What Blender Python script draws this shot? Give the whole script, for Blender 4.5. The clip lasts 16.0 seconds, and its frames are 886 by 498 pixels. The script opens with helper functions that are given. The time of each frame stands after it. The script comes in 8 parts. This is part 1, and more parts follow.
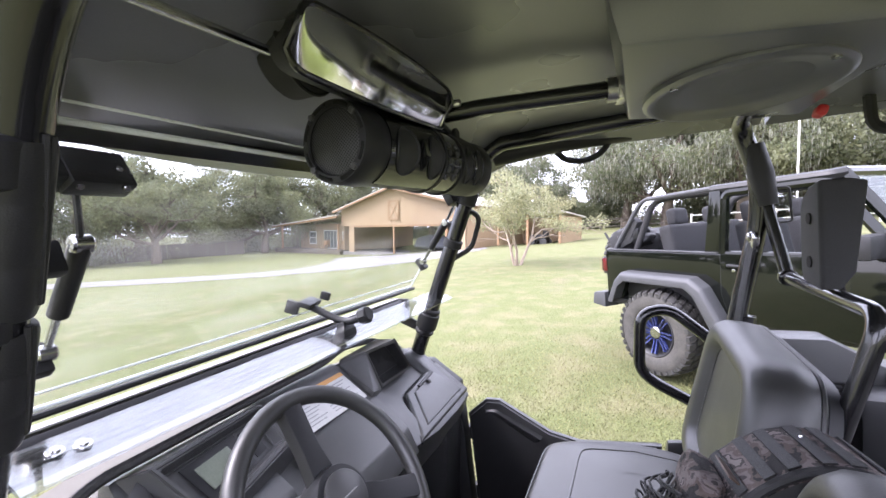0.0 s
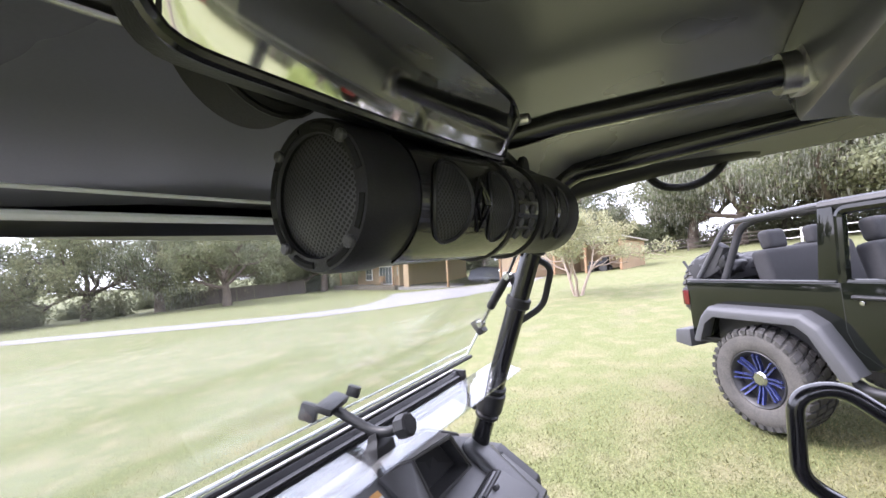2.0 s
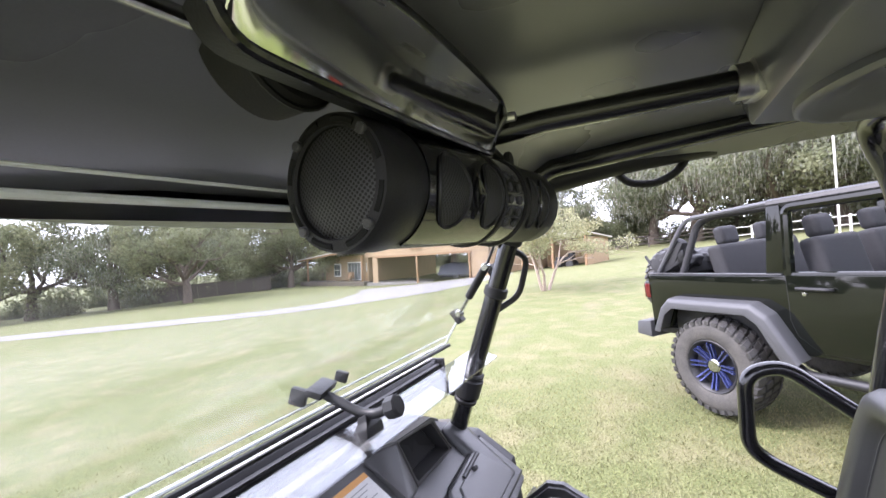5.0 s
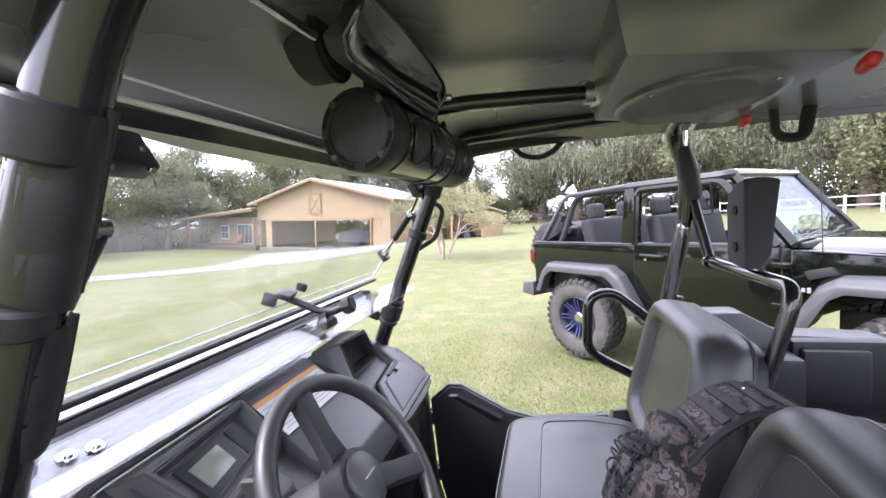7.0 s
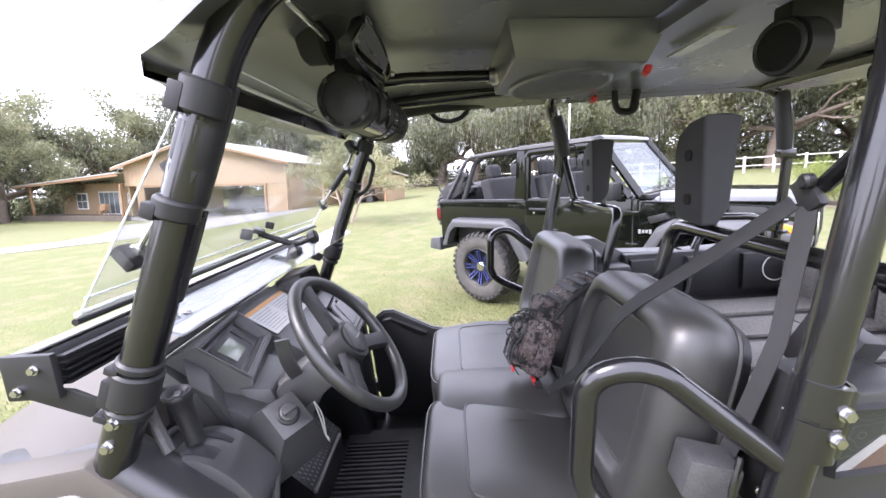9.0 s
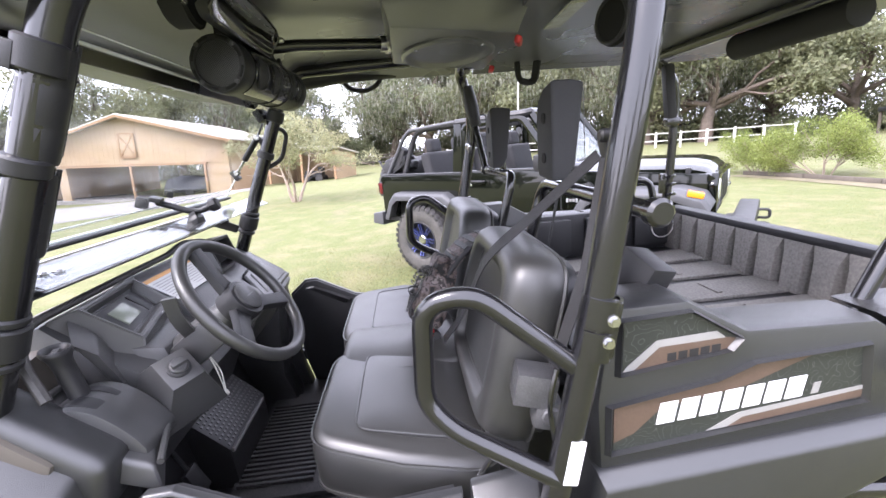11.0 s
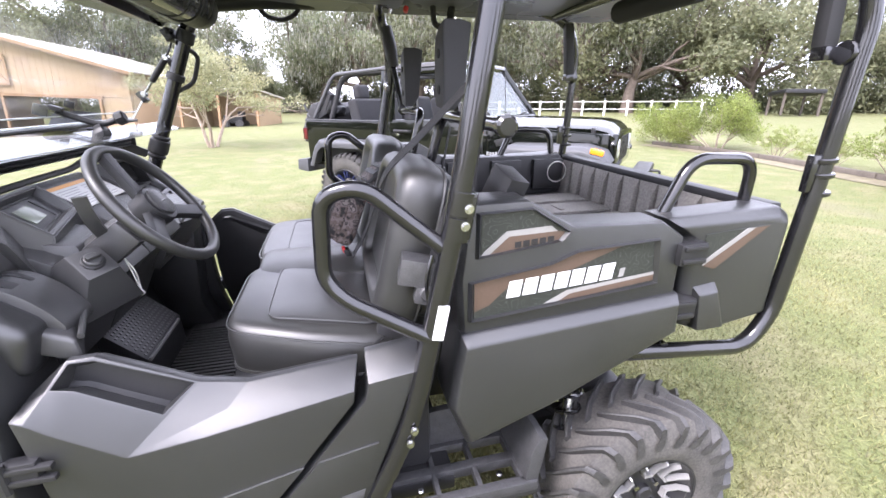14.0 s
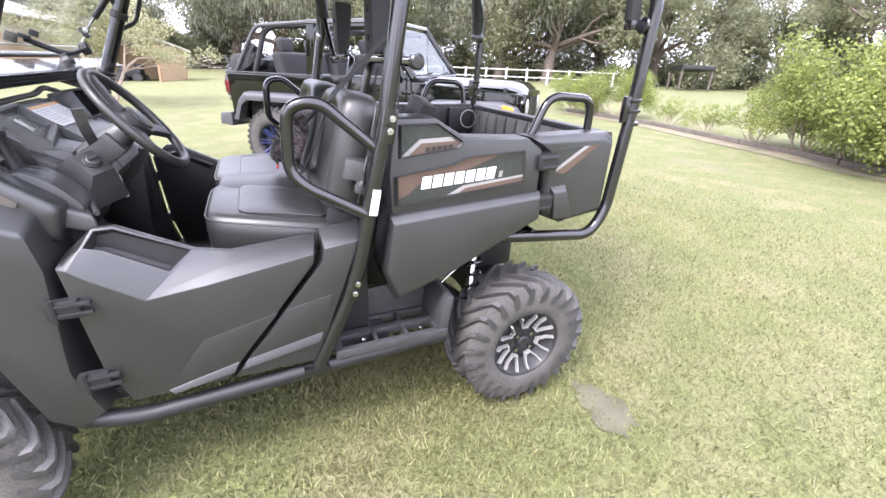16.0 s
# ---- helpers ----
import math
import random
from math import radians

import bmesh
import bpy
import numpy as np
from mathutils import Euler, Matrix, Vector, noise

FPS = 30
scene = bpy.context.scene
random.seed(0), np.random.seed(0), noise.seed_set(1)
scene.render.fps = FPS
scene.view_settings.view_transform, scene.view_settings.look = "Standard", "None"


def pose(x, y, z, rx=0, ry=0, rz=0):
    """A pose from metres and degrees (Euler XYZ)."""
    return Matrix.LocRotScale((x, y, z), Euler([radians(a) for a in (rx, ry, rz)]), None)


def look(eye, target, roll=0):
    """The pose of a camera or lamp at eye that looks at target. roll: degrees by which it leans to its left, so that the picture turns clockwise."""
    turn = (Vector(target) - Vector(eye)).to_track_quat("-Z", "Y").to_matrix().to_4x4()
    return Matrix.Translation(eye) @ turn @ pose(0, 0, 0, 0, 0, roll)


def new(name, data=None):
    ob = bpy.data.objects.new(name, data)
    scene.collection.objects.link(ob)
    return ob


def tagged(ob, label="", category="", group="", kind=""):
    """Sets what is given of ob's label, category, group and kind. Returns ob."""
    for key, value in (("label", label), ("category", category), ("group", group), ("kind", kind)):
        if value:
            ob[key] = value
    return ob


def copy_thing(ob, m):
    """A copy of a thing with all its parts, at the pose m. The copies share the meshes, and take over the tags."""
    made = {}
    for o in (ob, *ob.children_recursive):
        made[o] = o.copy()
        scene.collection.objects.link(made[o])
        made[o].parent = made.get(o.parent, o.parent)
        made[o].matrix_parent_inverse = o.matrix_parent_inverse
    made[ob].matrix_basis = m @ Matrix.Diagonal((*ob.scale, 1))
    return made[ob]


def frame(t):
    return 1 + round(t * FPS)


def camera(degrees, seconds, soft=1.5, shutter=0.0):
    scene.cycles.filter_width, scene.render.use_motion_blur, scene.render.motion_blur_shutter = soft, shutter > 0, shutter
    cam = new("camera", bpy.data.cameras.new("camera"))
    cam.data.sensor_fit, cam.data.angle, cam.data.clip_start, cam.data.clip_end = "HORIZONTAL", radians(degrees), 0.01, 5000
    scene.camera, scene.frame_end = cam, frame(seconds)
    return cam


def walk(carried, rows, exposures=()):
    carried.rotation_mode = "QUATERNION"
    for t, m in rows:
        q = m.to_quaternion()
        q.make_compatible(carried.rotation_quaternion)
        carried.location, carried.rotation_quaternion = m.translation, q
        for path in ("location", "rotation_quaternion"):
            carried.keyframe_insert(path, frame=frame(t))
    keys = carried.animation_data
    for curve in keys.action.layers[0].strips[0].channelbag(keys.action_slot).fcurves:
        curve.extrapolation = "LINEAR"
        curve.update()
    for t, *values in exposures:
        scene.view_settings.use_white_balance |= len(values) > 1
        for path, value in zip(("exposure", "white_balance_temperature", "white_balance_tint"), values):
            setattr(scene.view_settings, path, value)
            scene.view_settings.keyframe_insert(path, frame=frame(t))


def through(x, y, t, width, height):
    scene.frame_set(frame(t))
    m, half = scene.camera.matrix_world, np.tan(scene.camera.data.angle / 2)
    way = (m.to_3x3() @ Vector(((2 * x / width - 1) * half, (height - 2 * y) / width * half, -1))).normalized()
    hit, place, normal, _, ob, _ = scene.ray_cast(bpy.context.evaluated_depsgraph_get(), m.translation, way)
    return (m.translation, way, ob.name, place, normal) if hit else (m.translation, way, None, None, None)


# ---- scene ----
cam = camera(93.2, 16.0)
METRES, EYE, TILT, LEAN, TURN = 2.28, 1.60, -2.5, 0.3, -65.4
ROWS = [
    (0.0, 0.0, 0.0, 0.0, -0.0, 0.0, -0.0),
    (0.5, -0.0284, 0.0166, 0.0075, 0.85, 0.75, 0.22),
    (1.0, -0.0443, 0.0665, 0.0172, 3.72, 2.59, 0.68),
    (1.5, -0.0227, 0.1147, 0.0318, 5.41, 3.69, 1.47),
    (2.0, -0.0085, 0.1297, 0.0368, 7.36, 4.48, 2.43),
    (2.5, -0.0064, 0.1383, 0.0362, 8.07, 4.59, 3.22),
    (3.0, -0.0072, 0.1376, 0.0363, 8.68, 4.48, 3.6),
    (5.5, -0.0338, 0.0872, 0.0262, -0.34, 3.18, 1.94),
    (6.0, -0.0607, 0.0501, 0.0166, -4.56, 2.38, 1.17),
    (6.5, -0.0703, 0.0231, 0.005, -8.03, 0.97, 0.66),
    (7.0, -0.0646, -0.0103, -0.0055, -10.41, -0.8, 0.42),
    (7.5, -0.0625, -0.0759, -0.0212, -12.4, -2.84, 0.66),
    (8.0, -0.0801, -0.1215, -0.0285, -15.86, -4.33, 1.01),
    (8.5, -0.1319, -0.1356, -0.0321, -19.87, -5.19, 1.32),
    (9.0, -0.1509, -0.1431, -0.0351, -23.75, -5.82, 1.63),
    (9.5, -0.1557, -0.1476, -0.0421, -27.14, -6.54, 1.85),
    (10.0, -0.1378, -0.1635, -0.0436, -29.05, -7.24, 2.18),
    (12.5, -0.0765, -0.2752, -0.0772, -30.38, -11.71, 2.95),
    (13.0, -0.0756, -0.287, -0.0804, -31.93, -12.31, 2.28),
    (13.5, -0.0772, -0.2998, -0.0862, -35.17, -13.22, 0.91),
    (14.0, -0.1143, -0.304, -0.0931, -38.59, -14.84, -0.67),
    (14.5, -0.1645, -0.3105, -0.1028, -42.61, -16.0, -2.16),
    (15.0, -0.189, -0.3347, -0.1155, -46.44, -17.3, -3.17),
    (15.5, -0.2025, -0.3816, -0.1194, -48.0, -18.14, -3.13),
    (16.0, -0.2484, -0.4612, -0.1349, -48.12, -18.9, -2.24),
]
walk(cam, [(t, pose(0, 0, EYE, TILT, LEAN, TURN) @ pose(METRES * x, METRES * y, METRES * z, 90 + pitch, roll, yaw)) for t, x, y, z, yaw, pitch, roll in ROWS],
     [(0.0, 1.60, 6000, 24), (8.0, 1.62, 6000, 24), (10.0, 1.62, 6080, 23), (12.5, 1.69, 6080, 23), (16.0, 1.66, 6080, 23)])

# ---- world, sun ----
SUN_AZ, SUN_EL = -28.0, 46.0
world = bpy.data.worlds.new("sky")
world.use_nodes = True
scene.world = world
wn = world.node_tree.nodes
sky = wn.new("ShaderNodeTexSky")
sky.sky_type = "NISHITA"
sky.sun_disc = False
sky.sun_elevation, sky.sun_rotation = radians(SUN_EL), radians(SUN_AZ)
sky.air_density, sky.dust_density, sky.ozone_density = 1.0, 2.0, 1.0
# thin bright cloud over the whole sky
haze = wn.new("ShaderNodeMix")
haze.data_type = "RGBA"
haze.inputs["Factor"].default_value = 0.72
haze.inputs["B"].default_value = (13.0, 13.3, 14.1, 1)
world.node_tree.links.new(sky.outputs[0], haze.inputs["A"])
wn["Background"].inputs["Strength"].default_value = 0.147
world.node_tree.links.new(haze.outputs["Result"], wn["Background"].inputs["Color"])
sun = new("sun", bpy.data.lights.new("sun", "SUN"))
sun.data.energy, sun.data.angle, sun.data.color = 2.3, radians(20), (1.0, 0.96, 0.9)
sun_dir = Vector((math.sin(radians(SUN_AZ)) * math.cos(radians(SUN_EL)), math.cos(radians(SUN_AZ)) * math.cos(radians(SUN_EL)), math.sin(radians(SUN_EL))))
sun.matrix_basis = look(sun_dir * 60, (0, 0, 0))


# ---- materials ----
def material(name, color, rough=0.5, metal=0.0, vary=0.12, scale=8.0, fine=220.0, bump=0.15, coat=0.0, spec=0.5, per_object=0.0, per_island=0.0, emission=0.0, stain=None):
    """Two scales of variation in colour and roughness, and a fine relief, in metres of the object."""
    m = bpy.data.materials.new(name)
    m.use_nodes = True
    n, l = m.node_tree.nodes, m.node_tree.links
    p = n["Principled BSDF"]
    tc = n.new("ShaderNodeTexCoord")
    big, small = n.new("ShaderNodeTexNoise"), n.new("ShaderNodeTexNoise")
    big.inputs["Scale"].default_value, small.inputs["Scale"].default_value = scale, fine
    big.inputs["Detail"].default_value = 4.0
    for t in (big, small):
        l.new(tc.outputs["Object"], t.inputs["Vector"])
    mix = n.new("ShaderNodeMix")
    mix.data_type = "RGBA"
    lo = [max(0.0, c * (1 - vary)) for c in color]
    hi = [min(1.0, c * (1 + vary)) for c in (stain or color)]
    mix.inputs["A"].default_value, mix.inputs["B"].default_value = (*lo, 1), (*hi, 1)
    add = n.new("ShaderNodeMath")
    add.operation = "MULTIPLY_ADD"
    l.new(small.outputs["Fac"], add.inputs[0])
    add.inputs[1].default_value = 0.5
    half = n.new("ShaderNodeMath")
    half.operation = "MULTIPLY"
    half.inputs[1].default_value = 0.5
    l.new(big.outputs["Fac"], half.inputs[0])
    l.new(half.outputs[0], add.inputs[2])
    ramp = n.new("ShaderNodeMapRange")
    ramp.inputs["From Min"].default_value, ramp.inputs["From Max"].default_value = 0.32, 0.68
    l.new(add.outputs[0], ramp.inputs["Value"])
    l.new(ramp.outputs[0], mix.inputs["Factor"])
    out = mix.outputs["Result"]
    if per_object or per_island:
        hsv = n.new("ShaderNodeHueSaturation")
        src = n.new("ShaderNodeObjectInfo") if per_object else n.new("ShaderNodeNewGeometry")
        r = n.new("ShaderNodeMapRange")
        amount = per_object or per_island
        r.inputs["To Min"].default_value, r.inputs["To Max"].default_value = 1 - amount, 1 + amount
        l.new(src.outputs["Random" if per_object else "Random Per Island"], r.inputs["Value"])
        l.new(r.outputs[0], hsv.inputs["Value"])
        l.new(out, hsv.inputs["Color"])
        out = hsv.outputs[0]
    l.new(out, p.inputs["Base Color"])
    rr = n.new("ShaderNodeMapRange")
    rr.inputs["To Min"].default_value, rr.inputs["To Max"].default_value = max(0.02, rough - 0.07), min(1, rough + 0.07)
    l.new(big.outputs["Fac"], rr.inputs["Value"])
    l.new(rr.outputs[0], p.inputs["Roughness"])
    p.inputs["Metallic"].default_value = metal
    p.inputs["Specular IOR Level"].default_value = spec
    p.inputs["Coat Weight"].default_value = coat
    p.inputs["Coat Roughness"].default_value = 0.05
    if bump:
        b = n.new("ShaderNodeBump")
        b.inputs["Strength"].default_value = bump
        b.inputs["Distance"].default_value = 0.002
        l.new(small.outputs["Fac"], b.inputs["Height"])
        l.new(b.outputs[0], p.inputs["Normal"])
    if emission:
        p.inputs["Emission Color"].default_value = (*color, 1)
        p.inputs["Emission Strength"].default_value = emission
    return m


def glass(name, tint=(1, 1, 1), rough=0.02, gloss=0.05, dust=0.0, graze=0.45):
    """A thin clear sheet: mostly straight through, with a little mirror gloss and a film of wiped dust."""
    m = bpy.data.materials.new(name)
    m.use_nodes = True
    n, l = m.node_tree.nodes, m.node_tree.links
    n.remove(n["Principled BSDF"])
    tr, gl, mx, fr = n.new("ShaderNodeBsdfTransparent"), n.new("ShaderNodeBsdfGlossy"), n.new("ShaderNodeMixShader"), n.new("ShaderNodeLayerWeight")
    tr.inputs["Color"].default_value = (*tint, 1)
    gl.inputs["Roughness"].default_value = rough
    fr.inputs["Blend"].default_value = 0.5
    power, span = n.new("ShaderNodeMath"), n.new("ShaderNodeMapRange")
    power.operation, power.inputs[1].default_value = "POWER", 4.0
    span.inputs["To Min"].default_value, span.inputs["To Max"].default_value = gloss, min(1.0, gloss + graze)
    l.new(fr.outputs["Facing"], power.inputs[0])
    l.new(power.outputs[0], span.inputs["Value"])
    l.new(span.outputs[0], mx.inputs[0])
    l.new(tr.outputs[0], mx.inputs[1])
    l.new(gl.outputs[0], mx.inputs[2])
    out = mx.outputs[0]
    if dust:
        tc, mp, streak, blot = n.new("ShaderNodeTexCoord"), n.new("ShaderNodeMapping"), n.new("ShaderNodeTexNoise"), n.new("ShaderNodeTexNoise")
        mp.inputs["Rotation"].default_value = (0, 0.12, 0.1)
        mp.inputs["Scale"].default_value = (1.6, 26, 26)
        streak.inputs["Scale"].default_value, streak.inputs["Detail"].default_value = 1.0, 6.0
        blot.inputs["Scale"].default_value, blot.inputs["Detail"].default_value = 3.2, 4.0
        l.new(tc.outputs["Object"], mp.inputs["Vector"])
        l.new(mp.outputs[0], streak.inputs["Vector"])
        l.new(tc.outputs["Object"], blot.inputs["Vector"])
        mul, amount = n.new("ShaderNodeMath"), n.new("ShaderNodeMapRange")
        mul.operation = "MULTIPLY"
        l.new(streak.outputs["Fac"], mul.inputs[0])
        l.new(blot.outputs["Fac"], mul.inputs[1])
        amount.inputs["From Min"].default_value, amount.inputs["From Max"].default_value = 0.22, 0.36
        amount.inputs["To Min"].default_value, amount.inputs["To Max"].default_value = dust * 0.3, dust * 3.0
        l.new(mul.outputs[0], amount.inputs["Value"])
        df, tl, both, film = n.new("ShaderNodeBsdfDiffuse"), n.new("ShaderNodeBsdfTranslucent"), n.new("ShaderNodeMixShader"), n.new("ShaderNodeMixShader")
        for node in (df, tl):
            node.inputs["Color"].default_value = (0.78, 0.78, 0.76, 1)
        l.new(df.outputs[0], both.inputs[1])
        l.new(tl.outputs[0], both.inputs[2])
        both.inputs[0].default_value = 0.6
        l.new(amount.outputs[0], film.inputs[0])
        l.new(out, film.inputs[1])
        l.new(both.outputs[0], film.inputs[2])
        out = film.outputs[0]
    l.new(out, n["Material Output"].inputs["Surface"])
    return m


def leaf_material(name, color, vary=0.35, through=0.35):
    m = bpy.data.materials.new(name)
    m.use_nodes = True
    n, l = m.node_tree.nodes, m.node_tree.links
    p = n["Principled BSDF"]
    geo, hsv, r = n.new("ShaderNodeNewGeometry"), n.new("ShaderNodeHueSaturation"), n.new("ShaderNodeMapRange")
    r.inputs["To Min"].default_value, r.inputs["To Max"].default_value = 1 - vary, 1 + vary
    l.new(geo.outputs["Random Per Island"], r.inputs["Value"])
    tc, ns, mx = n.new("ShaderNodeTexCoord"), n.new("ShaderNodeTexNoise"), n.new("ShaderNodeMix")
    ns.inputs["Scale"].default_value = 0.7
    mx.data_type = "RGBA"
    mx.inputs["A"].default_value = (color[0] * 0.7, color[1] * 0.8, color[2] * 0.8, 1)
    mx.inputs["B"].default_value = (color[0] * 1.35, color[1] * 1.2, color[2] * 1.1, 1)
    l.new(tc.outputs["Object"], ns.inputs["Vector"])
    l.new(ns.outputs["Fac"], mx.inputs["Factor"])
    l.new(mx.outputs["Result"], hsv.inputs["Color"])
    l.new(r.outputs[0], hsv.inputs["Value"])
    l.new(hsv.outputs[0], p.inputs["Base Color"])
    p.inputs["Roughness"].default_value = 0.6
    t = n.new("ShaderNodeBsdfTranslucent")
    l.new(hsv.outputs[0], t.inputs["Color"])
    ms = n.new("ShaderNodeMixShader")
    ms.inputs[0].default_value = through
    l.new(p.outputs[0], ms.inputs[1])
    l.new(t.outputs[0], ms.inputs[2])
    l.new(ms.outputs[0], n["Material Output"].inputs["Surface"])
    return m


def topo_material(name, base, line, scale=16.0):
    """Dark camouflage film with thin wandering contour lines."""
    m = material(name, base, 0.4, vary=0.3, scale=14, bump=0.05)
    n, l = m.node_tree.nodes, m.node_tree.links
    p = n["Principled BSDF"]
    tc, ns, wv, rp, mx = n.new("ShaderNodeTexCoord"), n.new("ShaderNodeTexNoise"), n.new("ShaderNodeMath"), n.new("ShaderNodeMapRange"), n.new("ShaderNodeMix")
    ns.inputs["Scale"].default_value = scale
    mul = n.new("ShaderNodeMath")
    mul.operation, mul.inputs[1].default_value = "MULTIPLY", 14.0
    wv.operation, wv.inputs[1].default_value = "PINGPONG", 0.5
    rp.inputs["From Min"].default_value, rp.inputs["From Max"].default_value = 0.0, 0.07
    rp.inputs["To Min"].default_value, rp.inputs["To Max"].default_value = 1.0, 0.0
    mx.data_type = "RGBA"
    mx.inputs["A"].default_value, mx.inputs["B"].default_value = (*base, 1), (*line, 1)
    l.new(tc.outputs["Object"], ns.inputs["Vector"])
    l.new(ns.outputs["Fac"], mul.inputs[0])
    l.new(mul.outputs[0], wv.inputs[0])
    l.new(wv.outputs[0], rp.inputs["Value"])
    l.new(rp.outputs[0], mx.inputs["Factor"])
    l.new(mx.outputs["Result"], p.inputs["Base Color"])
    return m


def mesh_holes_material(name, base, hole, spacing, axes="XZ"):
    """Perforated grille: rows of small dark holes sunk by relief."""
    m = material(name, base, 0.45, bump=0)
    n, l = m.node_tree.nodes, m.node_tree.links
    p = n["Principled BSDF"]
    tc, vo, rp, mx, b = n.new("ShaderNodeTexCoord"), n.new("ShaderNodeTexVoronoi"), n.new("ShaderNodeMapRange"), n.new("ShaderNodeMix"), n.new("ShaderNodeBump")
    vo.inputs["Scale"].default_value, vo.inputs["Randomness"].default_value = 1 / spacing, 0.0
    rp.inputs["From Min"].default_value, rp.inputs["From Max"].default_value = 0.33, 0.4
    mx.data_type = "RGBA"
    mx.inputs["A"].default_value, mx.inputs["B"].default_value = (*hole, 1), (*base, 1)
    vo.voronoi_dimensions = "2D"
    split, join = n.new("ShaderNodeSeparateXYZ"), n.new("ShaderNodeCombineXYZ")
    l.new(tc.outputs["Object"], split.inputs[0])
    for k, axis in enumerate(axes):
        l.new(split.outputs[axis], join.inputs[k])
    turn = n.new("ShaderNodeMapping")
    turn.inputs["Rotation"].default_value = (0, 0, 0.785)
    l.new(join.outputs[0], turn.inputs["Vector"])
    l.new(turn.outputs[0], vo.inputs["Vector"])
    l.new(vo.outputs["Distance"], rp.inputs["Value"])
    l.new(rp.outputs[0], mx.inputs["Factor"])
    l.new(mx.outputs["Result"], p.inputs["Base Color"])
    l.new(rp.outputs[0], b.inputs["Height"])
    b.inputs["Distance"].default_value = 0.002
    l.new(b.outputs[0], p.inputs["Normal"])
    return m


def camo_material(name):
    """Ripstop cloth in black, brown and dusty pink blotches."""
    m = material(name, (0.03, 0.025, 0.022), 0.85, vary=0.3, scale=30, fine=600, bump=0.5)
    n, l = m.node_tree.nodes, m.node_tree.links
    p = n["Principled BSDF"]
    tc, a, b = n.new("ShaderNodeTexCoord"), n.new("ShaderNodeTexNoise"), n.new("ShaderNodeTexNoise")
    a.inputs["Scale"].default_value, b.inputs["Scale"].default_value = 21.0, 60.0
    ramp = n.new("ShaderNodeValToRGB")
    ramp.color_ramp.interpolation = "CONSTANT"
    e = ramp.color_ramp.elements
    e[0].position, e[0].color = 0.0, (0.012, 0.011, 0.011, 1)
    e[1].position, e[1].color = 0.44, (0.075, 0.056, 0.050, 1)
    for pos, col in ((0.505, (0.125, 0.102, 0.098, 1)), (0.575, (0.035, 0.029, 0.028, 1)), (0.625, (0.17, 0.145, 0.138, 1))):
        k = e.new(pos)
        k.color = col
    mix = n.new("ShaderNodeMath")
    mix.operation, mix.inputs[1].default_value = "MULTIPLY_ADD", 0.4
    half = n.new("ShaderNodeMath")
    half.operation, half.inputs[1].default_value = "MULTIPLY", 0.6
    for t in (a, b):
        l.new(tc.outputs["Object"], t.inputs["Vector"])
    l.new(a.outputs["Fac"], half.inputs[0])
    l.new(b.outputs["Fac"], mix.inputs[0])
    l.new(half.outputs[0], mix.inputs[2])
    l.new(mix.outputs[0], ramp.inputs["Fac"])
    l.new(ramp.outputs["Color"], p.inputs["Base Color"])
    return m


BODY = material("body_plastic", (0.0185, 0.019, 0.0195), 0.36, vary=0.15, scale=5, fine=700, bump=0.3, spec=0.85)
DASH = material("dash_plastic", (0.039, 0.039, 0.039), 0.40, vary=0.15, scale=9, fine=700, bump=0.3, spec=0.8)
TRIM = material("black_plastic", (0.018, 0.018, 0.019), 0.45, vary=0.2, scale=12, fine=500, bump=0.15, spec=0.4)
TUBE = material("gloss_black_steel", (0.008, 0.008, 0.009), 0.22, vary=0.2, scale=20, fine=300, bump=0.03, coat=0.6)
ROOFP = material("roof_plastic", (0.125, 0.127, 0.14), 0.28, vary=0.05, scale=2, fine=400, bump=0.0, spec=0.9)
VINYL = material("seat_vinyl", (0.021, 0.021, 0.0198), 0.44, vary=0.15, scale=10, fine=420, bump=0.12, spec=0.85)
FOAM = material("foam_pad", (0.024, 0.024, 0.0255), 0.75, vary=0.2, scale=20, fine=500, bump=0.2)
RUBBER = material("tyre_rubber", (0.024, 0.024, 0.026), 0.55, vary=0.3, scale=9, fine=160, bump=0.2, stain=(0.045, 0.043, 0.040))
SPOKE = material("bright_spoke_paint", (0.31, 0.305, 0.295), 0.35, metal=0.3, vary=0.08, scale=30, bump=0.02)
SOIL = material("bare_soil", (0.094, 0.089, 0.056), 0.95, vary=0.25, scale=9, fine=90, bump=0.7)
DUSTY = material("dusty_tyre_rubber", (0.043, 0.0415, 0.0395), 0.8, vary=0.3, scale=7, fine=120, bump=0.3, stain=(0.075, 0.07, 0.062))
ALLOY = material("machined_alloy", (0.62, 0.61, 0.6), 0.3, metal=1.0, vary=0.1, scale=30, bump=0.05)
CHROME = material("bright_steel", (0.5, 0.5, 0.5), 0.24, metal=1.0, vary=0.1, scale=40, bump=0.02)
TAN = material("tan_paint", (0.085, 0.076, 0.064), 0.5, metal=0.0, vary=0.12, scale=4, fine=900, bump=0.05, coat=0.0, spec=0.3)
BROWN = material("brown_film", (0.088, 0.058, 0.042), 0.42, vary=0.12, scale=15, bump=0.03)
PALE = material("pale_strip", (0.52, 0.53, 0.44), 0.2, vary=0.2, scale=30, bump=0.05)
REEL = material("dusty_grey_plastic", (0.062, 0.062, 0.063), 0.42, vary=0.35, scale=30, fine=300, bump=0.3)
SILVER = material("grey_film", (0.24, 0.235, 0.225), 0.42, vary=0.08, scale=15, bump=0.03)
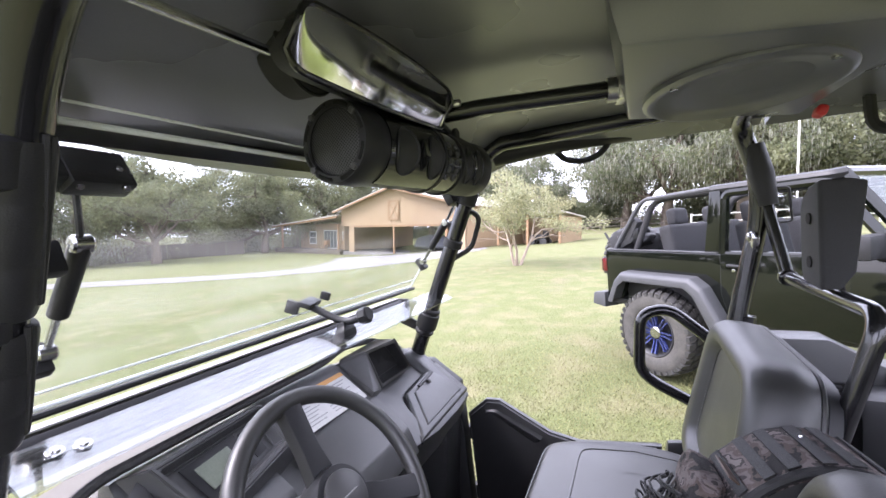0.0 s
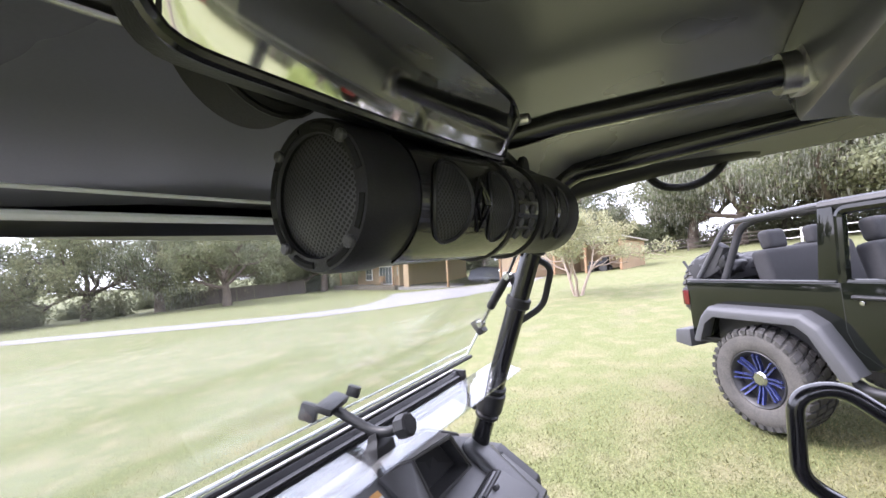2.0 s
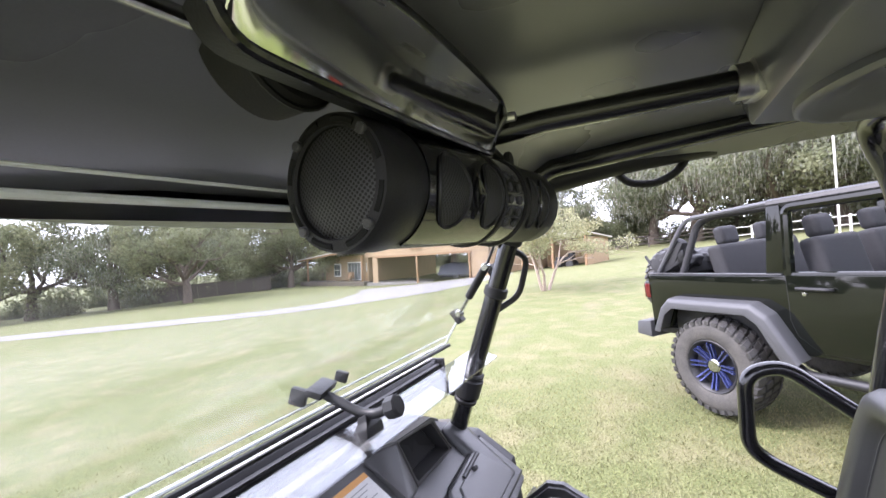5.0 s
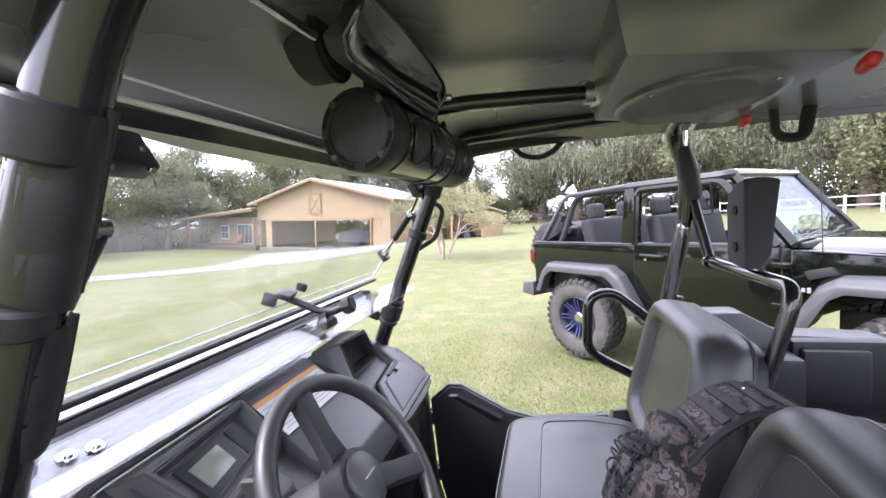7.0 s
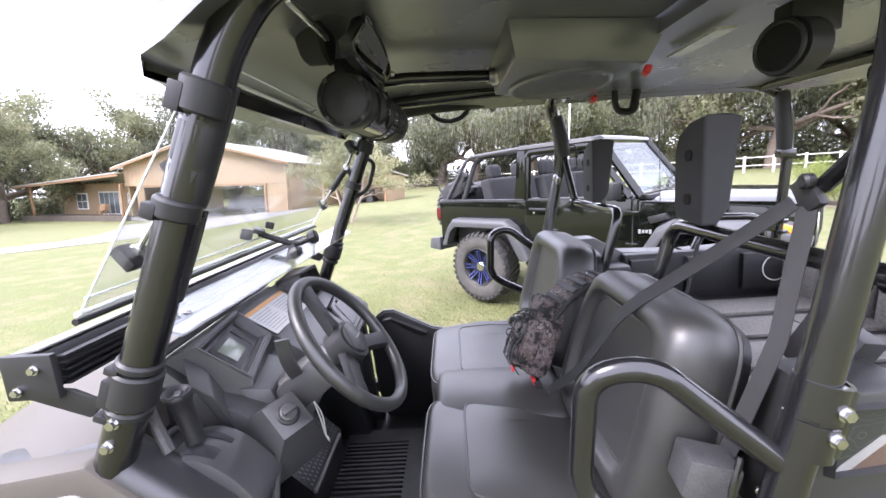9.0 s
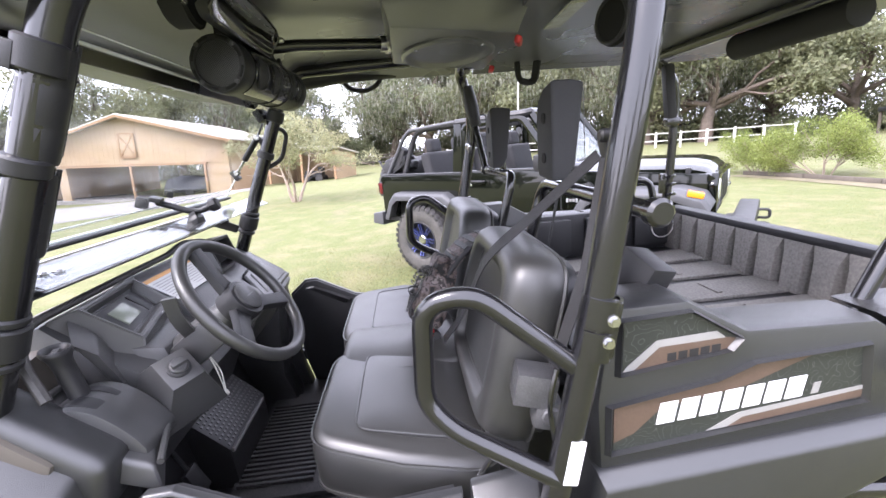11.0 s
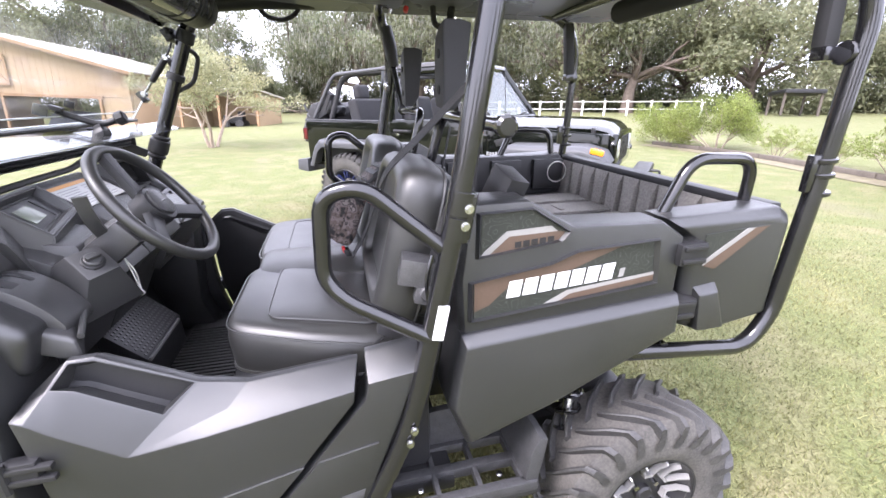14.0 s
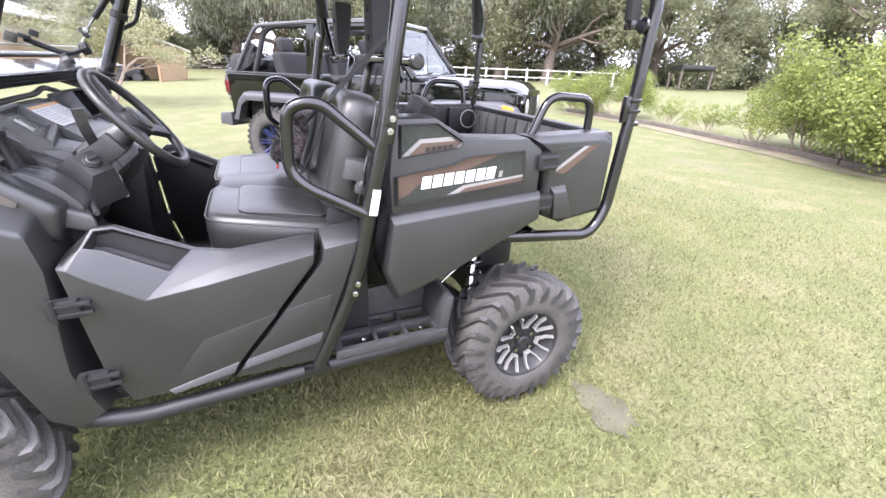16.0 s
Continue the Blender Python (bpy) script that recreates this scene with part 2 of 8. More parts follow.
TOPO = topo_material("contour_film", (0.022, 0.025, 0.022), (0.075, 0.08, 0.075), 17.0)
WHITE = material("white_film", (0.8, 0.8, 0.8), 0.45, vary=0.04, scale=20, bump=0.02)
NOTICE = material("pale_notice_film", (0.46, 0.46, 0.45), 0.4, vary=0.08, scale=25, bump=0.02)
ORANGE = material("orange_film", (0.50, 0.25, 0.06), 0.45, vary=0.08, bump=0.02)
PRINT = material("grey_print", (0.25, 0.25, 0.25), 0.5, vary=0.1, bump=0)
# near-black standing for the shade inside holes, slots and pockets
HOLE = material("dark_hole", (0.004, 0.004, 0.004), 0.9, bump=0)
WEB = material("belt_webbing", (0.016, 0.016, 0.017), 0.62, vary=0.25, scale=40, fine=900, bump=0.5)
RED = material("red_tag", (0.55, 0.03, 0.03), 0.4, vary=0.1, bump=0.02)
SCREEN = material("grey_display", (0.17, 0.19, 0.15), 0.2, vary=0.08, scale=30, bump=0)
GRILLE = mesh_holes_material("speaker_mesh", (0.06, 0.06, 0.062), (0.003, 0.003, 0.003), 0.0036)
ENDMESH = mesh_holes_material("end_mesh", (0.06, 0.06, 0.062), (0.003, 0.003, 0.003), 0.0036, "YZ")
ROPE = material("white_cord", (0.55, 0.54, 0.5), 0.8, vary=0.15, fine=600, bump=0.4)
CAMO = camo_material("camouflage_cloth")
CLEAR = glass("clear_sheet", (0.86, 0.875, 0.87), 0.05, 0.03, dust=0.016, graze=0.25)
EDGE = material("bright_sheet_edge", (0.75, 0.78, 0.76), 0.25, vary=0.05, bump=0)
PAINT = material("dark_green_paint", (0.004, 0.005, 0.0035), 0.03, vary=0.1, scale=3, fine=900, bump=0, coat=0.0)
STEP = material("scuffed_step_plastic", (0.036, 0.036, 0.037), 0.55, vary=0.45, scale=40, fine=260, bump=0.7)
FLARE = material("grey_flare_plastic", (0.06, 0.061, 0.065), 0.55, vary=0.12, scale=8, fine=500, bump=0.2)
CLOTH = material("grey_seat_cloth", (0.024, 0.024, 0.026), 0.85, vary=0.25, scale=30, fine=700, bump=0.4)
BLUE = material("blue_wheel_paint", (0.045, 0.058, 0.19), 0.25, metal=0.5, vary=0.1, scale=30, bump=0.02, coat=0.5)
REDLENS = material("red_lens", (0.085, 0.006, 0.008), 0.15, vary=0.1, bump=0.02, coat=0.6)
AMBER = material("amber_lens", (0.85, 0.28, 0.02), 0.2, vary=0.1, bump=0.02, coat=0.5)
CARGLASS = glass("car_glass", (0.70, 0.76, 0.75), 0.02, 0.09, graze=0.16)
LAMP = material("headlight_lens", (0.6, 0.62, 0.64), 0.1, metal=0.4, vary=0.1, bump=0.02)
SIDING = material("tan_siding", (0.34, 0.245, 0.15), 0.75, vary=0.1, scale=1.2, fine=30, bump=0.3, per_object=0.04)
METALROOF = material("pale_metal_roof", (0.5, 0.47, 0.43), 0.5, metal=0.2, vary=0.12, scale=0.8, fine=20, bump=0.05)
WTRIM = material("white_trim", (0.72, 0.72, 0.69), 0.5, vary=0.05, scale=3, bump=0.05)
POST = material("brown_post", (0.28, 0.17, 0.09), 0.7, vary=0.15, scale=4, bump=0.2)
PANE = material("window_glass", (0.12, 0.14, 0.15), 0.06, vary=0.3, scale=2, bump=0.0, coat=0.8)
TIMBER = material("weathered_timber", (0.095, 0.08, 0.064), 0.85, vary=0.3, scale=5, fine=60, bump=0.5, per_object=0.12)
FENCEW = material("white_fence_paint", (0.7, 0.69, 0.65), 0.6, vary=0.1, scale=4, bump=0.1)
BARK = material("bark", (0.12, 0.095, 0.075), 0.9, vary=0.35, scale=5, fine=40, bump=0.8)
PALEBARK = material("pale_bark", (0.30, 0.24, 0.19), 0.85, vary=0.3, scale=8, fine=60, bump=0.5)
BEDDUST = material("dusty_bed_plastic", (0.17, 0.16, 0.145), 0.75, vary=0.4, scale=5, fine=120, bump=0.3)
GRAVEL = material("gravel", (0.195, 0.185, 0.177), 0.95, vary=0.2, scale=1.4, fine=60, bump=0.6)
MULCH = material("leaf_litter", (0.15, 0.13, 0.08), 0.95, vary=0.35, scale=4, fine=50, bump=0.8)
MIRROR = material("mirror_glass", (0.85, 0.85, 0.85), 0.02, metal=1.0, vary=0.02, bump=0)
OAK = leaf_material("oak_leaves", (0.195, 0.21, 0.125), 0.3, 0.5)
OAKB = leaf_material("dark_oak_leaves", (0.155, 0.175, 0.105), 0.3, 0.5)
MOSS = leaf_material("hanging_moss", (0.285, 0.295, 0.245), 0.25, 0.5)
BRIGHT = leaf_material("fresh_leaves", (0.205, 0.250, 0.070), 0.45, 0.45)
OLIVE = leaf_material("pale_olive_leaves", (0.34, 0.345, 0.21), 0.25, 0.45)
GRASSB = leaf_material("grass_blades", (0.204, 0.208, 0.097), 0.5, 0.4)


def lawn_material():
    """Mown lawn: green with straw patches, large worn drifts and fine tufts."""
    m = bpy.data.materials.new("lawn")
    m.use_nodes = True
    n, l = m.node_tree.nodes, m.node_tree.links
    p = n["Principled BSDF"]
    tc = n.new("ShaderNodeTexCoord")
    def noise_at(scale, detail):
        t = n.new("ShaderNodeTexNoise")
        t.inputs["Scale"].default_value, t.inputs["Detail"].default_value = scale, detail
        l.new(tc.outputs["Object"], t.inputs["Vector"])
        return t
    def mixed(fac, a, b, lo=0.35, hi=0.65):
        r, mx = n.new("ShaderNodeMapRange"), n.new("ShaderNodeMix")
        r.inputs["From Min"].default_value, r.inputs["From Max"].default_value = lo, hi
        mx.data_type = "RGBA"
        l.new(fac.outputs["Fac"], r.inputs["Value"])
        l.new(r.outputs[0], mx.inputs["Factor"])
        for key, v in (("A", a), ("B", b)):
            if isinstance(v, tuple):
                mx.inputs[key].default_value = (*v, 1)
            else:
                l.new(v, mx.inputs[key])
        return mx.outputs["Result"]
    fine, mid, big = noise_at(55, 3), noise_at(2.2, 5), noise_at(0.22, 3)
    green = mixed(fine, (0.081, 0.0935, 0.029), (0.154, 0.169, 0.060))
    straw = mixed(fine, (0.136, 0.128, 0.056), (0.215, 0.197, 0.104))
    patch = mixed(mid, green, straw, 0.47, 0.72)
    patch = mixed(noise_at(0.9, 6), patch, mixed(fine, (0.115, 0.100, 0.058), (0.205, 0.180, 0.118)), 0.56, 0.78)
    out = mixed(big, patch, mixed(mid, green, straw, 0.42, 0.7), 0.4, 0.6)
    l.new(out, p.inputs["Base Color"])
    p.inputs["Roughness"].default_value = 0.95
    b = n.new("ShaderNodeBump")
    b.inputs["Strength"].default_value, b.inputs["Distance"].default_value = 0.8, 0.03
    l.new(fine.outputs["Fac"], b.inputs["Height"])
    l.new(b.outputs[0], p.inputs["Normal"])
    return m


LAWN = lawn_material()


# ---- building helpers ----
def link(name, me, mat, parent=None, label="", angle=38):
    me.materials.append(mat)
    if angle:
        me.shade_smooth()
        me.set_sharp_from_angle(angle=radians(angle))
    ob = new(name, me)
    if parent:
        ob.parent = parent
    if label:
        tagged(ob, label)
    return ob


def part(name, bm, mat, parent=None, label="", angle=38):
    bmesh.ops.recalc_face_normals(bm, faces=bm.faces)
    me = bpy.data.meshes.new(name)
    bm.to_mesh(me)
    bm.free()
    return link(name, me, mat, parent, label, angle)


def raw(name, verts, faces, mat, parent=None, label="", angle=0):
    me = bpy.data.meshes.new(name)
    verts, faces = np.asarray(verts, dtype=np.float32), np.asarray(faces, dtype=np.int32)
    k = faces.shape[1]
    me.vertices.add(len(verts))
    me.vertices.foreach_set("co", verts.ravel())
    me.loops.add(faces.size)
    me.loops.foreach_set("vertex_index", faces.ravel())
    me.polygons.add(len(faces))
    me.polygons.foreach_set("loop_start", np.arange(0, faces.size, k, dtype=np.int32))
    me.update(calc_edges=True)
    return link(name, me, mat, parent, label, angle)


def base(name, m, label, category, group="", kind=""):
    e = new(name)
    e.empty_display_size = 0.2
    e.matrix_basis = m
    return tagged(e, label, category, group, kind)


def box(bm, c, s, rot=(0, 0, 0), bev=0.0, seg=2):
    m = pose(*c, *rot) @ Matrix.Diagonal((*s, 1))
    made = bmesh.ops.create_cube(bm, size=1.0, matrix=m)["verts"]
    if bev:
        edges = list({e for v in made for e in v.link_edges})
        bmesh.ops.bevel(bm, geom=edges, offset=bev, segments=seg, profile=0.6, affect="EDGES")


def loft(bm, rings, close=True, caps=True, bev=0.0, seg=2):
    """Skin over rings of equally many points."""
    vs = [[bm.verts.new(p) for p in ring] for ring in rings]
    k = len(vs[0])
    made = []
    for a, b in zip(vs, vs[1:]):
        for i in range(k if close else k - 1):
            made.append(bm.faces.new((a[i], a[(i + 1) % k], b[(i + 1) % k], b[i])))
    if caps:
        made.append(bm.faces.new(vs[0][::-1]))
        made.append(bm.faces.new(vs[-1]))
    if bev:
        bmesh.ops.recalc_face_normals(bm, faces=made)
        edges = [e for e in {e for f in made for e in f.edges} if len(e.link_faces) == 2 and e.calc_face_angle(0) > 0.35]
        bmesh.ops.bevel(bm, geom=edges, offset=bev, segments=seg, profile=0.6, affect="EDGES", clamp_overlap=True)


def place(axis, u, v, w):
    return {"x": (w, u, v), "y": (u, w, v), "z": (u, v, w)}[axis]


def prism(bm, pts, axis, a, b, bev=0.0, seg=2):
    loft(bm, [[place(axis, u, v, w) for u, v in pts] for w in (a, b)], bev=bev, seg=seg)


def path(pts, rad=0.05, n=5):
    """A polyline with rounded corners."""
    pts = [Vector(p) for p in pts]
    out = [pts[0]]
    for a, b, c in zip(pts, pts[1:], pts[2:]):
        r = min(rad, (a - b).length * 0.48, (c - b).length * 0.48)
        p, q = b + (a - b).normalized() * r, b + (c - b).normalized() * r
        for i in range(n + 1):
            t = i / n
            out.append(p * (1 - t) ** 2 + b * 2 * t * (1 - t) + q * t ** 2)
    return out + [pts[-1]]


def tube(bm, pts, r, seg=10, caps=True, flat=1.0):
    """A round bar along pts; r may be a list. flat squashes it sideways."""
    pts = [Vector(p) for p in pts]
    rs = r if isinstance(r, (list, tuple)) else [r] * len(pts)
    rings, up = [], None
    for i, p in enumerate(pts):
        d = (pts[min(i + 1, len(pts) - 1)] - pts[max(i - 1, 0)]).normalized()
        if up is None:
            up = d.orthogonal().normalized()
        up = (up - d * up.dot(d)).normalized()
        side = d.cross(up)
        rings.append([p + (up * math.cos(a) + side * math.sin(a) * flat) * rs[i] for a in [2 * math.pi * k / seg for k in range(seg)]])
    loft(bm, rings, caps=caps)


def strap(bm, pts, across, width, thick=0.002):
    """A flat band along pts, across: the direction of its width."""
    pts, across = [Vector(p) for p in pts], Vector(across).normalized()
    rings = []
    for i, p in enumerate(pts):
        d = (pts[min(i + 1, len(pts) - 1)] - pts[max(i - 1, 0)]).normalized()
        a = (across - d * across.dot(d)).normalized()
        nrm = d.cross(a)
        rings.append([p + a * sx * width / 2 + nrm * sz * thick / 2 for sx, sz in ((-1, -1), (1, -1), (1, 1), (-1, 1))])
    loft(bm, rings)


def lathe(bm, prof, m=Matrix(), seg=32, caps=False):
    """Turns (radius, height) about the local z of m."""
    rings = [[m @ Vector((r * math.cos(2 * math.pi * k / seg), r * math.sin(2 * math.pi * k / seg), h)) for k in range(seg)] for r, h in prof]
    loft(bm, rings, caps=caps)


def disc(bm, c, normal, r, thick, seg=24, bev=0.0):
    m = Matrix.Translation(c) @ Vector(normal).to_track_quat("Z", "Y").to_matrix().to_4x4()
    prof = [(r, -thick / 2), (r, thick / 2)] if not bev else [(r - bev, -thick / 2), (r, -thick / 2 + bev), (r, thick / 2 - bev), (r - bev, thick / 2)]
    lathe(bm, prof, m, seg, caps=True)


def one(name, mat, parent, make, *args, label="", **kw):
    """A part made by one call of a shape helper."""
    bm = bmesh.new()
    make(bm, *args, **kw)
    return part(name, bm, mat, parent, label)


def ground_z(x, y):
    """The field: one slope, rising to the hedge, with a shallow dip round the barn."""
    dip = 0.75 * math.exp(-(((x - 37) / 13) ** 2 + ((y - 22) / 15) ** 2))
    far = math.hypot(x, y)
    soft = 1.0 if far < 60 else 60 / far + (1 - 60 / far) * 0.3
    return -0.058 + (0.037 * x - 0.052 * y) * soft - dip


def on_slope(x, y, yaw, lift=0.0):
    """A pose on the ground, leaning with it; yaw: the way that its own x axis points."""
    n = Vector((-0.037, 0.052, 1)).normalized()
    h = Vector((math.cos(radians(yaw)), math.sin(radians(yaw)), 0))
    h = (h - n * h.dot(n)).normalized()
    s = n.cross(h)
    m = Matrix((h, s, n)).transposed().to_4x4()
    return Matrix.Translation((x, y, ground_z(x, y) + lift)) @ m

# ---- the field ----
def field():
    n = 150
    t = np.linspace(-1, 1, n)
    r = np.sign(t) * (np.abs(t) ** 3.2) * 700 + t * 30
    gx, gy = np.meshgrid(r + 8, r, indexing="ij")
    z = np.array([[ground_z(x, y) for x, y in zip(a, b)] for a, b in zip(gx, gy)])
    i = np.arange(n - 1)
    a = (i[:, None] * n + i[None, :]).ravel()
    faces = np.stack([a, a + n, a + n + 1, a + 1], 1)
    raw_me = raw("ground", np.stack([gx.ravel(), gy.ravel(), z.ravel()], 1), faces, LAWN, angle=60)
    return tagged(raw_me, "mown green lawn with straw-coloured worn patches", "lawn", kind="structure")


field()

# ---- the utility vehicle ----
UTV = pose(0.821, -0.003, -0.028, -3.0, -2.1, 0.0)
car = base("utility_vehicle", UTV, "black four-seat utility vehicle with roof, open doors and a cargo bed", "utility vehicle")


def widen(had, dx):
    """Moves the parts made since by dx: the passenger side stands a little further out."""
    for o in car.children:
        if o not in had:
            o.location.x += dx


def bolt(parent, c, normal, r=0.009, h=0.008):
    bm = bmesh.new()
    disc(bm, c, normal, r * 1.35, 0.004, 14)
    n = Vector(normal).normalized()
    disc(bm, Vector(c) + n * h * 0.6, normal, r, h, 6)
    return part("bolt", bm, CHROME, parent, "bright steel hex bolt")


# floor, underbody
one("floor_pan", TRIM, car, box, (0.04, 0.2, 0.44), (1.32, 1.16, 0.05), bev=0.01)
one("firewall", TRIM, car, prism, [(0.70, 0.44), (0.78, 0.46), (0.86, 0.95), (0.80, 1.18), (0.76, 1.18), (0.78, 0.9)], "x", -0.6, 0.6)
bm = bmesh.new()
box(bm, (-0.36, 0.4, 0.475), (0.42, 0.44, 0.016), bev=0.006)
mat1 = part("floor_mat", bm, RUBBER, car, "ribbed black rubber floor mat")
for k in range(12):
    one("mat_rib", RUBBER, mat1, box, (-0.50 + k * 0.022, 0.36, 0.489), (0.011, 0.26, 0.014), bev=0.003)
mat2 = bmesh.new()
box(mat2, (0.22, 0.4, 0.475), (0.62, 0.44, 0.016), bev=0.006)
mat2 = part("floor_mat", mat2, RUBBER, car, "ribbed black rubber floor mat")
for k in range(20):
    one("mat_rib", RUBBER, mat2, box, (-0.03 + k * 0.024, 0.47, 0.489), (0.012, 0.26, 0.014), bev=0.003)
one("footwell_side", TRIM, car, prism, [(0.474, 0.44), (0.516, 0.60), (0.534, 0.935), (0.545, 1.06), (0.66, 1.14), (0.86, 1.14), (0.86, 0.44)], "x", 0.645, 0.70, bev=0.006)
one("seat_box", TRIM, car, prism, [(-0.32, 0.46), (0.12, 0.46), (0.10, 0.80), (-0.32, 0.82)], "x", -0.56, 0.66, bev=0.015)
one("engine_cover", TRIM, car, box, (0, -0.72, 0.72), (0.66, 0.8, 0.42), bev=0.03)
bm = bmesh.new()
for x in (-0.36, 0.36):
    box(bm, (x, 0.05, 0.36), (0.06, 2.3, 0.07), bev=0.008)
box(bm, (0, 1.0, 0.38), (0.78, 0.12, 0.1), bev=0.01)
box(bm, (0, -1.0, 0.42), (0.78, 0.2, 0.14), bev=0.01)
part("chassis_frame", bm, TRIM, car)

# lower doors, rear quarter panels, rockers, steps
def inset(pts, k):
    c = (sum(p[0] for p in pts) / len(pts), sum(p[1] for p in pts) / len(pts))
    return [(c[0] + (u - c[0]) * k, c[1] + (v - c[1]) * k) for u, v in pts]


DOOR_FULL = [(0.525, 0.935), (0.451, 0.998), (0.40, 1.0), (0.22, 0.905), (0.12, 0.885), (-0.132, 0.909), (-0.13, 0.86), (0.195, 0.443), (0.468, 0.443), (0.505, 0.60)]
DOOR_LOW = [(0.525, 0.925), (0.505, 0.912), (0.47, 0.88), (0.355, 0.795), (0.20, 0.815), (-0.118, 0.872), (-0.115, 0.84), (0.195, 0.46), (0.455, 0.46), (0.50, 0.60)]
for s in (-1, 1):
    had = set(car.children)
    bm = bmesh.new()
    half = [((a + c) / 2, (b + d) / 2) for (a, b), (c, d) in zip(DOOR_FULL, DOOR_LOW)]
    loft(bm, [[(s * x, y, z) for y, z in ring] for x, ring in ((0.60, DOOR_FULL), (0.618, DOOR_FULL), (0.6575, half), (0.697, DOOR_LOW))])
    bmesh.ops.recalc_face_normals(bm, faces=bm.faces)
    bm.faces.ensure_lookup_table()
    n = len(DOOR_FULL)
    # the storage pocket sunk in the door's top slope
    well = [bm.faces[n + k] for k in (1, 2)]
    bmesh.ops.inset_region(bm, faces=well, thickness=0.009, depth=0.0)
    bmesh.ops.inset_region(bm, faces=well, thickness=0.006, depth=-0.055)
    floor_quads = [[v.co + f.normal * 0.004 for v in f.verts] for f in well]
    edges = [e for e in bm.edges if len(e.link_faces) == 2 and e.calc_face_angle(0) > 0.3]
    bmesh.ops.bevel(bm, geom=edges, offset=0.005, segments=2, profile=0.6, affect="EDGES", clamp_overlap=True)
    door = part("lower_door", bm, BODY, car, "dark grey moulded plastic lower door panel")
    # added black sheet that darkens the pocket floor like shade
    bm = bmesh.new()
    for quad in floor_quads:
        bm.faces.new([bm.verts.new(p) for p in quad])
    bmesh.ops.remove_doubles(bm, verts=bm.verts, dist=0.006)
    bmesh.ops.solidify(bm, geom=bm.faces, thickness=0.003)
    part("door_pocket_shade", bm, TRIM, door, "black sheet for the shade in the door pocket")
    one("door_liner", TRIM, door, prism, inset(DOOR_FULL, 0.96), "x", s * 0.588, s * 0.6005, bev=0.003, label="black inner door liner")
    for z, y in ((0.81, 0.535), (0.565, 0.525)):
        bm = bmesh.new()
        box(bm, (s * 0.70, y, z), (0.03, 0.075, 0.055), bev=0.006)
        box(bm, (s * 0.712, y - 0.02, z + 0.014), (0.016, 0.09, 0.012), bev=0.003)
        box(bm, (s * 0.712, y - 0.02, z - 0.014), (0.016, 0.09, 0.012), bev=0.003)
        tube(bm, [(s * 0.715, y + 0.02, z - 0.034), (s * 0.715, y + 0.02, z + 0.034)], 0.009, 8)
        part("door_hinge", bm, TRIM, door)
    bm = bmesh.new()
    full = [(-0.148, 0.925), (-0.282, 0.945), (-0.108, 0.443), (0.178, 0.443), (-0.148, 0.852)]
    low = [(-0.15, 0.885), (-0.268, 0.90), (-0.098, 0.46), (0.175, 0.46), (-0.142, 0.842)]
    loft(bm, [[(s * x, y, z) for y, z in ring] for x, ring in ((0.60, full), (0.618, full), (0.697, low))], bev=0.007)
    part("quarter_panel", bm, BODY, car, "dark grey plastic panel behind the door")
    # the pressed fold across door and panel: a face leaning in, then a lip that leans out
    for fold_pts, lip_pts in (([(0.356, 0.473), (0.235, 0.63), (0.012, 0.682), (0.148, 0.522)], [(0.360, 0.470), (0.150, 0.522), (0.168, 0.490), (0.345, 0.458)]),
                              ([(0.122, 0.527), (-0.022, 0.688), (-0.165, 0.716), (-0.128, 0.577)], [(0.124, 0.524), (-0.124, 0.574), (-0.112, 0.540), (0.146, 0.494)])):
        for pts, proud in ((fold_pts, (0.6980, 0.7025, 0.7025, 0.6980)), (lip_pts, (0.6985, 0.6985, 0.7085, 0.7085))):
            bm = bmesh.new()
            loft(bm, [[(s * 0.690, y, z) for y, z in pts], [(s * x, y, z) for x, (y, z) in zip(proud, pts)]], bev=0.0015)
            part("pressed_fold", bm, BODY, car)
    bm = bmesh.new()
    tube(bm, path([(s * 0.66, 0.60, 0.405), (s * 0.675, 0.46, 0.375), (s * 0.675, -0.1, 0.41), (s * 0.675, -0.60, 0.435)], 0.08), 0.028, 12, flat=1.2)
    part("rocker_rail", bm, TRIM, car)
    # rear step with two slots and an upright end
    bm = bmesh.new()
    prism(bm, [(-0.56, 0.45), (-0.60, 0.45), (-0.625, 0.615), (-0.60, 0.622), (-0.575, 0.57)], "x", s * 0.50, s * 0.70, bev=0.006)
    prism(bm, [(-0.14, 0.45), (-0.6, 0.47), (-0.6, 0.62), (-0.3, 0.60)], "x", s * 0.48, s * 0.505, bev=0.004)
    step = part("rear_step", bm, STEP, car, "dusty black moulded footstep with slots")
    for y0, y1 in ((-0.16, -0.19), (-0.31, -0.325), (-0.43, -0.445), (-0.555, -0.60)):
        one("step_slat", STEP, step, box, (s * 0.60, (y0 + y1) / 2, 0.464), (0.20, y0 - y1, 0.03), bev=0.004)
    for x in (0.507, 0.60, 0.693):
        one("step_rail", STEP, step, box, (s * x, -0.38, 0.462), (0.03, 0.44, 0.034), bev=0.005)
    for y in (-0.27, -0.5):
        bolt(car, (s * 0.66, y, 0.48), (0, 0, 1), 0.007, 0.006)
    if s > 0:
        widen(had, 0.085)

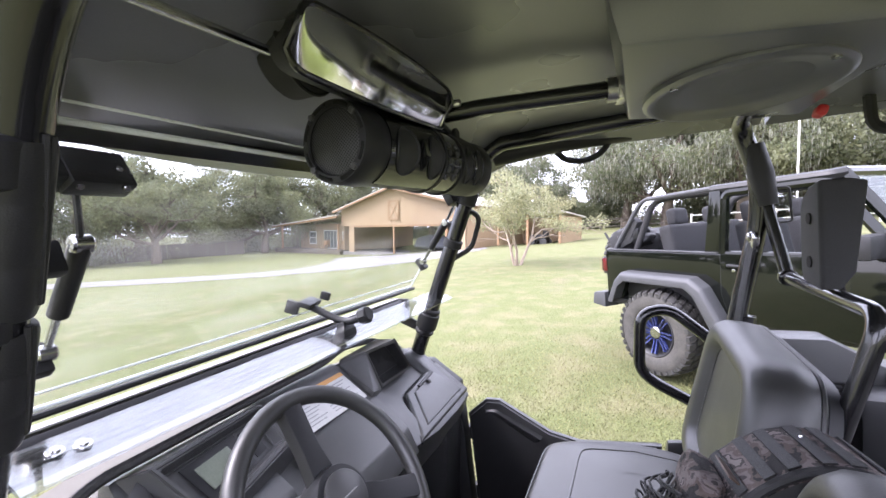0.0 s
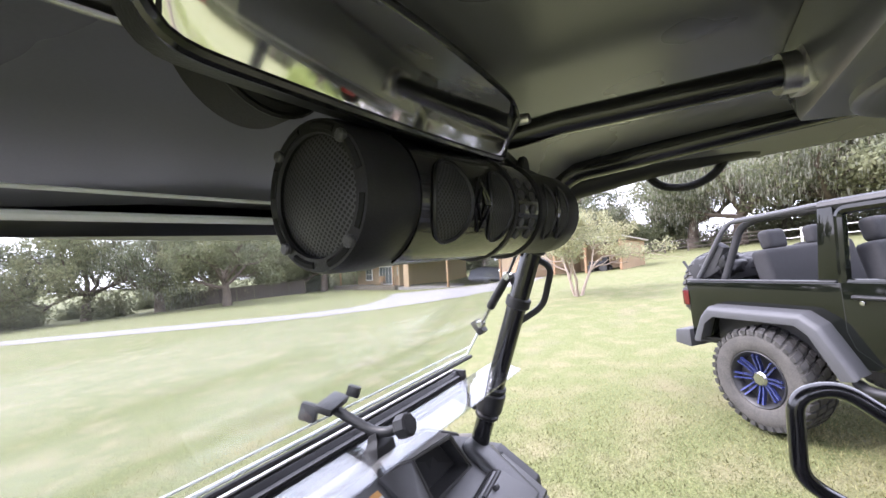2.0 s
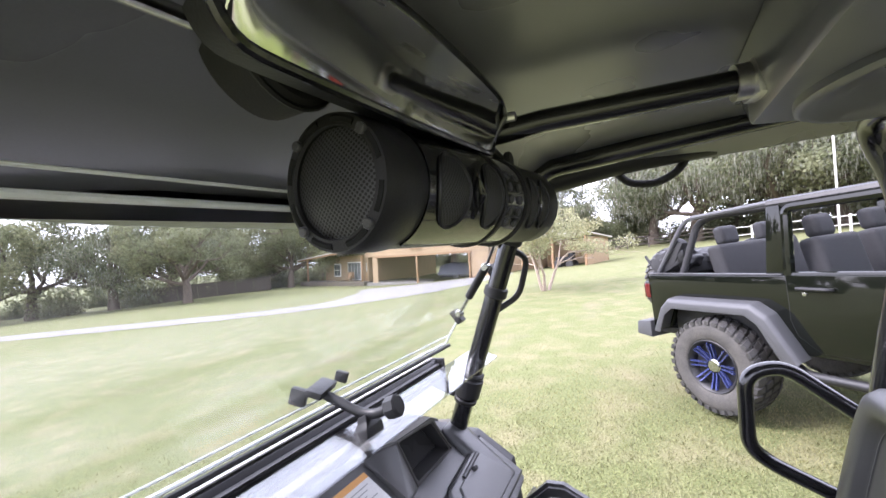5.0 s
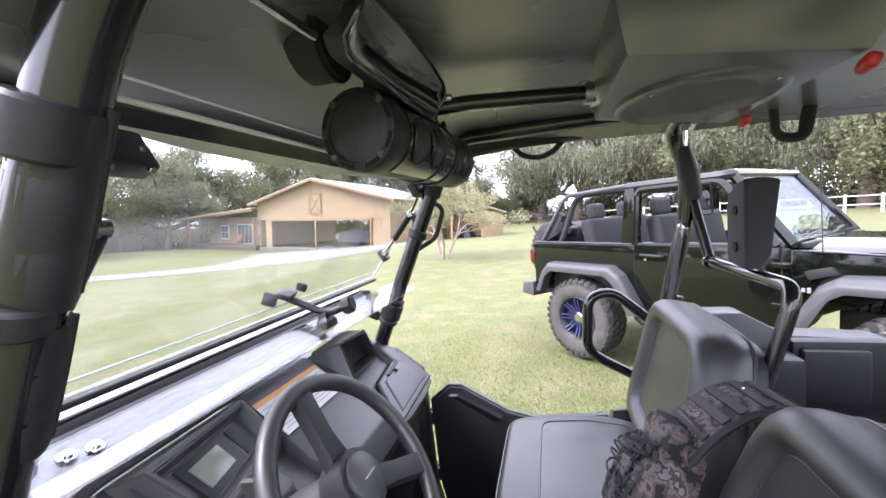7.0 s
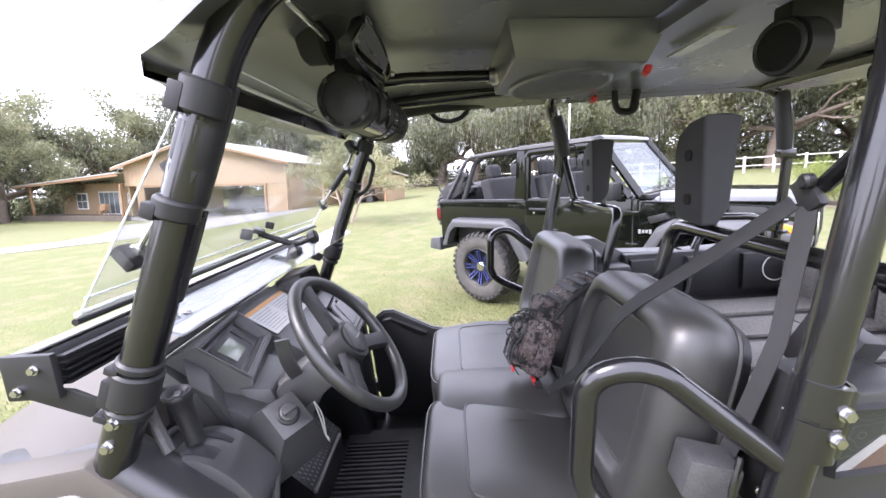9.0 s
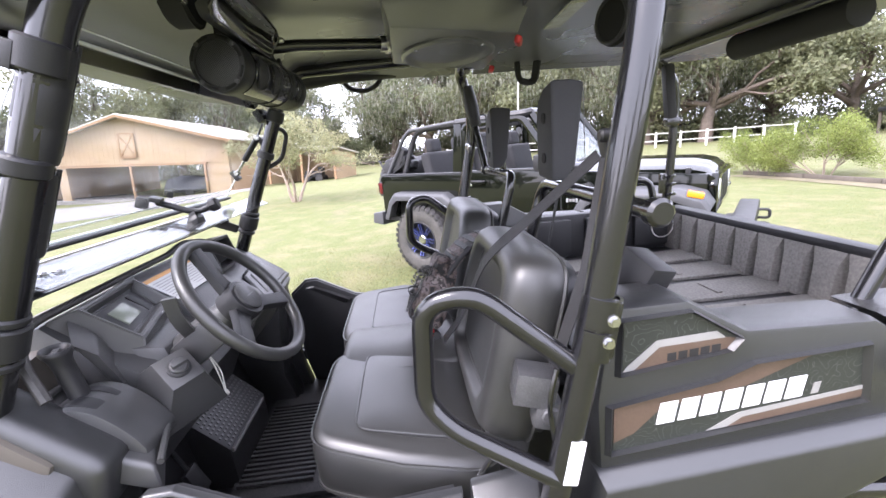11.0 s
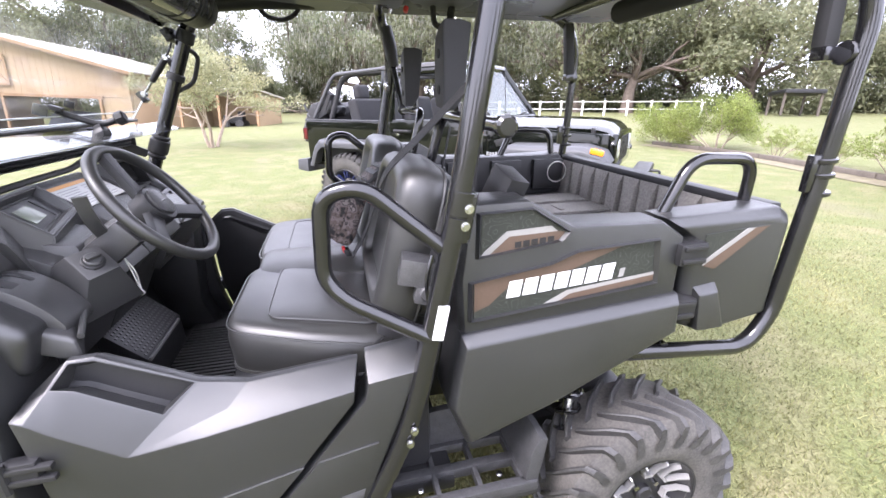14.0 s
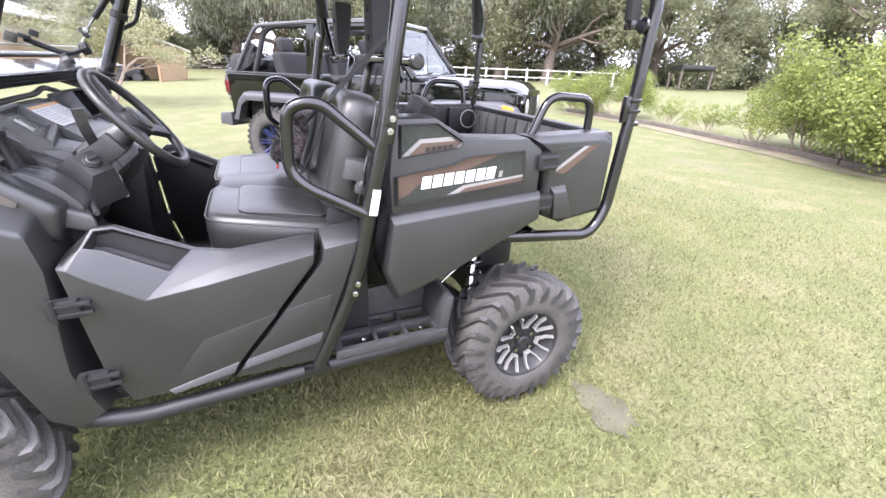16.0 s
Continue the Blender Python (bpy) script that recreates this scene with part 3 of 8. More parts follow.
# front wings and hood
for s in (-1, 1):
    bm = bmesh.new()
    full = [(0.72, 1.19), (0.55, 1.07), (0.535, 0.93), (0.56, 0.60), (0.50, 0.43), (0.60, 0.38), (0.68, 0.44), (0.74, 0.68), (0.86, 0.80), (1.1, 0.82), (1.3, 0.74), (1.42, 0.86), (1.25, 1.06), (0.95, 1.16)]
    low = [(0.72, 1.10), (0.56, 1.02), (0.548, 0.92), (0.575, 0.60), (0.53, 0.44), (0.60, 0.40), (0.665, 0.45), (0.725, 0.69), (0.86, 0.82), (1.1, 0.84), (1.3, 0.76), (1.38, 0.86), (1.22, 1.00), (0.95, 1.08)]
    loft(bm, [[(s * x, y, z) for y, z in ring] for x, ring in ((0.50, full), (0.58, full), (0.70, low))], bev=0.012)
    part("front_wing", bm, BODY, car, "dark grey plastic front wing")
    bm = bmesh.new()
    prism(bm, [(0.53, 0.95), (0.74, 1.17), (0.69, 1.215), (0.50, 1.06)], "x", s * 0.52, s * 0.618, bev=0.036, seg=4)
    part("cowl_side", bm, BODY, car)
    bolt(car, (s * 0.617, 0.60, 1.065), (s, -0.2, 0.4), 0.006, 0.006)
    bm = bmesh.new()
    prism(bm, [(0.575, 1.085), (0.70, 1.20), (0.95, 1.165), (0.93, 1.09), (0.70, 1.12), (0.60, 1.04)], "x", s * 0.56, s * 0.628, bev=0.012)
    part("wing_top", bm, TAN, car, "tan metallic painted wing top")
bm = bmesh.new()
rings = []
for y, w, zc, ze in ((0.73, 0.60, 1.235, 1.175), (0.85, 0.60, 1.225, 1.165), (1.05, 0.57, 1.18, 1.11), (1.28, 0.48, 1.08, 1.0), (1.42, 0.38, 0.96, 0.9)):
    top = [(w * u, y, ze + (zc - ze) * (1 - abs(u) ** 2.4)) for u in np.linspace(-1, 1, 11)]
    rings.append(top + [(w * u, y, ze - 0.05) for u in np.linspace(1, -1, 6)])
loft(bm, rings)
part("hood", bm, TAN, car, "tan metallic painted hood")
one("front_grille", TRIM, car, box, (0, 1.40, 0.80), (0.8, 0.10, 0.26), bev=0.03)
bm = bmesh.new()
tube(bm, path([(-0.45, 1.40, 0.5), (-0.45, 1.52, 0.62), (-0.42, 1.53, 0.82), (0.42, 1.53, 0.82), (0.45, 1.52, 0.62), (0.45, 1.40, 0.5)], 0.08), 0.022, 10)
part("front_bumper", bm, TUBE, car)


# wheels
def utv_wheel(y, width, s, R=0.318):
    """A knobbly tyre on a black alloy with bright paired spokes; local x is the axle."""
    x_out = s * 0.745
    hub = new("wheel")
    hub.parent = car
    hub.location = (x_out - s * width / 2, y, R)
    ax = Matrix.Rotation(radians(90 * s), 4, "Y")
    bm = bmesh.new()
    w = width / 2
    prof = [(0.150, -w * 0.9), (0.20, -w), (0.262, -w * 0.98), (0.296, -w * 0.8), (0.301, 0), (0.296, w * 0.8), (0.262, w * 0.98), (0.20, w), (0.168, w * 0.96), (0.150, w * 0.82)]
    lathe(bm, prof, ax, 40)
    tyre = part("tyre", bm, DUSTY, hub, "dusty black off-road tyre")
    bm = bmesh.new()
    n = 23
    for k in range(n):
        for side in (-1, 1):
            a = 2 * math.pi * (k + (0.5 if side > 0 else 0)) / n
            rings = []
            for u, da, r in ((0.02, 0.34, 0.316), (0.3, 0.24, 0.319), (0.6, 0.08, 0.318), (0.85, -0.05, 0.311), (1.01, -0.085, 0.292), (1.035, -0.07, 0.268), (1.02, -0.035, 0.248)):
                ring = []
                for dt, dr in ((-0.026, 0), (0.0, 0.002), (0.026, 0), (0.040, -0.03), (-0.040, -0.03)):
                    aa = a + da + dt * (0.9 if u < 0.5 else 1.15)
                    rr = r + dr
                    ring.append(ax @ Vector((rr * math.cos(aa), rr * math.sin(aa), side * u * w)))
                rings.append(ring)
            loft(bm, rings)
    part("tread", bm, RUBBER, hub, "deep chevron tread lugs", 25)
    bm = bmesh.new()
    lathe(bm, [(0.150, -w * 0.9), (0.150, w * 0.80), (0.165, w * 0.86), (0.168, w * 0.93), (0.158, w * 0.93), (0.148, w * 0.78), (0.11, w * 0.52), (0.06, w * 0.56), (0.0005, w * 0.56)], ax, 36)
    rim = part("rim", bm, TRIM, hub, "black alloy rim")
    for k in range(7):
        bm = bmesh.new()
        for d in (-1, 1):
            a = 2 * math.pi * k / 7 + d * 0.16
            b = 2 * math.pi * k / 7 + d * 0.25
            p0 = Vector((0.082 * math.cos(a), 0.082 * math.sin(a), w * 0.66))
            p1 = Vector((0.118 * math.cos(b), 0.118 * math.sin(b), w * 0.74))
            p2 = Vector((0.148 * math.cos(b * 0.98 + 0.02 * a), 0.148 * math.sin(b * 0.98 + 0.02 * a), w * 0.88))
            strap(bm, [ax @ p for p in (p0, p1, p2)], ax.to_3x3() @ Vector((-math.sin(b), math.cos(b), 0)), 0.0052, 0.02)
        q = 2 * math.pi * k / 7
        strap(bm, [ax @ Vector((0.078 * math.cos(q + e), 0.078 * math.sin(q + e), w * 0.66)) for e in (-0.2, 0, 0.2)], ax.to_3x3() @ Vector((math.cos(q), math.sin(q), 0)), 0.008, 0.02)
        part("spoke", bm, SPOKE, rim, "bright machined forked spoke")
    bm = bmesh.new()
    disc(bm, ax @ Vector((0, 0, w * 0.62)), (s, 0, 0), 0.028, 0.03, 20, 0.006)
    part("hub_cap", bm, TRIM, rim)
    for k in range(4):
        a = math.pi / 4 + k * math.pi / 2
        bm = bmesh.new()
        disc(bm, ax @ Vector((0.05 * math.cos(a), 0.05 * math.sin(a), w * 0.64)), (s, 0, 0), 0.009, 0.022, 6)
        part("wheel_nut", bm, CHROME, rim)
    return hub


for s in (-1, 1):
    had = set(car.children)
    utv_wheel(-0.975, 0.25, s)
    utv_wheel(0.985, 0.20, s)
    # rear shock: coil spring round a damper, with an arm and a drive shaft boot
    bm = bmesh.new()
    c0, c1 = Vector((s * 0.565, -0.76, 0.50)), Vector((s * 0.47, -0.83, 0.83))
    d = c1 - c0
    q = d.to_track_quat("Z", "Y").to_matrix()
    helix = [c0 + d * (i / 84) + q @ Vector((math.cos(i * 0.52) * 0.036, math.sin(i * 0.52) * 0.036, 0)) for i in range(85)]
    tube(bm, helix, 0.006, 6)
    part("coil_spring", bm, TUBE, car)
    one("damper", CHROME, car, tube, [c0, c1], 0.018, 10)
    bm = bmesh.new()
    tube(bm, [(s * 0.55, -0.95, 0.33), (s * 0.25, -0.75, 0.42)], 0.022, 8)
    tube(bm, [(s * 0.55, -0.95, 0.30), (s * 0.25, -1.1, 0.42)], 0.022, 8)
    tube(bm, [(s * 0.60, -0.975, 0.3175), (s * 0.1, -0.975, 0.36)], 0.03, 10)
    part("suspension_arm", bm, TRIM, car)
    bm = bmesh.new()
    tube(bm, [(s * 0.55, 0.985, 0.3175), (s * 0.1, 0.985, 0.40)], 0.028, 10)
    tube(bm, [(s * 0.55, 0.97, 0.28), (s * 0.25, 0.80, 0.38)], 0.02, 8)
    tube(bm, [(s * 0.50, 0.95, 0.42), (s * 0.38, 0.92, 0.85)], 0.03, 10)
    part("suspension_arm", bm, TRIM, car)
    if s > 0:
        widen(had, 0.085)
bm = bmesh.new()
tube(bm, path([(-0.56, -0.62, 0.60), (-0.55, -0.70, 0.66), (-0.54, -0.80, 0.71), (-0.50, -0.90, 0.74)], 0.04), 0.006, 8)
part("brake_pipe", bm, CHROME, car)

# cargo side panels with their inset film
UP = [(-0.395, 1.285), (-0.535, 1.286), (-0.655, 1.215), (-0.915, 1.205), (-0.985, 1.16), (-0.985, 0.995), (-0.38, 0.955), (-0.372, 1.1)]
DECAL_A = [(-0.425, 1.258), (-0.543, 1.262), (-0.633, 1.205), (-0.615, 1.185), (-0.424, 1.162)]
DECAL_B = [(-0.410, 1.098), (-0.600, 1.125), (-0.668, 1.150), (-0.885, 1.160), (-0.898, 1.045), (-0.410, 1.002)]


for s in (-1, 1):
    had = set(car.children)
    bm = bmesh.new()
    loft(bm, [[(s * x, y, z) for y, z in ring] for x, ring in ((0.56, UP), (0.645, UP), (0.668, inset(UP, 0.965)))], bev=0.007)
    side = part("cargo_side", bm, BODY, car, "dark grey moulded cargo side panel")
    low0 = [(-0.378, 0.965), (-0.985, 1.005), (-0.99, 0.893), (-0.80, 0.80), (-0.62, 0.715), (-0.395, 0.632), (-0.345, 0.762)]
    low1 = [(-0.385, 0.942), (-0.97, 0.985), (-0.975, 0.90), (-0.79, 0.812), (-0.615, 0.73), (-0.405, 0.655), (-0.362, 0.762)]
    bm = bmesh.new()
    loft(bm, [[(s * x, y, z) for y, z in ring] for x, ring in ((0.54, low0), (0.672, low0), (0.700, low1))], bev=0.007)
    part("cargo_side_lower", bm, BODY, car, "dark grey plastic side bulge over the wheel")
    # raised frames round the film
    for pts, k in ((DECAL_A, 1.15), (DECAL_B, 1.075)):
        bm = bmesh.new()
        a, b = inset(pts, k), inset(pts, 1.0)
        for i in range(len(pts)):
            j = (i + 1) % len(pts)
            loft(bm, [[(s * 0.664, *a[i]), (s * 0.680, *inset(pts, (k + 1) / 2)[i]), (s * 0.667, *b[i])], [(s * 0.664, *a[j]), (s * 0.680, *inset(pts, (k + 1) / 2)[j]), (s * 0.667, *b[j])]])
        part("film_frame", bm, BODY, side)
    one("side_film", TOPO, side, prism, DECAL_A, "x", s * 0.660, s * 0.6695, label="dark contour-pattern film")
    one("side_film", TOPO, side, prism, DECAL_B, "x", s * 0.660, s * 0.6695, label="dark contour-pattern film")
    one("film_stripe", SILVER, side, prism, [(-0.424, 1.162), (-0.432, 1.172), (-0.485, 1.216), (-0.595, 1.221), (-0.612, 1.207), (-0.49, 1.203), (-0.445, 1.164)], "x", s * 0.6690, s * 0.6705, label="grey stripe")
    one("film_stripe", BROWN, side, prism, [(-0.445, 1.164), (-0.49, 1.203), (-0.612, 1.207), (-0.632, 1.204), (-0.615, 1.185)], "x", s * 0.6690, s * 0.6705, label="brown stripe")
    one("film_stripe", BROWN, side, prism, [(-0.410, 1.098), (-0.60, 1.125), (-0.668, 1.150), (-0.80, 1.156), (-0.66, 1.105), (-0.50, 1.082), (-0.448, 1.035), (-0.410, 1.02)], "x", s * 0.6690, s * 0.6705, label="brown patch")
    one("film_stripe", SILVER, side, prism, [(-0.59, 1.020), (-0.65, 1.050), (-0.898, 1.074), (-0.898, 1.066), (-0.66, 1.040), (-0.63, 1.023)], "x", s * 0.6690, s * 0.6705, label="grey stripe")
    one("film_stripe", BROWN, side, prism, [(-0.63, 1.023), (-0.66, 1.040), (-0.898, 1.066), (-0.898, 1.050), (-0.70, 1.029)], "x", s * 0.6690, s * 0.6705, label="brown stripe")
    # the maker's word marks as plain slanted blocks
    for k in range(7):
        y0 = -0.490 - k * 0.0415
        z0 = 1.048 + k * 0.0030
        one("word_mark", WHITE, side, prism, [(y0, z0), (y0 - 0.034, z0 + 0.0022), (y0 - 0.041, z0 + 0.045), (y0 - 0.007, z0 + 0.043)], "x", s * 0.6700, s * 0.6715, label="white block of a word mark")
    one("word_mark", SILVER, side, prism, [(-0.792, 1.070), (-0.806, 1.071), (-0.810, 1.094), (-0.796, 1.093)], "x", s * 0.6700, s * 0.6712, label="grey block")
    for k in range(5):
        y0 = -0.505 - k * 0.0205
        one("word_mark", TRIM, side, prism, [(y0, 1.174 + k * 0.0016), (y0 - 0.016, 1.175 + k * 0.0016), (y0 - 0.016, 1.190 + k * 0.0016), (y0, 1.189 + k * 0.0016)], "x", s * 0.6703, s * 0.6714, label="dark block of a word mark")
    # tail side with its hinge
    tail0 = [(-0.935, 1.205), (-1.30, 1.215), (-1.338, 1.19), (-1.335, 0.878), (-1.15, 0.852), (-1.13, 0.845), (-1.03, 0.885), (-1.01, 1.02), (-1.0, 1.16)]
    tail1 = [(-0.965, 1.185), (-1.28, 1.192), (-1.315, 1.17), (-1.312, 0.90), (-1.16, 0.875), (-1.13, 0.868), (-1.05, 0.90), (-1.03, 1.02), (-1.02, 1.15)]
    bm = bmesh.new()
    loft(bm, [[(s * x, y, z) for y, z in ring] for x, ring in ((0.545, tail0), (0.640, tail0), (0.665, tail1))], bev=0.008)
    tail = part("tail_side", bm, BODY, car, "dark grey plastic tail side panel")
    bm = bmesh.new()
    loft(bm, [[(s * 0.65, -1.035, 1.02), (s * 0.65, -1.115, 1.03), (s * 0.65, -1.17, 0.87), (s * 0.65, -1.06, 0.875)], [(s * 0.69, -1.04, 0.995), (s * 0.69, -1.10, 1.0), (s * 0.69, -1.145, 0.885), (s * 0.69, -1.055, 0.885)]], bev=0.006)
    part("tail_bulge", bm, BODY, tail)
    one("tail_film", TOPO, tail, prism, [(-1.045, 1.16), (-1.25, 1.172), (-1.08, 1.075), (-1.048, 1.08)], "x", s * 0.655, s * 0.6675, label="dark contour-pattern film")
    one("film_stripe", BROWN, tail, prism, [(-1.05, 1.072), (-1.20, 1.168), (-1.245, 1.17), (-1.09, 1.06)], "x", s * 0.667, s * 0.669, label="brown stripe")
    one("film_stripe", SILVER, tail, prism, [(-1.048, 1.085), (-1.05, 1.072), (-1.20, 1.168), (-1.175, 1.168)], "x", s * 0.667, s * 0.6692, label="grey stripe")
    for z in (1.115, 0.955):
        bm = bmesh.new()
        box(bm, (s * 0.662, -1.0, z), (0.05, 0.085, 0.06), bev=0.008)
        box(bm, (s * 0.685, -1.0, z + 0.018), (0.016, 0.07, 0.014), bev=0.004)
        box(bm, (s * 0.685, -1.0, z - 0.018), (0.016, 0.07, 0.014), bev=0.004)
        part("tail_hinge", bm, TRIM, tail)
    # grab hoop on the cargo rail
    bm = bmesh.new()
    tube(bm, path([(s * 0.575, -0.965, 1.17), (s * 0.575, -1.045, 1.345), (s * 0.565, -1.262, 1.335), (s * 0.55, -1.275, 1.17)], 0.06), 0.0165, 12)
    part("grab_hoop", bm, TUBE, car, "gloss black grab hoop")
    if s > 0:
        widen(had, 0.085)

# cargo bed: floor, folded seats, tailgate with ribs
bm = bmesh.new()
box(bm, (0.04, -0.95, 0.99), (1.20, 0.86, 0.03), bev=0.006)
bed = part("bed_floor", bm, TRIM, car, "ribbed black plastic cargo floor")
for k in range(5):
    one("floor_panel", BEDDUST, bed, box, (-0.42 + k * 0.21, -0.98, 1.010), (0.16, 0.74, 0.014), bev=0.005)
for k in range(4):
    one("floor_cleat", BEDDUST, bed, box, (-0.42 + k * 0.21, -1.1, 1.019), (0.1, 0.02, 0.006), bev=0.002)
bm = bmesh.new()
box(bm, (0.04, -1.385, 1.04), (1.20, 0.035, 0.31), bev=0.01)
box(bm, (0.04, -1.375, 1.185), (1.22, 0.06, 0.035), bev=0.012)
gate_panel = part("tailgate", bm, TRIM, car, "dark grey ribbed plastic tailgate")
# besides dust, rib and backing colours carry the top light and slot shade
for k in range(11):
    x = -0.50 + k * 0.108
    bm = bmesh.new()
    loft(bm, [[(x - 0.050, -1.368, 0.93), (x + 0.050, -1.368, 0.93), (x + 0.032, -1.318, 0.93), (x - 0.032, -1.318, 0.93)],
              [(x - 0.050, -1.368, 1.13), (x + 0.050, -1.368, 1.13), (x + 0.038, -1.334, 1.13), (x - 0.038, -1.334, 1.13)],
              [(x - 0.0535, -1.368, 1.175), (x + 0.0535, -1.368, 1.175), (x + 0.0535, -1.345, 1.175), (x - 0.0535, -1.345, 1.175)]], bev=0.004)
    part("tailgate_rib", bm, BEDDUST, gate_panel)
one("bed_wall", TRIM, car, box, (0.630, -0.93, 1.075), (0.02, 0.92, 0.20), bev=0.006, label="black ribbed cargo wall liner")
for k in range(5):
    one("wall_rib", TRIM, car, box, (0.617, -0.93, 1.005 + k * 0.038), (0.016, 0.88, 0.014), bev=0.004)
# folded rear seat panels along the passenger side and behind the backrests
fold = one("folded_seat_side", TRIM, car, box, (0.625, -0.98, 1.10), (0.05, 0.66, 0.22), bev=0.012, label="black folded rear seat frame")
for k in range(3):
    one("seat_pan", TRIM, fold, box, (0.59, -0.75 - k * 0.24, 1.11), (0.035, 0.17, 0.16), bev=0.012)
one("seat_hinge", TRIM, fold, box, (0.58, -0.60, 1.08), (0.12, 0.1, 0.2), bev=0.02)
bm = bmesh.new()
tube(bm, [(0.57, -1.28 + 0.055 * math.cos(a), 1.12 + 0.055 * math.sin(a)) for a in np.linspace(0, 2 * math.pi, 22)], 0.003, 6)
part("cable_loop", bm, ROPE, car, "thin white cable loop")
bm = bmesh.new()
box(bm, (0.04, -0.50, 0.985), (1.08, 0.06, 0.09), bev=0.015)
part("folded_seat_back", bm, TRIM, car, "black folded rear seat back")
for c, r in (((-0.53, -0.53, 1.28), -20),):
    bm = bmesh.new()
    box(bm, c, (0.09, 0.06, 0.10), (14, r, 10), bev=0.006)
    box(bm, (c[0] - 0.03, c[1] - 0.03, c[2] - 0.05), (0.05, 0.03, 0.04), (14, r, 10), bev=0.004)
    part("belt_guide", bm, TRIM, car)

# ---- roll cage ----
TR = 0.0255
for s in (-1, 1):
    bm = bmesh.new()
    tube(bm, path([(s * 0.60, 0.735, 1.05), (s * 0.59, 0.675, 1.19), (s * 0.583 + 0.012 * (s < 0), 0.400, 1.825), (s * 0.578 + 0.012 * (s < 0), 0.33, 1.91), (s * 0.575, -0.34, 1.935)], 0.06, 7), 0.0305 if s < 0 else 0.027, 16)
    part("front_pillar", bm, TUBE, car, "gloss black roll cage front pillar")
    had = set(car.children)
    bm = bmesh.new()
    knee = [(0.686, -0.418, 1.60), (0.676, -0.418, 1.74), (0.680, -0.372, 1.90)] if s > 0 else [(-0.69, -0.432, 1.70), (-0.680, -0.445, 1.81), (-0.635, -0.43, 1.895)]
    tube(bm, path([(s * 0.69, -0.085, 0.40), (s * 0.693, -0.25, 0.745), (s * 0.692, -0.36 + 0.014 * (s > 0), 1.26)] + knee + ([(0.5, -0.36, 1.915), (-0.05, -0.36, 1.915)] if s > 0 else [(-0.60, -0.43, 1.945)]), 0.14, 8), TR, 14)
    part("middle_pillar", bm, TUBE, car, "gloss black roll cage middle pillar")
    bm = bmesh.new()
    lathe(bm, [(0.0265, -0.052), (0.0325, -0.052), (0.0325, -0.003), (0.0295, -0.001), (0.0295, 0.001), (0.0325, 0.003), (0.0325, 0.052), (0.0265, 0.052)], Matrix.Translation((s * 0.692, -0.366, 1.268)) @ Matrix.Rotation(radians(10), 4, "X"), 20)
    box(bm, (s * 0.704, -0.370, 1.27), (0.034, 0.040, 0.098), (10, 0, 0), bev=0.006)
    part("pillar_collar", bm, TUBE, car, "gloss black bolted pillar sleeve")
    for y, z in ((-0.378, 1.288), (-0.37, 1.252), (-0.249, 0.752), (-0.238, 0.716)):
        bolt(car, (s * 0.724, y, z), (s, 0, 0), 0.0075)
    one("pillar_sticker", WHITE, car, box, (s * 0.7165, -0.318, 1.03), (0.004, 0.026, 0.085), (11, 0, 0), label="white paper sticker")
    one("pillar_foot", TUBE, car, box, (s * 0.69, -0.09, 0.425), (0.05, 0.09, 0.02), (0, 0, 0), bev=0.004)
    bm = bmesh.new()
    tube(bm, path([(s * 0.60, -0.36, 1.915), (s * 0.60, -1.22, 1.905), (s * 0.62, -1.37, 1.84), (s * 0.645, -1.425, 1.70), (s * 0.645, -1.405, 1.31), (s * 0.652, -1.36, 0.88), (s * 0.652, -1.29, 0.775), (s * 0.63, -0.80, 0.815)], 0.08, 7), TR * 0.95 if s < 0 else TR * 0.8, 14)
    part("rear_pillar", bm, TUBE, car, "gloss black roll cage rear pillar")
    bm = bmesh.new()
    for z in (1.335, 1.295, 1.245):
        disc(bm, (s * 0.645, -1.407 + (z - 1.31) * 0.08, z), (0, 0.08, 1), 0.031, 0.014, 16, 0.003)
    box(bm, (s * 0.645, -1.375, 1.30), (0.02, 0.04, 0.10), bev=0.004)
    part("pillar_clamp", bm, TUBE, car)
    # rear head restraint bracket
    bm = bmesh.new()
    box(bm, (s * 0.60, -1.375, 1.600), (0.04, 0.07, 0.035), bev=0.006)
    disc(bm, (s * 0.628, -1.40, 1.6), (0, 1, 0.1), 0.03, 0.03, 12, 0.004)
    part("rear_bracket", bm, TUBE, car)
    one("rear_head_pad", FOAM, car, box, (s * 0.595, -1.352, 1.735), (0.040, 0.050, 0.25), (-6, 0, 0), bev=0.014, label="black foam rear head pad")
    if s > 0:
        widen(had, 0.085)
one("cage_cross_bar", TUBE, car, tube, [(-0.60, -1.26, 1.885), (0.68, -1.26, 1.885)], TR * 0.8, 12)
one("cage_roof_bar", TUBE, car, tube, [(0.055, 0.27, 1.885), (0.075, 0.20, 1.892), (0.145, -0.075, 1.897), (0.15, -0.36, 1.897)], 0.017, 12)
bm = bmesh.new()
box(bm, (0.145, -0.068, 1.897), (0.055, 0.018, 0.05), (0, 0, 12), bev=0.005)
disc(bm, (0.143, -0.052, 1.897), (-0.2, 1, 0), 0.024, 0.02, 16)
part("bar_bracket", bm, ALLOY, car, "bare metal roof bar bracket")
bm = bmesh.new()
tube(bm, [(-0.645, -1.0, 0.81), (0.725, -1.0, 0.81)], 0.02, 10)
part("rear_cross_bar", bm, TUBE, car)

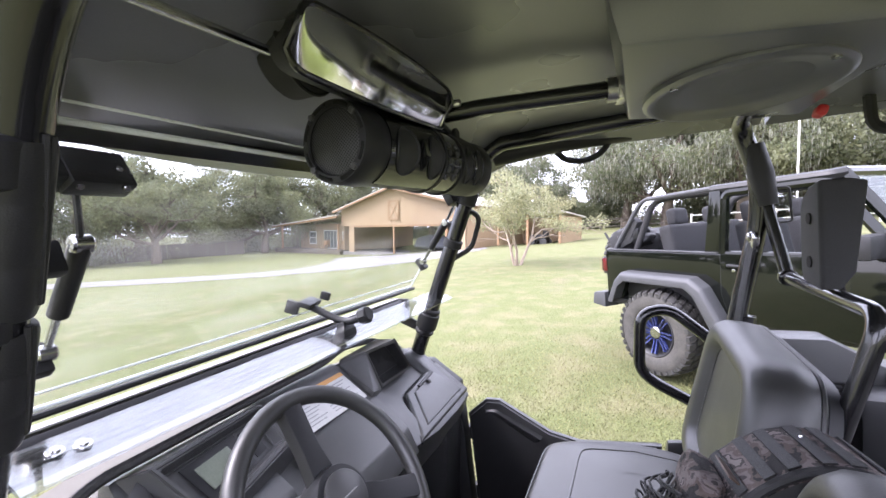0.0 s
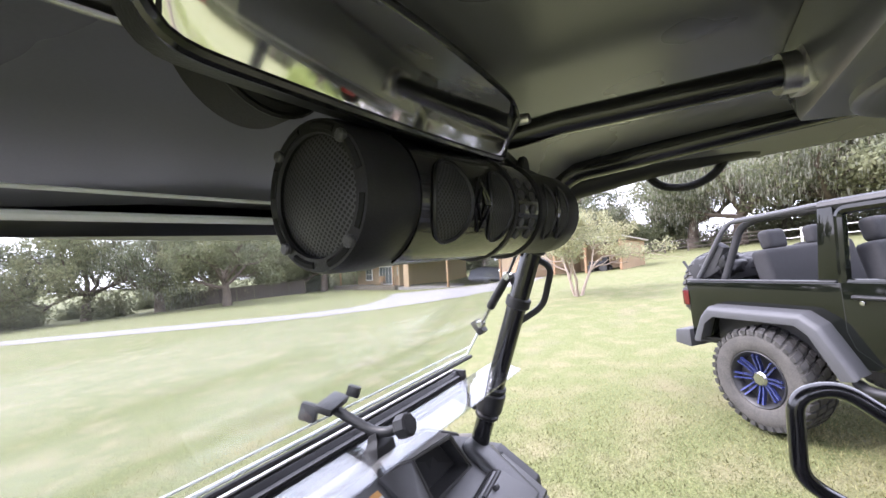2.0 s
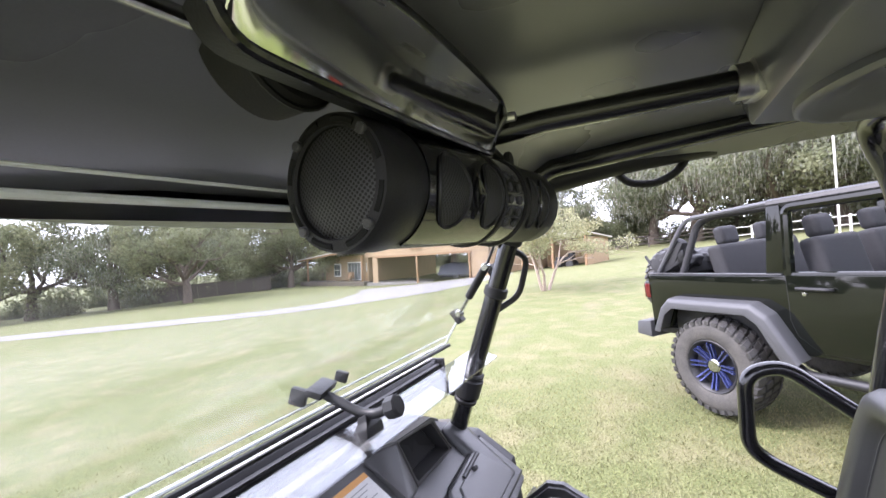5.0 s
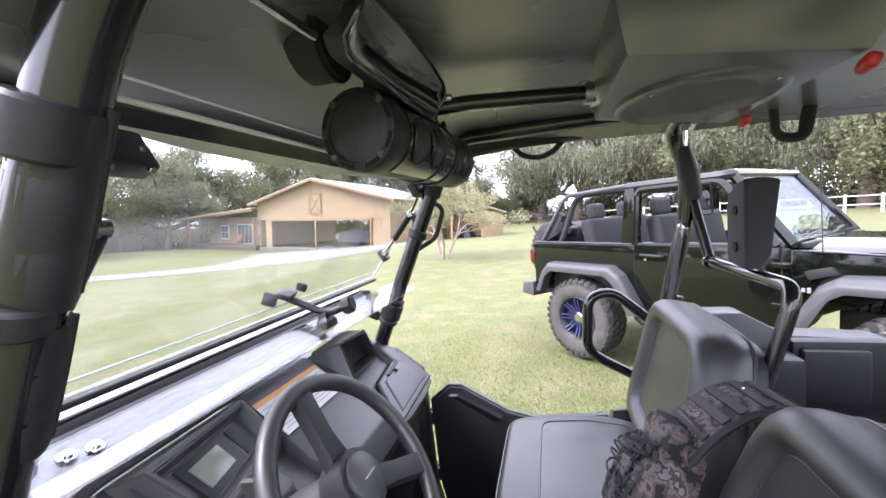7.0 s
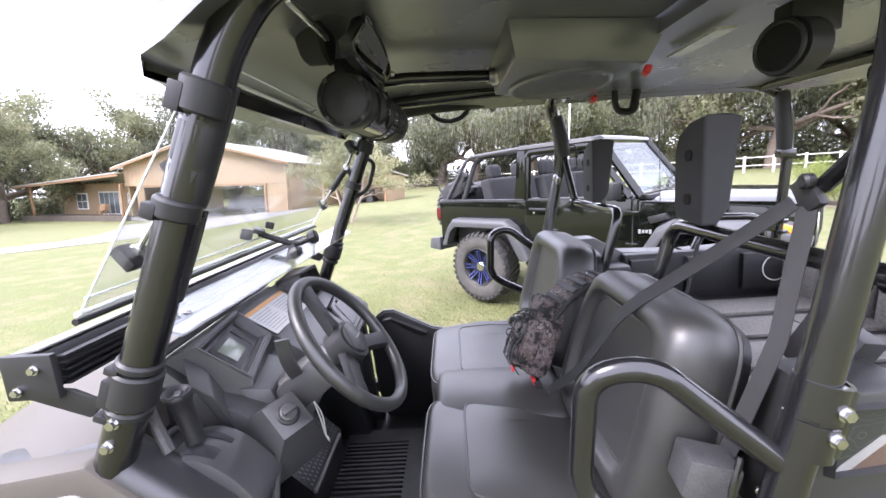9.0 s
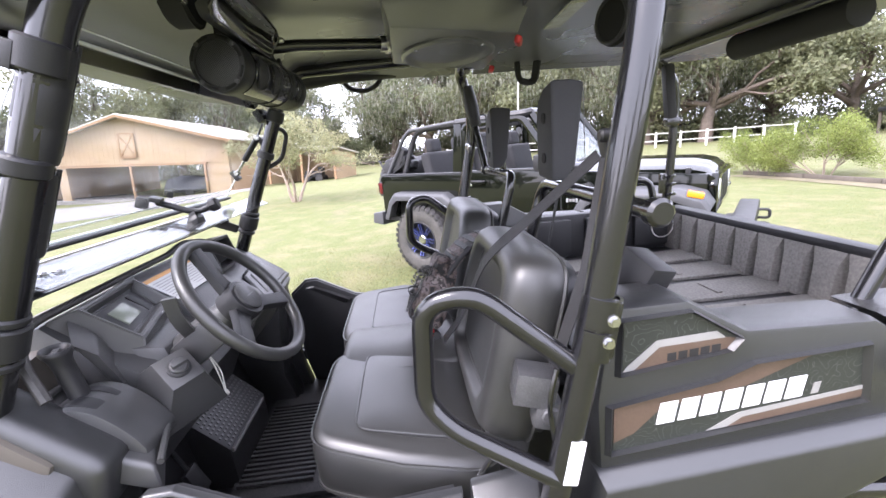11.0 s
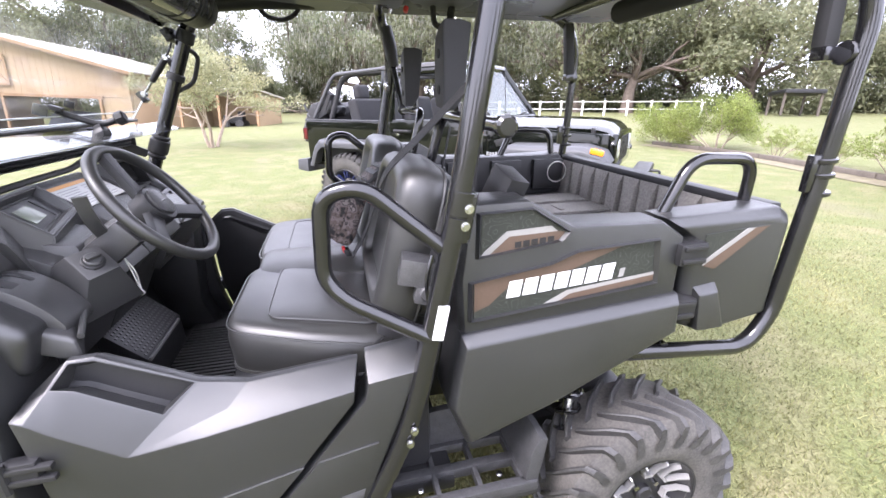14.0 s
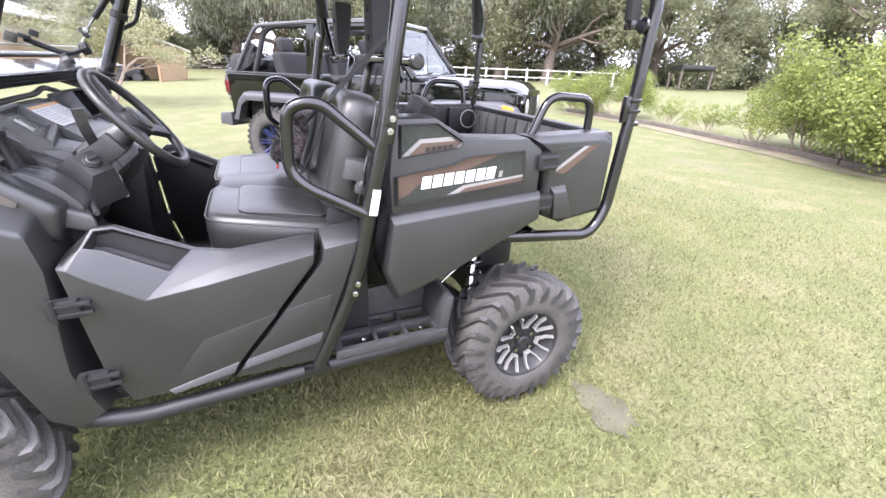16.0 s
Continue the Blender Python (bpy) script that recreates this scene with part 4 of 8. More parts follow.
# ---- roof ----
def roof_panel(y_rows, name, label):
    bm = bmesh.new()
    rings = []
    for y, w, zb, zt, bow, drop in y_rows:
        us = np.linspace(-1, 1, 15)
        bot = [(0.04 + (w + 0.04) * u, y - bow * abs(u) ** 2.5, zb - drop * abs(u) ** 6) for u in us]
        top = [(0.04 + (w + 0.04) * u, y - bow * abs(u) ** 2.5, zt - 0.03 * abs(u) ** 4) for u in us[::-1]]
        rings.append(bot + top)
    loft(bm, rings)
    return part(name, bm, ROOFP, car, label, 50)


roof_panel([(0.66, 0.565, 1.798, 1.815, 0.13, -0.02), (0.645, 0.585, 1.792, 1.84, 0.13, -0.016), (0.56, 0.63, 1.812, 1.885, 0.11, 0.0), (0.44, 0.655, 1.872, 1.93, 0.06, 0.03), (0.30, 0.665, 1.938, 1.972, 0, 0.065), (0.10, 0.67, 1.945, 1.985, 0, 0.06), (-0.42, 0.67, 1.945, 1.985, 0, 0.06)], "front_roof", "black moulded plastic front roof")
roof_panel([(-0.43, 0.66, 1.91, 1.965, 0, 0.03), (-0.6, 0.66, 1.912, 1.972, 0, 0.03), (-1.2, 0.66, 1.905, 1.965, 0, 0.03), (-1.5, 0.64, 1.89, 1.945, 0, 0.02), (-1.6, 0.58, 1.875, 1.91, 0, 0)], "rear_roof", "black moulded plastic rear roof")
# overhead pod with an oval speaker recess
bm = bmesh.new()
loft(bm, [[(-0.183, -0.075, 1.860), (0.262, -0.077, 1.858), (0.47, -0.43, 1.852), (-0.085, -0.42, 1.852)], [(-0.20, -0.055, 1.945), (0.30, -0.06, 1.945), (0.52, -0.46, 1.945), (-0.12, -0.46, 1.945)]], bev=0.008)
pod = part("overhead_pod", bm, ROOFP, car, "black plastic overhead pod")
bm = bmesh.new()
m = Matrix.Translation((0.125, -0.25, 1.854)) @ Matrix.Rotation(radians(0.8), 4, "Y") @ Matrix.Diagonal((1.3, 0.98, -1, 1))
lathe(bm, [(0.150, -0.004), (0.150, 0.006), (0.143, 0.010), (0.134, 0.010), (0.125, 0.004), (0.09, 0.0), (0.0005, -0.002)], m, 40)
part("speaker_recess", bm, ROOFP, pod, "round speaker blank")
for a in (40, 130, 220, 310):
    bm = bmesh.new()
    disc(bm, (0.125 + 1.3 * 0.138 * math.cos(radians(a)), -0.25 + 0.135 * math.sin(radians(a)), 1.845), (0, 0, 1), 0.006, 0.004, 10)
    part("screw", bm, CHROME, pod)
# red tags on the pod's rear edge, loop handles along the passenger side
for c, turn in (((-0.062, -0.428, 1.838), -18), ((0.40, -0.448, 1.842), -8)):
    bm = bmesh.new()
    box(bm, c, (0.058, 0.020, 0.022), (20, 0, turn), bev=0.009, seg=3)
    part("red_tag", bm, RED, car, "red plastic tag on the overhead pod")
for y, z in ((0.10, 1.865), (-0.57, 1.82)):
    bm = bmesh.new()
    if y > 0:
        tube(bm, path([(0.742, 0.16, 1.89), (0.742, 0.13, 1.852), (0.742, 0.065, 1.838), (0.742, 0.01, 1.86), (0.742, -0.02, 1.90)], 0.04), 0.0085, 8, flat=1.5)
    else:
        tube(bm, path([(0.62, -0.61, 1.90), (0.62, -0.615, 1.82), (0.62, -0.685, 1.81), (0.62, -0.70, 1.90)], 0.03), 0.011, 8, flat=1.6)
    part("grab_strap", bm, FOAM, car, "black looped grab strap")
one("side_rail_cover", TRIM, car, tube, path([(0.67, 0.36, 1.885), (0.72, 0.15, 1.915), (0.745, -0.08, 1.925)], 0.05), 0.038, 12)
# speaker cans hanging at the rear of the pod
for x, y in ((-0.31, -0.60),):
    bm = bmesh.new()
    tube(bm, [(x, y + 0.02, 1.815), (x + 0.016, y - 0.035, 1.815)], 0.055, 20)
    can = part("rear_speaker", bm, TRIM, car, "black round roof speaker")
    bm = bmesh.new()
    disc(bm, (x - 0.002, y + 0.026, 1.815), (-0.3, 1, 0), 0.045, 0.01, 20, 0.003)
    part("speaker_grille", bm, HOLE, can)
    one("speaker_rim", TRIM, can, tube, [Vector((x - 0.003, y + 0.030, 1.815)) + Vector((0.96 * 0.047 * math.cos(a), 0.28 * 0.047 * math.cos(a), 0.047 * math.sin(a))) for a in np.linspace(0, 2 * math.pi, 26)], 0.005, 6)
    bm = bmesh.new()
    box(bm, (x + 0.02, y - 0.04, 1.87), (0.05, 0.1, 0.06), bev=0.006)
    part("speaker_bracket", bm, TRIM, can)
one("roof_strip", PALE, car, prism, [(0.07, -0.545), (-0.17, -0.535), (-0.18, -0.575), (0.05, -0.59)], "z", 1.893, 1.899, label="pale strip under the roof")
one("roll_bag", FOAM, car, tube, [(-0.15, -1.36, 1.845), (0.30, -1.37, 1.845)], 0.045, 14)

# ---- windscreen, light bar ----
def sheet(bm, a, b, x0, x1, thick=0.006):
    """A flat panel between the line a and the line b (y, z), from x0 to x1."""
    n = Vector((0, b[1] - a[1], -(b[0] - a[0]))).normalized() * thick / 2
    loft(bm, [[Vector((x, *a)) - n, Vector((x, *a)) + n, Vector((x, *b)) + n, Vector((x, *b)) - n] for x in (x0, x1)])


bm = bmesh.new()
sheet(bm, (0.452, 1.786), (0.715, 1.428), -0.555, 0.64)
pane = part("windscreen_pane", bm, CLEAR, car, "clear flip-out plastic windscreen propped ajar")
pane.visible_shadow = False
bm = bmesh.new()
tube(bm, [(-0.555, 0.722, 1.428), (0.64, 0.722, 1.428)], 0.0045, 8)
tube(bm, [(-0.555, 0.700, 1.456), (0.64, 0.700, 1.456)], 0.0025, 6)
tube(bm, [(-0.555, 0.448, 1.79), (0.64, 0.448, 1.79)], 0.004, 8)
tube(bm, [(-0.545, 0.430, 1.806), (0.63, 0.430, 1.806)], 0.0018, 6)
part("pane_edge", bm, EDGE, pane, "bright polished sheet edge")
one("pane_seal", TRIM, pane, tube, [(-0.57, 0.712, 1.420), (0.66, 0.712, 1.420)], 0.006, 8)
one("pane_side_edge", EDGE, pane, tube, [(-0.556, 0.462, 1.785), (-0.556, 0.715, 1.428)], 0.0018, 6)
one("pane_side_edge", EDGE, pane, tube, [(0.641, 0.462, 1.785), (0.641, 0.715, 1.428)], 0.003, 6)
bm = bmesh.new()
sheet(bm, (0.625, 1.410), (0.552, 1.382), -0.555, 0.665, 0.006)
lower = part("lower_windscreen", bm, glass("bright_clear_sheet", (0.84, 0.86, 0.88), 0.07, 0.20, dust=0.03), car, "clear plastic lower windscreen strip")
lower.visible_shadow = False
for x, y, z in ((-0.505, 0.594, 1.400), (-0.478, 0.588, 1.397), (0.60, 0.594, 1.400)):
    bm = bmesh.new()
    disc(bm, (x, y - 0.001, z + 0.004), (0, -0.36, 0.93), 0.0105, 0.003, 18, 0.001)
    disc(bm, (x, y - 0.002, z + 0.006), (0, -0.36, 0.93), 0.0055, 0.004, 12, 0.001)
    part("strip_bolt", bm, CHROME, lower)
for s in (-1, 1):
    # gas strut, its ball ends and the bracket on the pane
    top, foot = (Vector((-0.476, 0.541, 1.663)), Vector((-0.479, 0.656, 1.518))) if s < 0 else (Vector((0.585, 0.522, 1.665)), Vector((0.637, 0.650, 1.525)))
    mid = top.lerp(foot, 0.62)
    bm = bmesh.new()
    tube(bm, [top, mid], 0.0125, 12)
    strut = part("gas_strut", bm, TRIM, car, "black gas strut propping the windscreen")
    one("strut_rod", CHROME, strut, tube, [mid, foot], 0.005, 8)
    for p in (top, foot):
        one("ball_joint", CHROME, strut, disc, p, (1, 0, 0), 0.012, 0.024, 12, 0.003)
    bm = bmesh.new()
    box(bm, foot + Vector((s * 0.010, 0.012, -0.010)), (0.034, 0.022, 0.046), (-35, 0, 0), bev=0.004)
    part("strut_bracket", bm, TRIM, strut)
    bm = bmesh.new()
    block = top + Vector((0.004, -0.034, 0.084))
    box(bm, block, (0.076, 0.030, 0.050), (-28, 0, -10 * s), bev=0.005)
    box(bm, block + Vector((s * 0.045, -0.002, -0.002)), (0.03, 0.034, 0.036), (-28, 0, 0), bev=0.005)
    part("hinge_block", bm, TRIM, strut)
    one("link_rod", TRIM, strut, tube, [top, block + Vector((s * 0.016, 0.006, -0.02))], 0.004, 6)
    one("strut_mount", TRIM, strut, box, top + Vector((s * 0.040, -0.004, -0.016)), (0.034, 0.022, 0.042), (-24, 0, 0), bev=0.005)
    for dx, dz in ((-0.024, 0.012), (0.024, 0.012), (-0.024, -0.012), (0.024, -0.012)):
        one("screw", CHROME, strut, disc, block + Vector((dx, -0.015 + 0.47 * dz, dz - 0.007)), (0, -0.88, -0.47), 0.0045, 0.006, 10, 0.001)
    # padded wraps round the driver's pillar, closed with a corded seam
    for z0, z1 in ((1.455, 1.585), (1.60, 1.765))[:2 if s < 0 else 0]:
        a = Vector((s * 0.574, 0.675 - (z0 - 1.19) * 0.433, z0))
        b = Vector((s * 0.570, 0.675 - (z1 - 1.19) * 0.433, z1))
        k = 0.97 if z0 < 1.5 else 1.0
        bm = bmesh.new()
        tube(bm, [a.lerp(b, t) for t in (0, 0.04, 0.3, 0.32, 0.34, 0.66, 0.68, 0.70, 0.96, 1)], [k * r for r in (0.031, 0.0325, 0.0332, 0.0322, 0.0332, 0.0332, 0.0322, 0.0332, 0.0325, 0.031)], 24)
        wrap = part("pillar_wrap", bm, TRIM, car, "black padded wrap round the pillar")
        for da in (0.0, 0.22):
            cord = [a.lerp(b, t) + Vector((-s * math.cos(0.5 + da + 0.5 * t), -math.sin(0.5 + da + 0.5 * t), 0)) * 0.0334 * k for t in np.linspace(0.02, 0.98, 10)]
            one("wrap_seam", WEB, wrap, tube, cord, 0.0032, 6)
    # clamps round the front pillar
    for z, r, h in ((1.315, 0.038, 0.06), (1.352, 0.0345, 0.016), (1.275, 0.0345, 0.016), (1.745, 0.0338, 0.05), (1.592, 0.0338, 0.03)):
        y = 0.675 - (z - 1.19) * 0.433
        bm = bmesh.new()
        disc(bm, (s * 0.587, y, z), (0, -0.42, 1), r, h, 20, 0.004)
        box(bm, (s * 0.587 + 0.024 * s, y + 0.024, z), (0.018, 0.022, h * 0.8), (23, 0, 0), bev=0.003)
        part("pillar_clamp", bm, TRIM, car, "black plastic pillar clamp")
    for z in (1.268, 1.228):
        bolt(car, (s * 0.619, 0.675 - (z - 1.19) * 0.433, z), (s, 0, 0), 0.0075, 0.009)
    # hand grip beside the pillar
    if s < 0:
        continue
    bm = bmesh.new()
    tube(bm, path([(s * 0.60, 0.455, 1.71), (s * 0.635, 0.41, 1.68), (s * 0.64, 0.45, 1.57), (s * 0.60, 0.52, 1.53)], 0.03), 0.009, 8)
    part("pillar_grip", bm, TRIM, car)
# light bar with cooling fins outside the screen
bm = bmesh.new()
prism(bm, [(0.745, 1.318), (0.80, 1.310), (0.815, 1.335), (0.81, 1.372), (0.755, 1.380), (0.742, 1.36)], "x", -0.598, 0.64, bev=0.004)
bar = part("light_bar", bm, TRIM, car, "long black finned light bar")
for k in range(5):
    one("cooling_fin", TRIM, bar, box, (0.02, 0.738, 1.322 + k * 0.0115), (1.20, 0.014, 0.004), bev=0.001)
# sky reflection on the bar's upper face, put in as a pale colour
one("bar_top", SILVER, bar, box, (0.02, 0.785, 1.3815), (1.22, 0.05, 0.003), (-8, 0, 0), label="top plate coloured pale for the sky's sheen")
one("bar_lens", LAMP, bar, box, (0.02, 0.814, 1.345), (1.18, 0.004, 0.04))
for s in (-1, 1):
    bm = bmesh.new()
    box(bm, (s * 0.622 + 0.02, 0.77, 1.345), (0.012, 0.085, 0.075), bev=0.004)
    part("end_cap", bm, TRIM, bar)
    bm = bmesh.new()
    prism(bm, [(0.80, 1.325), (0.80, 1.305), (0.70, 1.265), (0.67, 1.29), (0.72, 1.315)], "x", s * 0.606 + 0.02, s * 0.614 + 0.02, bev=0.002)
    part("bar_bracket", bm, TRIM, bar)
    for y, z in ((0.79, 1.325), (0.755, 1.36)):
        bolt(bar, (s * 0.630 + 0.02, y, z), (s, 0, 0), 0.006, 0.007)
# phone clamp standing on the strip
bm = bmesh.new()
loft(bm, [[(0.05 + a * r, 0.578 + b * r * 0.8, z - 0.35 * b * r) for a, b in ((-1, -1), (1, -1), (1, 1), (-1, 1))] for z, r in ((1.392, 0.026), (1.412, 0.024), (1.425, 0.015), (1.437, 0.013))], bev=0.003)
tube(bm, path([(0.036, 0.672, 1.478), (0.046, 0.585, 1.440), (0.051, 0.555, 1.438), (0.051, 0.52, 1.452)], 0.03), 0.0095, 10)
clamp = part("phone_clamp", bm, TRIM, car, "black spring phone clamp")
bm = bmesh.new()
box(bm, (0.038, 0.672, 1.486), (0.085, 0.034, 0.014), (20, 0, 22), bev=0.004)
box(bm, (-0.002, 0.692, 1.482), (0.016, 0.034, 0.034), (20, 0, 22), bev=0.005)
box(bm, (0.080, 0.655, 1.497), (0.014, 0.026, 0.022), (20, 0, 22), bev=0.004)
part("clamp_jaw", bm, TRIM, clamp)
bm = bmesh.new()
disc(bm, (0.051, 0.512, 1.455), (0.1, -1, 0.35), 0.021, 0.028, 8, 0.004)
part("clamp_knob", bm, TRIM, clamp)
clamp.location = (0.030, 0.018, -0.006)

# ---- dashboard ----
bm = bmesh.new()
sec = [(0.80, 1.17), (0.765, 1.255), (0.735, 1.262), (0.66, 1.19), (0.50, 1.10), (0.47, 1.05), (0.56, 0.96), (0.64, 0.80), (0.80, 0.80)]
prism(bm, sec, "x", -0.392, -0.088, bev=0.010)
dash = part("dashboard", bm, DASH, car, "dark grey moulded plastic dashboard")
bm = bmesh.new()
sec = [(0.80, 1.17), (0.775, 1.262), (0.748, 1.272), (0.70, 1.256), (0.61, 1.196), (0.50, 1.115), (0.47, 1.05), (0.56, 0.96), (0.64, 0.80), (0.80, 0.80)]
prism(bm, sec, "x", -0.089, 0.20, bev=0.006)
part("dash_middle", bm, DASH, dash)
# rubber seal along the dashboard's front edge
one("dash_seal", RUBBER, dash, tube, path([(-0.57, 0.60, 1.18), (-0.55, 0.64, 1.25), (-0.42, 0.735, 1.275), (0.0, 0.745, 1.284), (0.16, 0.742, 1.287), (0.25, 0.745, 1.306), (0.42, 0.752, 1.280), (0.56, 0.735, 1.21)], 0.05), 0.010, 8)
# instrument pod with a deep-set display
bm = bmesh.new()
back = [(-0.385, 0.730, 1.265), (-0.075, 0.755, 1.262), (-0.085, 0.62, 1.13), (-0.335, 0.58, 1.10)]
front = [(-0.362, 0.668, 1.284), (-0.094, 0.712, 1.282), (-0.100, 0.618, 1.208), (-0.318, 0.574, 1.184)]
loft(bm, [[Vector(p) for p in back], [Vector(p) for p in front]])
bmesh.ops.recalc_face_normals(bm, faces=bm.faces)
bm.faces.ensure_lookup_table()
face = [max(bm.faces, key=lambda f: f.calc_center_median().z - f.calc_center_median().y)]
bmesh.ops.inset_region(bm, faces=face, thickness=0.016, depth=0.0)
bmesh.ops.inset_region(bm, faces=face, thickness=0.012, depth=-0.024)
edges = [e for e in bm.edges if e.calc_face_angle(0) > 0.3]
bmesh.ops.bevel(bm, geom=edges, offset=0.003, segments=2, affect="EDGES", clamp_overlap=True)
ipod = part("instrument_pod", bm, DASH, dash, "moulded instrument pod")
corner = [Vector(p) for p in front]
sunk = (corner[1] - corner[0]).cross(corner[3] - corner[0]).normalized()
if sunk.y < 0:
    sunk = -sunk


def on_face(u, v, d):
    return corner[0].lerp(corner[1], u).lerp(corner[3].lerp(corner[2], u), v) + sunk * d


for name, u0, u1, v0, v1, d, mat, text in (("display_bezel", 0.17, 0.66, 0.19, 0.80, 0.019, TRIM, "black display bezel"), ("display", 0.24, 0.55, 0.30, 0.68, 0.016, SCREEN, "small grey liquid crystal display"), ("indicator_strip", 0.70, 0.83, 0.24, 0.76, 0.020, TRIM, "dark indicator strip")):
    bm = bmesh.new()
    quad = ((u0, v0), (u1, v0), (u1, v1), (u0, v1))
    loft(bm, [[on_face(u, v, d + 0.004) for u, v in quad], [on_face(u, v, d) for u, v in quad]], bev=0.001)
    part(name, bm, mat, ipod, text)
# left trim block, blank switch panel and ignition block
bm = bmesh.new()
loft(bm, [[(-0.44, 0.64, 1.235), (-0.36, 0.70, 1.27), (-0.31, 0.66, 1.13), (-0.40, 0.60, 1.10)], [(-0.43, 0.60, 1.20), (-0.37, 0.64, 1.23), (-0.33, 0.62, 1.13), (-0.40, 0.58, 1.10)]], bev=0.006)
part("pod_wing", bm, DASH, dash)
bm = bmesh.new()
loft(bm, [[(-0.34, 0.60, 1.17), (-0.15, 0.63, 1.18), (-0.15, 0.57, 1.05), (-0.34, 0.55, 1.06)], [(-0.32, 0.535, 1.155), (-0.17, 0.545, 1.16), (-0.17, 0.52, 1.085), (-0.32, 0.515, 1.09)]], bev=0.008)
part("blank_panel", bm, DASH, dash)
kn = Vector((-0.45, -0.42, 0.75)).normalized()
ku = Vector((-0.042, -0.061, -0.027))
ku = (ku - kn * ku.dot(kn)).normalized()
kv = kn.cross(ku)
kc = Vector((-0.395, 0.469, 1.134))
bm = bmesh.new()
loft(bm, [[kc + kn * d + ku * a * r + kv * b * r for a, b in ((-1, -0.9), (1, -0.9), (1, 0.9), (-1, 0.9))] for d, r in ((-0.11, 0.085), (-0.05, 0.060), (-0.008, 0.043), (0.0, 0.041))], bev=0.004)
key = part("switch_block", bm, DASH, dash, "moulded switch block")
bm = bmesh.new()
disc(bm, kc + kn * 0.003, kn, 0.0245, 0.010, 28, 0.003)
part("knob_ring", bm, TRIM, key)
bm = bmesh.new()
disc(bm, kc + kn * 0.009, kn, 0.019, 0.014, 24, 0.003)
loft(bm, [[kc + kn * d + ku * a * 0.0045 + kv * b * 0.016 for a, b in ((-1, -1), (1, -1), (1, 1), (-1, 1))] for d in (0.014, 0.026)], bev=0.002)
part("drive_knob", bm, DASH, key, "round selector knob")
# curved tray and shift lever on the driver's outer side
bm = bmesh.new()
loft(bm, [[(-0.575, 0.70, 1.06), (-0.40, 0.72, 1.08), (-0.385, 0.53, 0.99), (-0.575, 0.44, 0.96)], [(-0.57, 0.69, 1.125), (-0.42, 0.70, 1.14), (-0.395, 0.53, 1.052), (-0.57, 0.45, 1.02)]], bev=0.012, seg=3)
tray = part("side_tray", bm, DASH, dash)


def gate_arc(lift, y0, y1, n=14):
    """The humped outline of the shift gate, in y and z."""
    return [(y0 + (y1 - y0) * t, 1.118 - 0.075 * t + lift * math.sin(math.pi * t) ** 0.8) for t in np.linspace(0, 1, n)]


bm = bmesh.new()
arc = gate_arc(0.058, 0.665, 0.475)
prism(bm, arc + [(0.475, 1.02), (0.665, 1.08)], "x", -0.545, -0.435, bev=0.008)
gate = part("shift_gate", bm, DASH, tray, "humped black shift gate")
for x0, x1, k, mat in ((-0.478, -0.462, 0.0625, TRIM), (-0.53, -0.50, 0.061, TRIM)):
    bm = bmesh.new()
    prism(bm, gate_arc(k, 0.655, 0.49) + gate_arc(k - 0.012, 0.655, 0.49)[::-1], "x", x0, x1, bev=0.002)
    part("gate_slot", bm, mat, gate)
bm = bmesh.new()
rim = [(-0.56, 0.68, 1.13), (-0.425, 0.69, 1.143), (-0.402, 0.535, 1.058), (-0.405, 0.50, 1.045), (-0.56, 0.445, 1.022)]
tube(bm, path(rim, 0.03), 0.007, 8)
part("tray_rim", bm, DASH, tray)
bm = bmesh.new()
loft(bm, [[(-0.487 + r * math.cos(a), 0.604 + (z - 1.11) * 0.2 + 0.78 * r * math.sin(a), z + 0.10 * r * math.sin(a)) for a in np.linspace(0, 2 * math.pi, 20, endpoint=False)]
          for z, r in ((1.11, 0.0215), (1.16, 0.0205), (1.205, 0.0205), (1.226, 0.023), (1.238, 0.0295), (1.244, 0.0305), (1.248, 0.0285), (1.246, 0.022), (1.238, 0.018))])
lever = part("shift_lever", bm, TRIM, tray, "black shift lever with a flared oval top", 50)
one("lever_cap", DASH, lever, box, (-0.487, 0.631, 1.2415), (0.026, 0.012, 0.006), (0, 0, 25), bev=0.002)
# passenger side: hooded open pocket, glove box
bm = bmesh.new()
loft(bm, [[(x, y, z) for y, z in ((0.80, 0.95), *row, (0.56, 0.90))] for x, row in (
    (0.165, ((0.742, 1.265), (0.66, 1.222), (0.592, 1.182), (0.478, 1.068))),
    (0.33, ((0.748, 1.270), (0.68, 1.175), (0.592, 1.128), (0.474, 1.046))),
    (0.50, ((0.735, 1.240), (0.67, 1.165), (0.614, 1.130), (0.482, 1.036))),
    (0.640, ((0.70, 1.178), (0.66, 1.152), (0.634, 1.132), (0.500, 1.030))),
    (0.672, ((0.685, 1.150), (0.655, 1.130), (0.63, 1.105), (0.515, 1.02))))], bev=0.006)
pocket = part("passenger_dash", bm, DASH, dash, "moulded passenger side of the dashboard")
bm = bmesh.new()
loft(bm, [[(0.200, 0.725, 1.283), (0.41, 0.735, 1.286), (0.53, 0.70, 1.165), (0.20, 0.69, 1.16)], [(0.240, 0.652, 1.301), (0.380, 0.634, 1.303), (0.468, 0.634, 1.180), (0.278, 0.632, 1.176)]])
bmesh.ops.recalc_face_normals(bm, faces=bm.faces)
bm.faces.ensure_lookup_table()
mouth = [max(bm.faces, key=lambda f: -f.calc_center_median().y)]
bmesh.ops.inset_region(bm, faces=mouth, thickness=0.014, depth=0.0)
